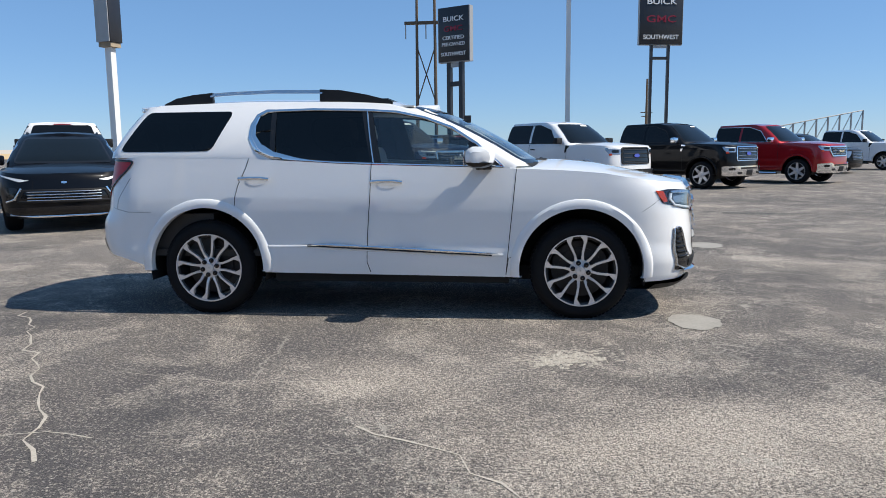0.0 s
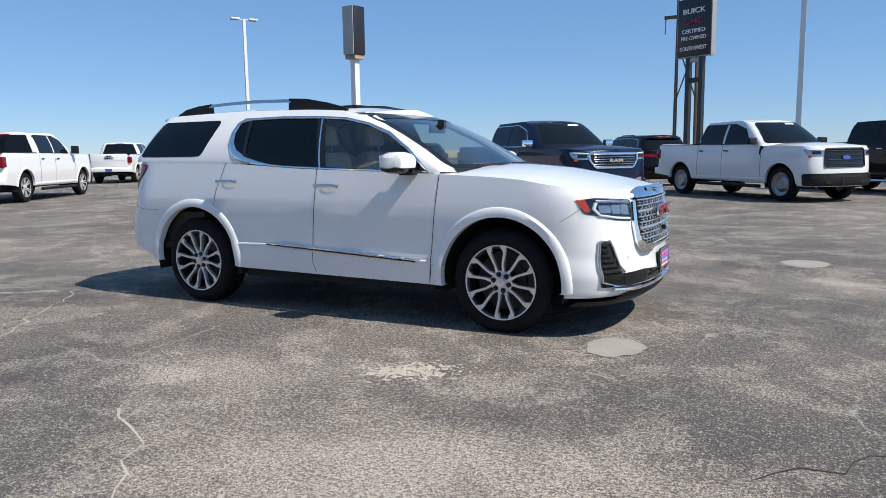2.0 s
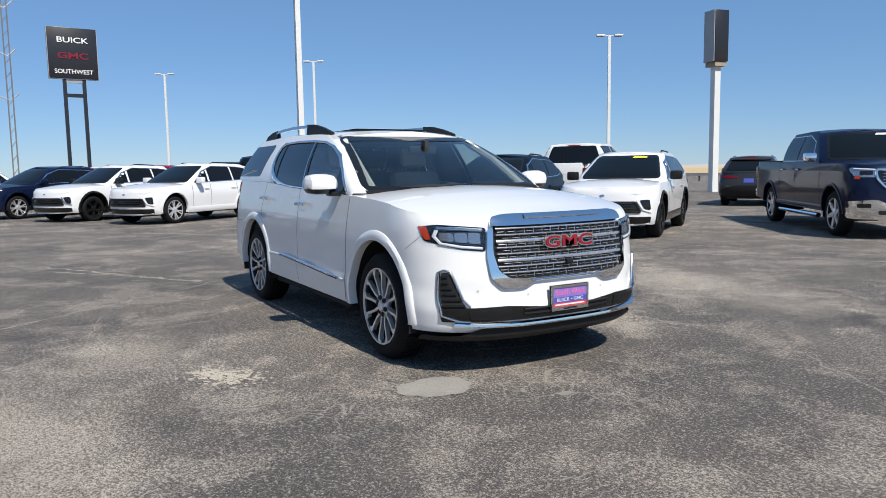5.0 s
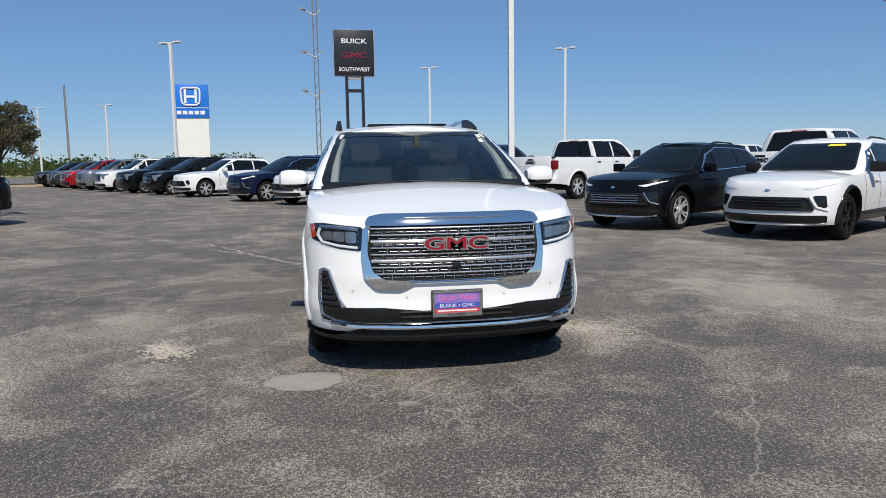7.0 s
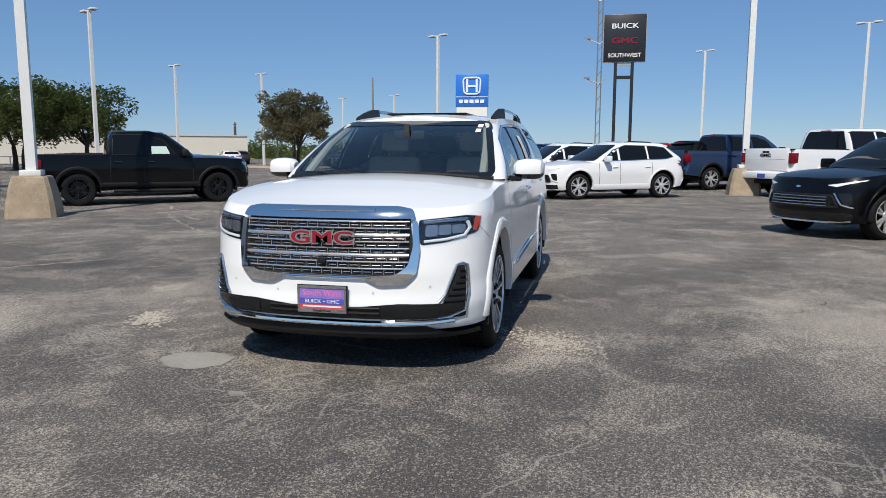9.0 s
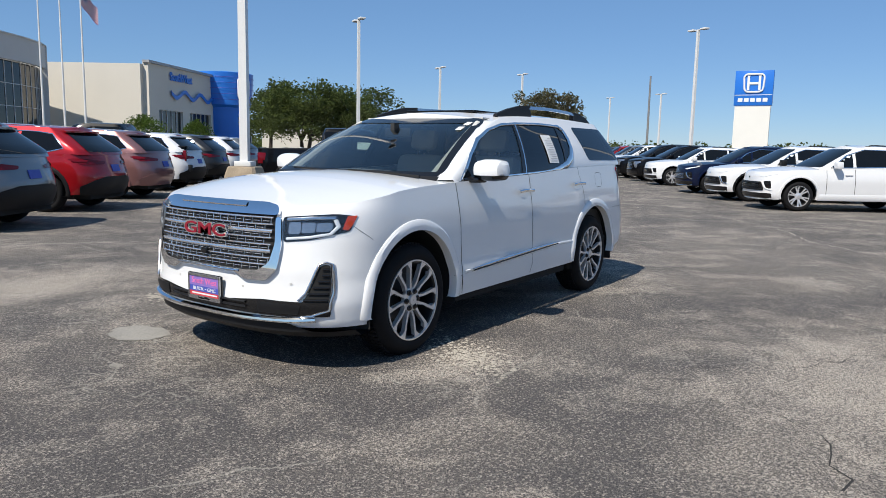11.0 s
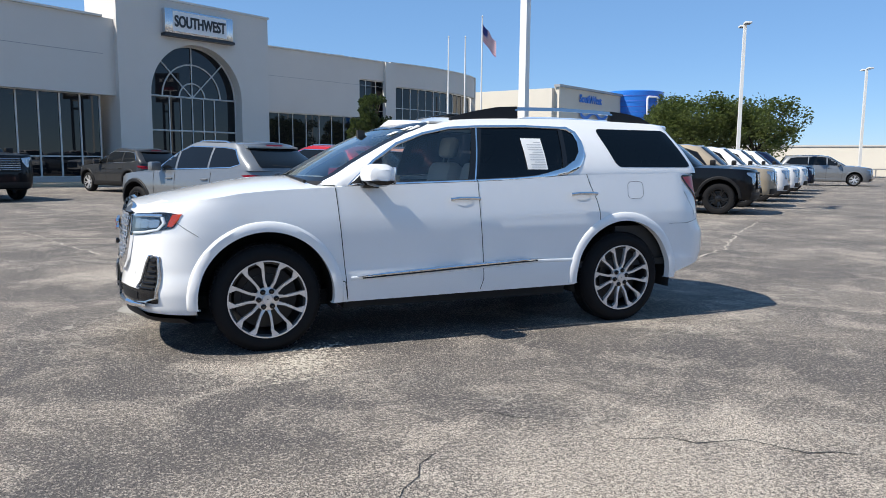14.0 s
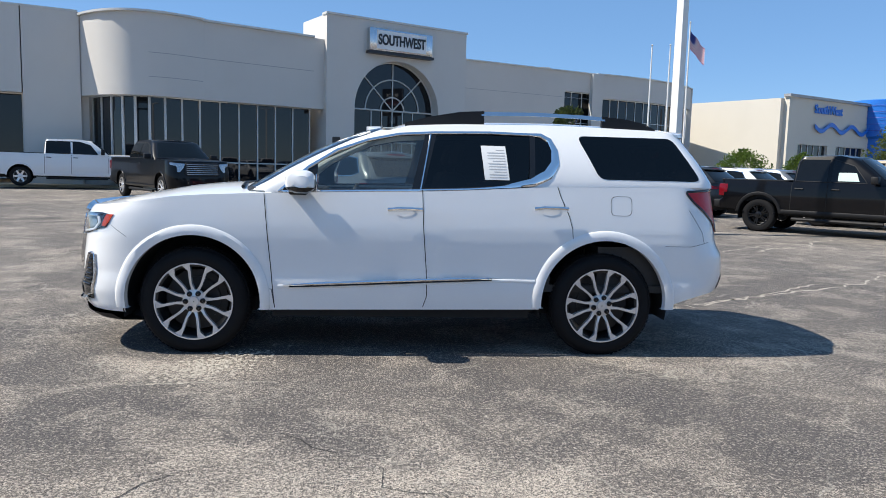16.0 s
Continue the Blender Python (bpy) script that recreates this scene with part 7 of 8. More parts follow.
    wall_run(T, [back(-16, -64), (34, -44)], 0, 7.6, 0.4, M_STUCCO)
    for pts, z in (([(9.2, -31.1), (4.2, -34.4)], zl), (bay[::-1], zl + 0.05), ([(24.0, -28.0), (17.2, -30.3), (15.0, -31.3)], zl + 0.2), (Rw, zr), (curve, zr)):
        wall_run(T, [(x + 0.03, y + 0.06) for x, y in pts], z, z + 0.10, 0.5, M_CAP, "coping")
    for pts in ([(9.2, -31.1), (4.2, -34.4)], bay[::-1], Rw, curve):
        wall_run(T, [(x, y + 0.02) for x, y in pts], 0.0, 0.35, 0.3, M_SIGNSIDE, "plinth")
    for pts, z in (([(9.2, -31.1), (4.2, -34.4)], 6.3), (bay[::-1], 6.3), (bay[::-1], 5.2), (Rw, 7.8)):
        wall_run(T, [(x - 0.185, y + 0.36) for x, y in pts], z, z + 0.03, 0.012, M_SIGNSIDE, "wall_joint")
    # vents on the parapet and small wall lights
    part("roof_unit", boxes((-14.2, -13.0, -59.4, -58.4, zr, zr + 0.45)), M_CAP, T)
    part("wall_light", boxes((4.3, 4.5, -34.3, -34.1, 5.6, 5.8)), M_FRAME, T)
    return T


def new_tower(T, mt, L, zt, sgn):
    """Entrance tower: a thick front with an arched opening, glazed behind, with a name board."""
    def face(x, z, y=0.0):
        return Vector((x, sgn * y, z))
    cx, r, spring = L * 0.488, 2.75, 4.55
    bm = bmesh.new()
    # front skin as strips round the arch
    N = 24
    arch = [(cx - r, 0.0)] + [(cx - r * math.cos(math.pi * k / N), spring + r * math.sin(math.pi * k / N)) for k in range(N + 1)] + [(cx + r, 0.0)]
    outer = []
    for x, z in arch:
        a = math.atan2(z - spring, x - cx) if z > spring else None
        if a is None:
            outer.append((0.0 if x < cx else L, z))
        else:
            dx, dz = math.cos(a), math.sin(a)
            k = min((cx / -dx) if dx < -1e-6 else 1e9, ((L - cx) / dx) if dx > 1e-6 else 1e9, ((zt - spring) / dz) if dz > 1e-6 else 1e9)
            outer.append((cx + dx * k, spring + dz * k))
    depth = 0.75
    iv = [bm.verts.new(face(x, z)) for x, z in arch]
    ov = [bm.verts.new(face(x, z)) for x, z in outer]
    bv = [bm.verts.new(face(x, z, -depth)) for x, z in arch]
    for k in range(len(arch) - 1):
        bm.faces.new((iv[k], iv[k + 1], ov[k + 1], ov[k]))
        bm.faces.new((iv[k], iv[k + 1], bv[k + 1], bv[k]))
    # corners above the fan
    for xx in (0.0, L):
        near = [v for v, (x, z) in zip(ov, outer)]
        c = bm.verts.new(face(xx, zt))
        for k in range(len(outer) - 1):
            (x0, z0), (x1, z1) = outer[k], outer[k + 1]
            on0, on1 = abs(x0 - xx) < 1e-4, abs(x1 - xx) < 1e-4
            if on0 != on1 and (abs(z0 - zt) < 1e-4 or abs(z1 - zt) < 1e-4):
                bm.faces.new((ov[k], ov[k + 1], c))
    w = part("tower_front", bm, M_STUCCO, T, "stucco tower front with an arched opening", smooth=False)
    w.matrix_local = mt
    sides = part("tower_sides", boxes((0.0, 0.4, -3.2 if sgn > 0 else 0.002, -0.002 if sgn > 0 else 3.2, 0, zt), (L - 0.4, L, -3.2 if sgn > 0 else 0.002, -0.002 if sgn > 0 else 3.2, 0, zt), (0.4, L - 0.4, -3.2 if sgn > 0 else 2.8, -2.8 if sgn > 0 else 3.2, 0, zt), (0.4, L - 0.4, -2.8 if sgn > 0 else 0.4, -0.4 if sgn > 0 else 2.8, zt - 0.4, zt - 0.2)), M_STUCCO, T)
    sides.matrix_local = mt
    y0 = -depth * sgn
    cp = part("coping", boxes((-0.06, L + 0.06, min(0.08 * sgn, -0.5 * sgn), max(0.08 * sgn, -0.5 * sgn), zt, zt + 0.11)), M_CAP, T)
    cp.matrix_local = mt
    # glazing in the arch
    bm = bmesh.new()
    fan = [bm.verts.new(face(x, z, -depth + 0.05)) for x, z in arch]
    bm.faces.new(fan)
    gl = part("arched_window", bm, M_BLDGLASS, T, "dark arched entrance glazing", smooth=False)
    gl.matrix_local = mt
    bars = bmesh.new()
    yb = (-depth + 0.09) * sgn
    P = lambda x, z: Vector((x, yb, z))
    for rr in (r - 0.04, r * 0.64, r * 0.28):
        tube([P(cx - rr * math.cos(math.pi * k / 24), spring + rr * math.sin(math.pi * k / 24)) for k in range(25)], 0.045, 5, bars)
    for deg in (45, 90, 135):
        a = radians(deg)
        tube([P(cx, spring), P(cx + r * math.cos(a), spring + r * math.sin(a))], 0.04, 5, bars)
    for z in (spring, 2.75, 0.06):
        tube([P(cx - r, z), P(cx + r, z)], 0.05, 5, bars)
    for k in range(9):
        x = cx - r + 2 * r * k / 8
        if k % 2 == 0 or 2 < k < 6:
            tube([P(x, 0), P(x, spring)], 0.04, 5, bars)
    fr = part("window_frame", bars, M_FRAME, gl, "pale arched window frame")
    # name board
    bz = 8.32
    bd = part("name_board", boxes((cx - 2.05, cx + 2.05, min(0.02 * sgn, 0.35 * sgn), max(0.02 * sgn, 0.35 * sgn), bz - 0.62, bz + 0.62, 0.06)), M_SATIN, T, "silver name board over the arch")
    bd.matrix_local = mt
    pf = part("board_face", boxes((cx - 1.6, cx + 1.6, min(0.352 * sgn, 0.37 * sgn), max(0.352 * sgn, 0.37 * sgn), bz - 0.5, bz + 0.5)), M_SIGNWHITE, bd, "white board face")
    sh = part("board_shelf", boxes((cx - 2.1, cx + 2.1, min(0.02 * sgn, 0.42 * sgn), max(0.02 * sgn, 0.42 * sgn), bz - 0.78, bz - 0.64)), M_SIGNDK, bd)
    text_mesh("SOUTHWEST", 0.78, 0.02, M_SIGNDK, bd, Matrix.Translation((cx, sgn * 0.39, bz - 0.02)) @ (UPRIGHT if sgn < 0 else pose(0, 0, 0, 0, 0, 180) @ UPRIGHT), "lettering", 0.66, "tall black letters", 0.02)
    return w


SHOWROOM = showroom()
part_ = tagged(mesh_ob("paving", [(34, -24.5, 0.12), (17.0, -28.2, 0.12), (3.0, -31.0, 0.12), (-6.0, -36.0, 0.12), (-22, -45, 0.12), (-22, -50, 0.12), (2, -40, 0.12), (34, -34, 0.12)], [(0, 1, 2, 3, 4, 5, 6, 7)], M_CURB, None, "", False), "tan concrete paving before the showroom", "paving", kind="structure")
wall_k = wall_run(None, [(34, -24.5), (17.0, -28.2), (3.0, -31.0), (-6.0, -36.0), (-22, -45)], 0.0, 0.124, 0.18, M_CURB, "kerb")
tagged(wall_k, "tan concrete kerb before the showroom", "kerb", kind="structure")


def second_showroom():
    T = thing("brand_building", "cream stucco dealership with a blue entrance drum", "building",
              Matrix.Translation((1.9, 5.5, 1.31)) @ Matrix.Scale(1.52, 4) @ Matrix.Translation((-1.9, -5.5, -1.31)))
    a, b, c = (-22.6, -45.6), (-25.6, -41.2), (-35.2, -46.4)
    z = 6.55
    wall_run(T, [(-20.0, -50.0), b], 0, z, 0.4, M_STUCCO2)
    # front with two window bands
    wall_run(T, [b, along(b, c, 1.0)], 3.6, z + 0.1, 0.4, M_STUCCO2)
    wall_run(T, [b, along(b, c, 0.12)], 0, 3.6, 0.4, M_STUCCO2)
    wall_run(T, [along(b, c, 0.45), along(b, c, 0.55)], 0, 3.6, 0.4, M_STUCCO2)
    wall_run(T, [along(b, c, 0.9), c], 0, 3.6, 0.4, M_STUCCO2)
    glazing(T, along(b, c, 0.12), along(b, c, 0.45), 1.0, 3.6, 5, 1, -0.2)
    glazing(T, along(b, c, 0.55), along(b, c, 0.9), 1.0, 3.6, 5, 1, -0.2)
    glazing(T, (-23.6, -44.2), (-25.0, -42.1), 2.4, 3.6, 4, 1, -0.06)
    wall_run(T, [(b[0] + 0.1, b[1] + 0.1), (c[0], c[1] + 0.15)], z + 0.1, z + 0.28, 0.5, M_SIGNSIDE, "coping")
    bm = bmesh.new()
    vs = [bm.verts.new((x, y, zz)) for zz in (5.9, 6.1) for x, y in (b, c, (-31, -60), (-18, -54))]
    bm.faces.new(vs[:4]); bm.faces.new(vs[4:])
    for k in range(4):
        bm.faces.new((vs[k], vs[(k + 1) % 4], vs[4 + (k + 1) % 4], vs[4 + k]))
    part("roof", bm, M_CAP, T, smooth=False)
    # blue wavy canopy
    bm = bmesh.new()
    rows = []
    for k in range(41):
        t = 0.35 + 0.65 * k / 40
        x, y = along(b, c, t)
        zz = 4.95 + 0.24 * math.sin(t * 26)
        rows.append([bm.verts.new(p) for p in ((x, y, zz), (x + 0.55, y + 0.95, zz), (x + 0.55, y + 0.95, zz - 0.28), (x, y, zz - 0.28))])
    for p, q in zip(rows, rows[1:]):
        for k in range(4):
            bm.faces.new((p[k], p[(k + 1) % 4], q[(k + 1) % 4], q[k]))
    bm.faces.new(rows[0]); bm.faces.new(rows[-1][::-1])
    part("wavy_canopy", bm, M_HONDABLUE, T, "blue wavy canopy")
    wall_run(T, [along(b, c, 0.12), along(b, c, 0.9)], 0.0, 1.0, 0.4, M_STUCCO2)
    # name over the canopy, as plain lettering
    d = math.degrees(math.atan2(c[1] - b[1], c[0] - b[0]))
    x, y = along(b, c, 0.42)
    text_mesh("SouthWest", 0.8, 0.03, M_HONDABLUE, T, pose(x - 0.24, y + 0.44, 6.0, 0, 0, d) @ UPRIGHT, "lettering", 0.95, "blue letters", 0.02)
    # drum
    bm = lathe([(2.0, 0.0), (2.0, 4.3), (2.3, 4.5), (2.45, 7.1), (2.35, 7.15), (0.01, 7.0)], 32, "z")
    dr = part("drum", bm, M_HONDABLUE, T, "bright blue entrance drum")
    dr.location = (-36.6, -46.6, 0)
    bm = bmesh.new()
    for k in range(5):
        lathe([(2.47 - 0.05 * (5.2 + k * 0.45 < 4.6), 4.9 + k * 0.45), (2.48, 4.92 + k * 0.45), (2.47, 4.94 + k * 0.45)], 32, "z", bm)
    o = part("drum_seam", bm, M_PRINTBLUE, dr)
    bm = bmesh.new()
    ring = [Vector((p[0], 2.52, p[1])) for p in rounded([(-0.5, 5.0), (0.5, 5.0), (0.55, 6.6), (-0.55, 6.6)], 0.25, 4)]
    tube(ring + [ring[0]], 0.09, 6, bm)
    o = part("emblem", bm, M_SIGNWHITE, dr, "white rounded emblem")
    o.matrix_local = pose(0, 0, 0, 0, 0, 0)
    glazing(T, (-37.9, -44.9), (-38.8, -46.3), 0.4, 3.6, 3, 1, -0.1)
    return T


second_showroom()


# ---------------------------------------------------------------- flag poles
for k, (x, y) in enumerate(((-16.1, -38.6), (-17.1, -38.2), (-18.1, -37.8))):
    T = thing("flagpole", "white flagpole with a striped flag" if k == 2 else "bare white flagpole before the showroom", "flagpole", pose(x, y, 0.1), "flagpoles")
    top = 10.3 if k == 2 else 9.0
    part("pole", tube([(0, 0, 0), (0, 0, top)], [0.075, 0.04], 8), M_POLE, T)
    part("finial", lathe([(0.001, top + 0.16), (0.07, top + 0.08), (0.001, top)], 10, "z"), M_CAP, T)
    if k == 2:
        def cloth(u, v):
            return Vector((-0.95 * u, 0.12 * math.sin(u * 7 + v) * u, top - 0.35 - v * 1.0 - u * 1.05 - 0.06 * math.sin(u * 9)))
        for s in range(13):
            bm = bmesh.new()
            rows = [[bm.verts.new(cloth(u / 10, (s + e) / 13)) for e in (0, 1)] for u in range(11)]
            for a, b in zip(rows, rows[1:]):
                bm.faces.new((a[0], a[1], b[1], b[0]))
            part("flag_stripe", bm, M_FLAGRED if s % 2 == 0 else M_SIGNWHITE, T)
        bm = bmesh.new()
        rows = [[bm.verts.new(cloth(u / 10, e * 7 / 13) + Vector((0, 0.012, 0))) for e in (0, 1)] for u in range(5)]
        for a, b in zip(rows, rows[1:]):
            bm.faces.new((a[0], a[1], b[1], b[0]))
        rows = [[bm.verts.new(cloth(u / 10, e * 7 / 13) - Vector((0, 0.012, 0))) for e in (0, 1)] for u in range(5)]
        for a, b in zip(rows, rows[1:]):
            bm.faces.new((a[0], a[1], b[1], b[0]))
        part("flag_canton", bm, M_FLAGBLUE, T, "dark blue flag corner")


# ---------------------------------------------------------------- trees and shrubs
def tree(x, y, height, spread, words, leaf=M_LEAF, trunks=1, density=1.0, seed=0, z=0.0, group="trees"):
    rng = random.Random(seed)
    T = thing("tree", words, "tree", pose(x, y, z), group)
    bm = bmesh.new()
    tips = []
    for k in range(trunks):
        ox, oy = (0, 0) if trunks == 1 else (rng.uniform(-0.4, 0.4), rng.uniform(-0.4, 0.4))
        fork = height * rng.uniform(0.22, 0.32)
        tube([(ox, oy, 0), (ox + rng.uniform(-.1, .1), oy, fork * 0.5), (ox * 1.3, oy * 1.3, fork)], [0.2, 0.16, 0.14], 8, bm)
        for b in range(9):
            a = 2 * math.pi * b / 9 + rng.uniform(-0.3, 0.3)
            r = spread * rng.uniform(0.35, 0.85)
            tip = Vector((ox + r * math.cos(a), oy + r * math.sin(a), height * rng.uniform(0.5, 0.95)))
            mid = Vector((ox * 1.3, oy * 1.3, fork)).lerp(tip, 0.5) + Vector((0, 0, height * 0.08))
            tube([(ox * 1.3, oy * 1.3, fork), mid, tip], [0.09, 0.05, 0.015], 5, bm)
            tips += [tip, mid]
    part("trunk", bm, M_BARK, T, "dark forked trunk and limbs")
    vs, fs = [], []
    clumps = []
    for c in range(int(38 * density)):
        a, e = rng.uniform(0, 2 * math.pi), rng.uniform(-0.25, 1.0)
        rr = spread * (0.55 + 0.45 * rng.random()) * math.cos(max(0, e) * 1.15)
        clumps.append((Vector((rr * math.cos(a), rr * math.sin(a), height * (0.50 + 0.42 * math.sin(e * 1.3)))), spread * rng.uniform(0.16, 0.30)))
        if c % 2:
            clumps.append((clumps[-1][0].lerp(Vector((0, 0, height * 0.55)), 0.55), spread * 0.36))
    clumps += [(t, spread * 0.2) for t in tips]
    for c, r in clumps:
        for k in range(int(150 * density)):
            d = Vector((rng.gauss(0, 1), rng.gauss(0, 1), rng.gauss(0, 0.75)))
            d *= r * (rng.random() ** 0.4) / max(0.3, d.length)
            p = c + d
            if p.z < height * 0.20:
                continue
            s = rng.uniform(0.07, 0.16) * (height / 6) ** 0.5
            n1 = Vector((rng.gauss(0, 1), rng.gauss(0, 1), rng.gauss(0, 1))).normalized()
            n2 = n1.orthogonal().normalized()
            i = len(vs)
            vs += [p + n1 * s, p + n2 * s * 0.6, p - n1 * s, p - n2 * s * 0.6]
            fs.append((i, i + 1, i + 2, i + 3))
    mesh_ob("crown", vs, fs, leaf, T, "", False)
    return T


tree(-51.5, -24.6, 6.4, 3.0, "thinning live oak with two trunks on a kerbed island", M_LEAF2, 2, 1.0, 3)
tree(-36.2, -38.6, 6.3, 4.0, "broad live oak with dense dark crown", M_LEAF, 2, 1.2, 4)
tree(-39.8, -35.8, 6.0, 3.7, "broad live oak with dense dark crown", M_LEAF, 1, 1.2, 5)
tree(-38.5, -44.8, 6.3, 2.2, "live oak beside the blue drum", M_LEAF, 1, 0.8, 6)
tree(-11.2, -40.0, 5.7, 1.6, "small leafy tree against the showroom glass", M_LEAFSHADE, 1, 0.6, 8)


def shrub(x, y, r, hgt, seed):
    rng = random.Random(seed)
    T = thing("shrub", "round clipped green shrub before the cream building", "shrub", pose(x, y, 0), "shrubs")
    part("stem", tube([(0, 0, 0), (0, 0, hgt * 0.6)], [0.06, 0.03], 6), M_BARK, T)
    vs, fs = [], []
    for k in range(3200):
        a, e = rng.uniform(0, 2 * math.pi), rng.uniform(-0.1, 1.57)
        q = rng.uniform(0.8, 1.04) * (1 + 0.06 * math.sin(5 * a + seed))
        p = Vector((r * q * math.cos(e) * math.cos(a), r * q * math.cos(e) * math.sin(a), 0.25 + (hgt - 0.25) * q * max(0, math.sin(e))))
        s = rng.uniform(0.05, 0.11)
        n1 = Vector((rng.gauss(0, 1), rng.gauss(0, 1), rng.gauss(0, 1))).normalized()
        n2 = n1.orthogonal()
        i = len(vs)
        vs += [p + n1 * s, p + n2 * s * 0.6, p - n1 * s, p - n2 * s * 0.6]
        fs.append((i, i + 1, i + 2, i + 3))
    mesh_ob("foliage", vs, fs, M_HEDGE, T, "", False)


shrub(-22.9, -39.6, 2.1, 2.9, 1)
shrub(-26.4, -38.7, 1.5, 2.7, 2)


def far_woods():
    rng = random.Random(11)
    vs, fs = [], []
    for c in range(240):
        a = radians(rng.uniform(186, 232))
        d = rng.uniform(120, 165)
        cx, cy, hh, ww = d * math.cos(a), d * math.sin(a), rng.uniform(2.0, 3.8), rng.uniform(2.5, 5.0)
        for k in range(130):
            q, w = rng.random() ** 0.5, rng.uniform(0, 2 * math.pi)
            p = Vector((cx + ww * q * math.cos(w), cy + ww * q * math.sin(w), hh * rng.random() ** 0.7 * (1 - q * q) ** 0.5))
            s = rng.uniform(0.15, 0.34)
            n1 = Vector((rng.gauss(0, 1), rng.gauss(0, 1), rng.gauss(0, 1))).normalized()
            n2 = n1.orthogonal()
            i = len(vs)
            vs += [p + n1 * s, p + n2 * s * 0.7, p - n1 * s, p - n2 * s * 0.7]
            fs.append((i, i + 1, i + 2, i + 3))
    o = mesh_ob("far_trees", vs, fs, M_LEAF, None, "", False)
    tagged(o, "low dark line of far trees on the plain", "trees", kind="stuff")


far_woods()

# far walls, verges, fields
T = thing("storage_wall", "long plain cream storage building behind the lot", "building", pose(-64.8, -36.3, 0, 0, 0, -56))
part("wall", boxes((0, 27, -4.0, 0.0, 0.0, 2.9)), M_STUCCO2, T)
part("roof", boxes((-0.1, 27.1, -4.1, 0.1, 2.904, 3.05)), M_CAP, T)
part("rail", boxes((0, 27, 0.5, 0.6, 0.75, 0.85)), M_GALV, T)
for k in range(8):
    part("rail_post", boxes((1 + k * 3, 1.1 + k * 3, 0.5, 0.6, 0, 0.75)), M_GALV, T)
T = thing("road_barrier", "steel guard rail along the edge of the lot", "barrier", pose(-50, 42, 0, 0, 0, 35))
part("rail", boxes((-30, 40, -0.05, 0.05, 0.5, 0.75)), M_GALV, T)
for k in range(18):
    part("post", boxes((-29.9 + k * 4, -29.75 + k * 4, 0.052, 0.2, 0, 0.7)), M_WOOD, T)
isl = wall_run(None, [(-54.5, -23.0), (-51, -20.8), (-47.5, -24.5), (-49.5, -28.5), (-54, -27.0), (-54.5, -23.0)], 0.0, 0.14, 0.25, M_CURB, "kerb")
tagged(isl, "tan concrete kerb round the tree island", "kerb", kind="structure")
me_i = mesh_ob("island_soil", [(-54.2, -23.2, 0.1), (-51, -21.2, 0.1), (-48, -24.5, 0.1), (-49.8, -28, 0.1), (-53.7, -26.8, 0.1)], [(0, 1, 2, 3, 4)], M_GRASS, None, "", False)
tagged(me_i, "grassy soil of the tree island", "soil", kind="structure")


def ring_sector(name, a0, a1, r0, r1, z0, z1, material, words, wob=0.0):
    vs, fs, n = [], [], 48
    for k in range(n + 1):
        a = radians(a0 + (a1 - a0) * k / n)
        for r, z in ((r0, z0), (r0 + (r1 - r0) * 0.4, z0 + (z1 - z0) * 0.6), (r1, z1 + wob * math.sin(k * 0.7))):
            vs.append((r * math.cos(a), r * math.sin(a), z))
    for k in range(n):
        for j in range(2):
            i = k * 3 + j
            fs.append((i, i + 1, i + 4, i + 3))
    return tagged(mesh_ob(name, vs, fs, material, None, "", False), words, "field", kind="structure")


ring_sector("verge", 0, 360, 110, 135, -0.02, 0.05, M_GRASS, "dull green grass verge round the lot")
ring_sector("field", 0, 360, 128, 900, 0.06, 0.5, M_FIELD, "dry tan field reaching to the horizon")
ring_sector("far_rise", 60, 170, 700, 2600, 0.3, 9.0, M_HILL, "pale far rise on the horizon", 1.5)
ring_sector("plain", 0, 360, 850, 4500, 0.2, -3.0, M_FIELD, "far plain to the horizon")

# orange mesh cone sleeve and far clutter on the lot's edge
T = thing("scaffold_frame", "long grey steel scaffold frame behind the pickups", "scaffold", pose(17.3, 45.0, 0, 0, 0, 10))
for k in range(9):
    part("upright", boxes((k * 0.8 - 0.04, k * 0.8 + 0.04, -0.04, 0.04, 0, 2.4 + k * 0.14)), M_GALV, T)
    if k < 8:
        part("brace", tube([(k * 0.8, 0, 1.6), (k * 0.8 + 0.8, 0, 2.5 + k * 0.14)], 0.025, 5), M_GALV, T)
part("top_bar", tube([(0, 0, 2.4), (6.4, 0, 3.52)], 0.04, 5), M_GALV, T)
part("mid_bar", tube([(0, 0, 1.5), (6.4, 0, 1.6)], 0.04, 5), M_GALV, T)


# ---------------------------------------------------------------- marks on the asphalt
def ground_patch(name, cx, cy, rx, ry, material, words, seed, z=0.004):
    rng = random.Random(seed)
    n = 40
    ph = [rng.uniform(0, 6.28) for _ in range(4)]
    vs = [(cx, cy, z + 0.002)]
    for k in range(n):
        a = 2 * math.pi * k / n
        q = 1 + 0.05 * math.sin(3 * a + ph[0]) + 0.04 * math.sin(7 * a + ph[1]) + 0.03 * math.sin(13 * a + ph[2])
        vs.append((cx + rx * q * math.cos(a), cy + ry * q * math.sin(a), z))
    fs = [(0, k + 1, (k + 1) % n + 1) for k in range(n)]
    o = mesh_ob(name, vs, fs, material, GROUND, words, False)
    return o


ground_patch("repair_patch", 2.245, -0.93, 0.185, 0.235, M_CONC2, "round pale concrete repair", 1)
ground_patch("repair_patch", 3.3, 3.3, 0.24, 0.28, M_CONC2, "round pale concrete repair", 2)


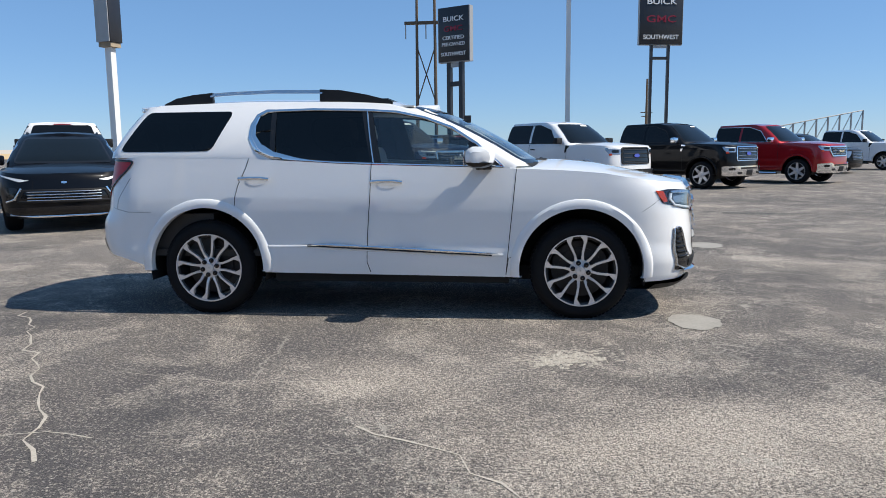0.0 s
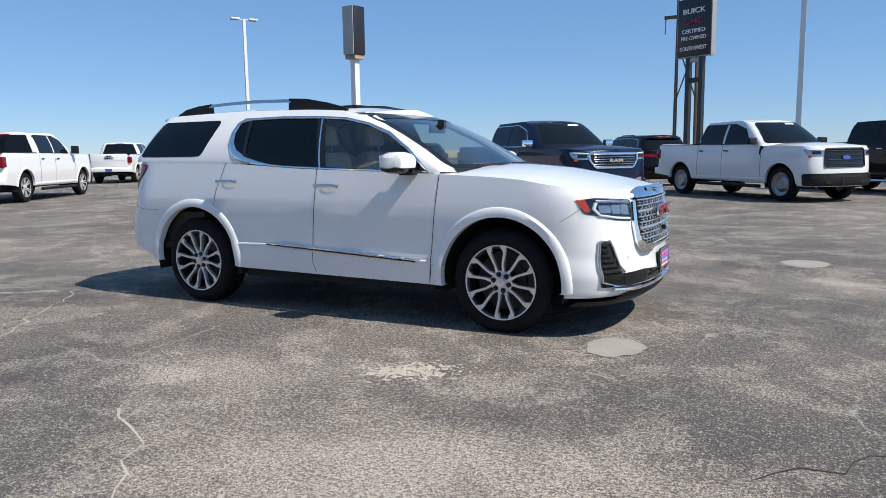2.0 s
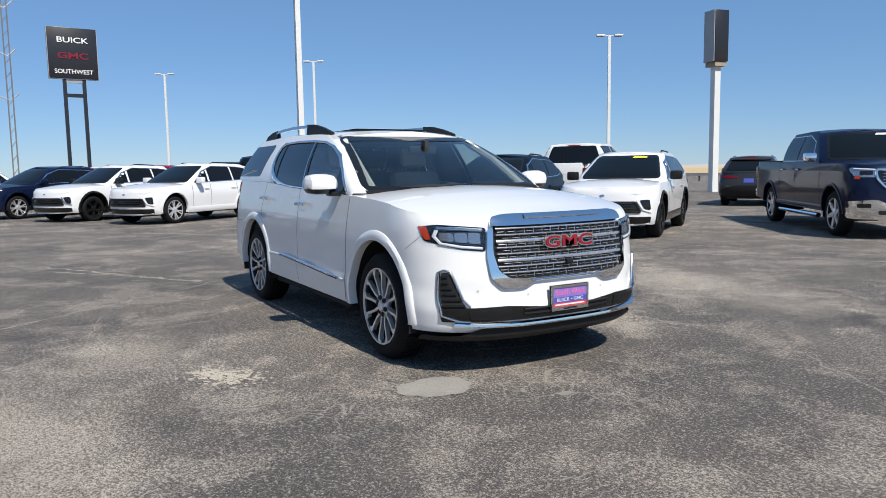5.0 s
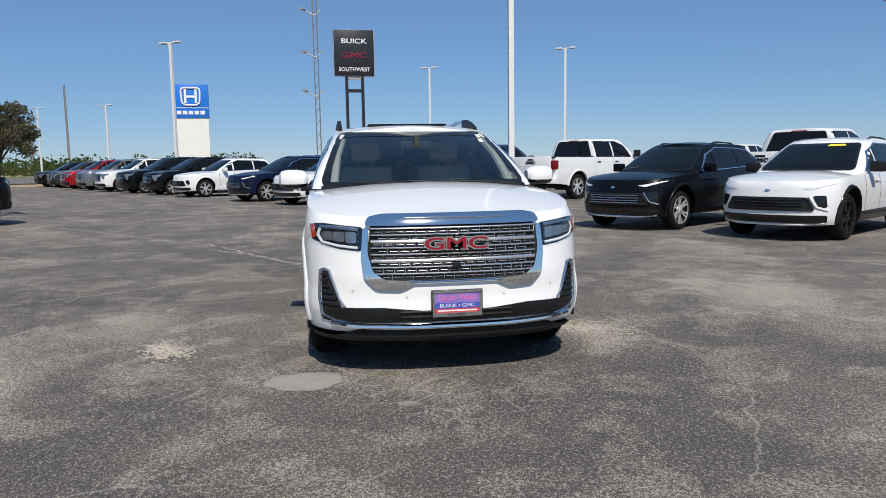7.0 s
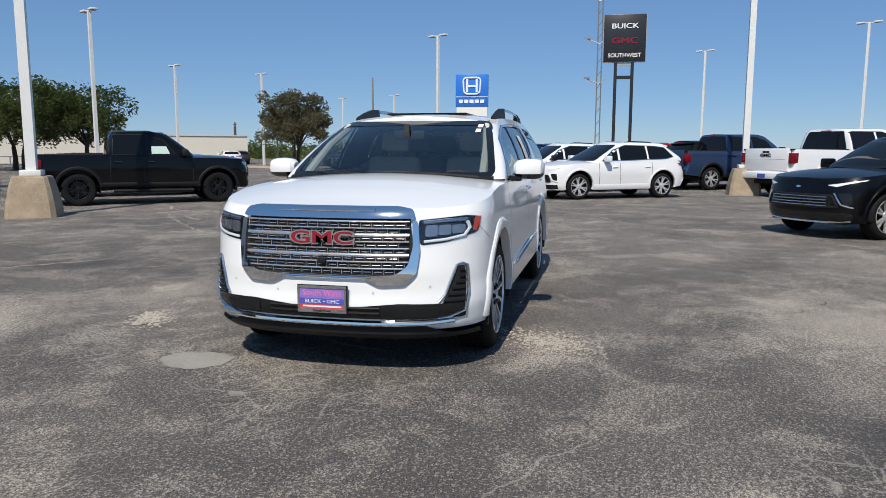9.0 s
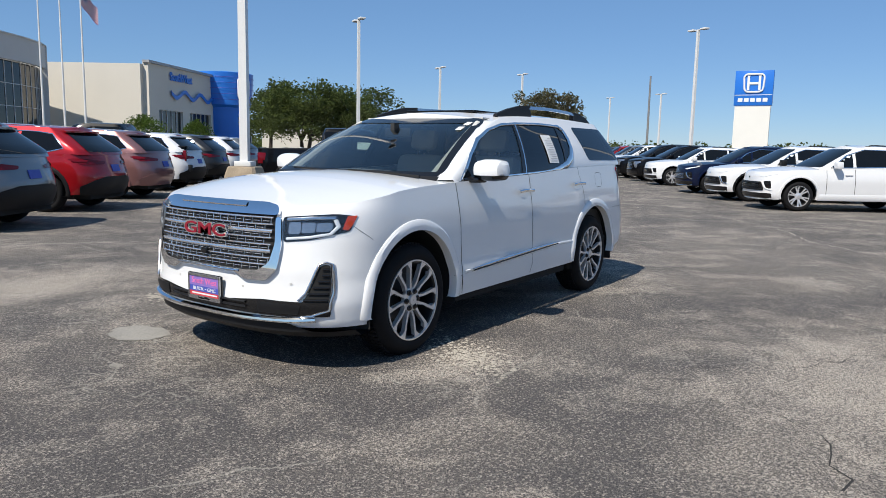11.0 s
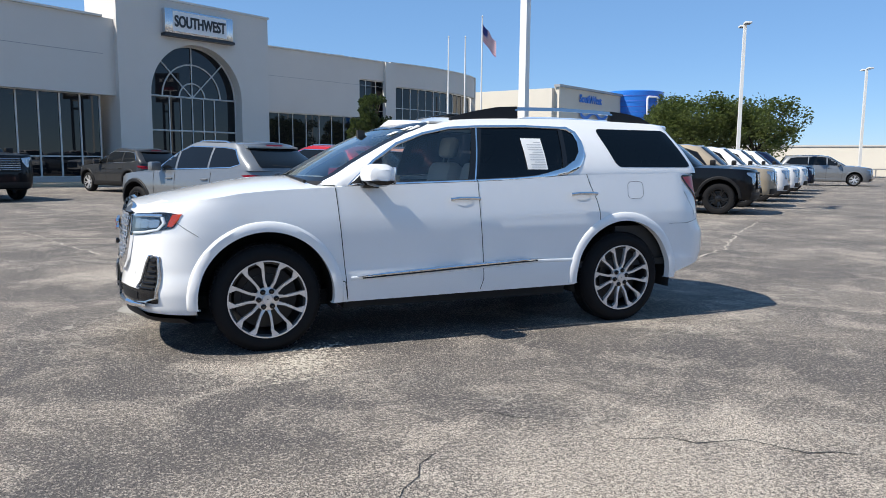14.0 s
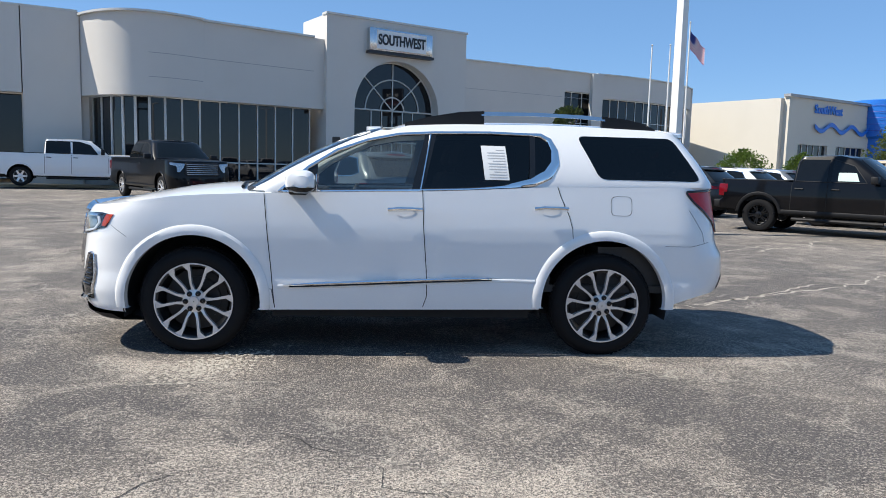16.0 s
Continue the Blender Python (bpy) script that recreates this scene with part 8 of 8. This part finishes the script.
def crack(points, width, seed, material):
    """A pale filled crack that wanders along a line."""
    rng = random.Random(seed)
    pts = [Vector(points[0])]
    for a, b in zip(points, points[1:]):
        a, b = Vector(a), Vector(b)
        n = max(2, int((b - a).length / 0.12))
        side = Vector((-(b - a).y, (b - a).x)).normalized()
        for k in range(1, n + 1):
            pts.append(a.lerp(b, k / n) + side * rng.gauss(0, 0.03))
    bm = bmesh.new()
    rows = []
    for i, p in enumerate(pts):
        d = (pts[min(i + 1, len(pts) - 1)] - pts[max(i - 1, 0)]).normalized()
        s = Vector((-d.y, d.x)) * width * rng.uniform(0.25, 1.0) / 2
        rows.append([bm.verts.new((p.x + s.x, p.y + s.y, 0.003)), bm.verts.new((p.x - s.x, p.y - s.y, 0.003))])
    for a, b in zip(rows, rows[1:]):
        bm.faces.new((a[0], a[1], b[1], b[0]))
    part("crack", bm, material, GROUND, "pale wandering crack in the asphalt", smooth=False)


def stone_scatter(cx, cy, rx, ry, ang, n, seed):
    """Loose pale aggregate lying in a worn spot."""
    rng = random.Random(seed)
    vs, fs = [], []
    ca, sa = math.cos(ang), math.sin(ang)
    for k in range(n):
        u, v = rng.gauss(0, rx * 0.5), rng.gauss(0, ry * 0.5)
        x, y, s = cx + u * ca - v * sa, cy + u * sa + v * ca, rng.uniform(0.006, 0.022)
        a = rng.uniform(0, 3.14)
        i = len(vs)
        for q in range(5):
            t = a + q * 2 * math.pi / 5
            vs.append((x + s * rng.uniform(0.6, 1.2) * math.cos(t), y + s * rng.uniform(0.5, 1.0) * math.sin(t), 0.002))
        vs.append((x, y, 0.004 + s * 0.2))
        fs += [(i + q, i + (q + 1) % 5, i + 5) for q in range(5)]
    o = mesh_ob("loose_stones", vs, fs, M_STONES, GROUND, "pale loose stones in a worn spot", False)
    tagged(o, kind="stuff")


stone_scatter(1.29, -1.93, 0.28, 0.16, 0.5, 420, 21)
stone_scatter(1.22, 1.2, 0.42, 0.22, 0.9, 420, 22)
M_CRACK = mat("pale_crack_filler", (0.43, 0.385, 0.32), 0.95, 0, 0.3, 3, 60, 0.2)
M_CRACKDK = mat("dark_crack", (0.035, 0.034, 0.033), 0.95, 0, 0.3, 3, 60, 0.2)
CRACKS = [([(-2.95, -0.95), (-2.5, -1.55), (-2.19, -2.0), (-1.6, -2.7), (-1.29, -3.12), (-1.0, -3.6)], 0.028), ([(0.25, -3.1), (0.6, -3.33), (0.95, -3.6), (1.2, -3.95)], 0.024),
          ([(-1.3, -2.4), (-0.6, -2.55), (0.1, -2.45)], 0.012), ([(-2.2, -3.0), (-1.5, -3.35), (-0.9, -3.3)], 0.016),
          ([(-10.4, -6.5), (-8.0, -4.6), (-5.9, -2.7), (-4.4, -1.9), (-3.0, -1.15)], 0.06), ([(-9.5, -8.9), (-8.6, -8.3), (-7.9, -7.1), (-7.0, -6.9), (-6.4, -6.2)], 0.09),
          ([(-7.3, -7.5), (-5.6, -6.1), (-4.5, -5.0), (-4.2, -4.0)], 0.06), ([(-5.2, -2.6), (-4.4, -2.0), (-3.1, -1.1)], 0.05),
          ([(-12, -1.0), (-9.4, 1.2), (-7.5, 2.0), (-6.0, 3.6)], 0.05), ([(6.0, 9.0), (3.8, 7.4), (1.0, 7.0), (-2.0, 5.4)], 0.05),
          ([(2.8, -4.9), (4.2, -8.5), (5.5, -9.5)], 0.05), ([(-1.5, -4.4), (0.8, -6.3), (3.4, -7.2), (6.0, -7.6)], 0.06)]
for k, (pts, w) in enumerate(CRACKS):
    crack(pts, w * 0.75, 40 + k, M_CRACK)
for k, pts in enumerate(([(-0.8, 3.6), (0.1, 3.0), (0.6, 2.4)], [(1.0, 2.9), (1.3, 3.3), (1.9, 3.5)], [(3.2, -2.6), (4.4, -1.4), (4.9, 0.3)])):
    crack(pts, 0.012, 80 + k, M_CRACKDK)
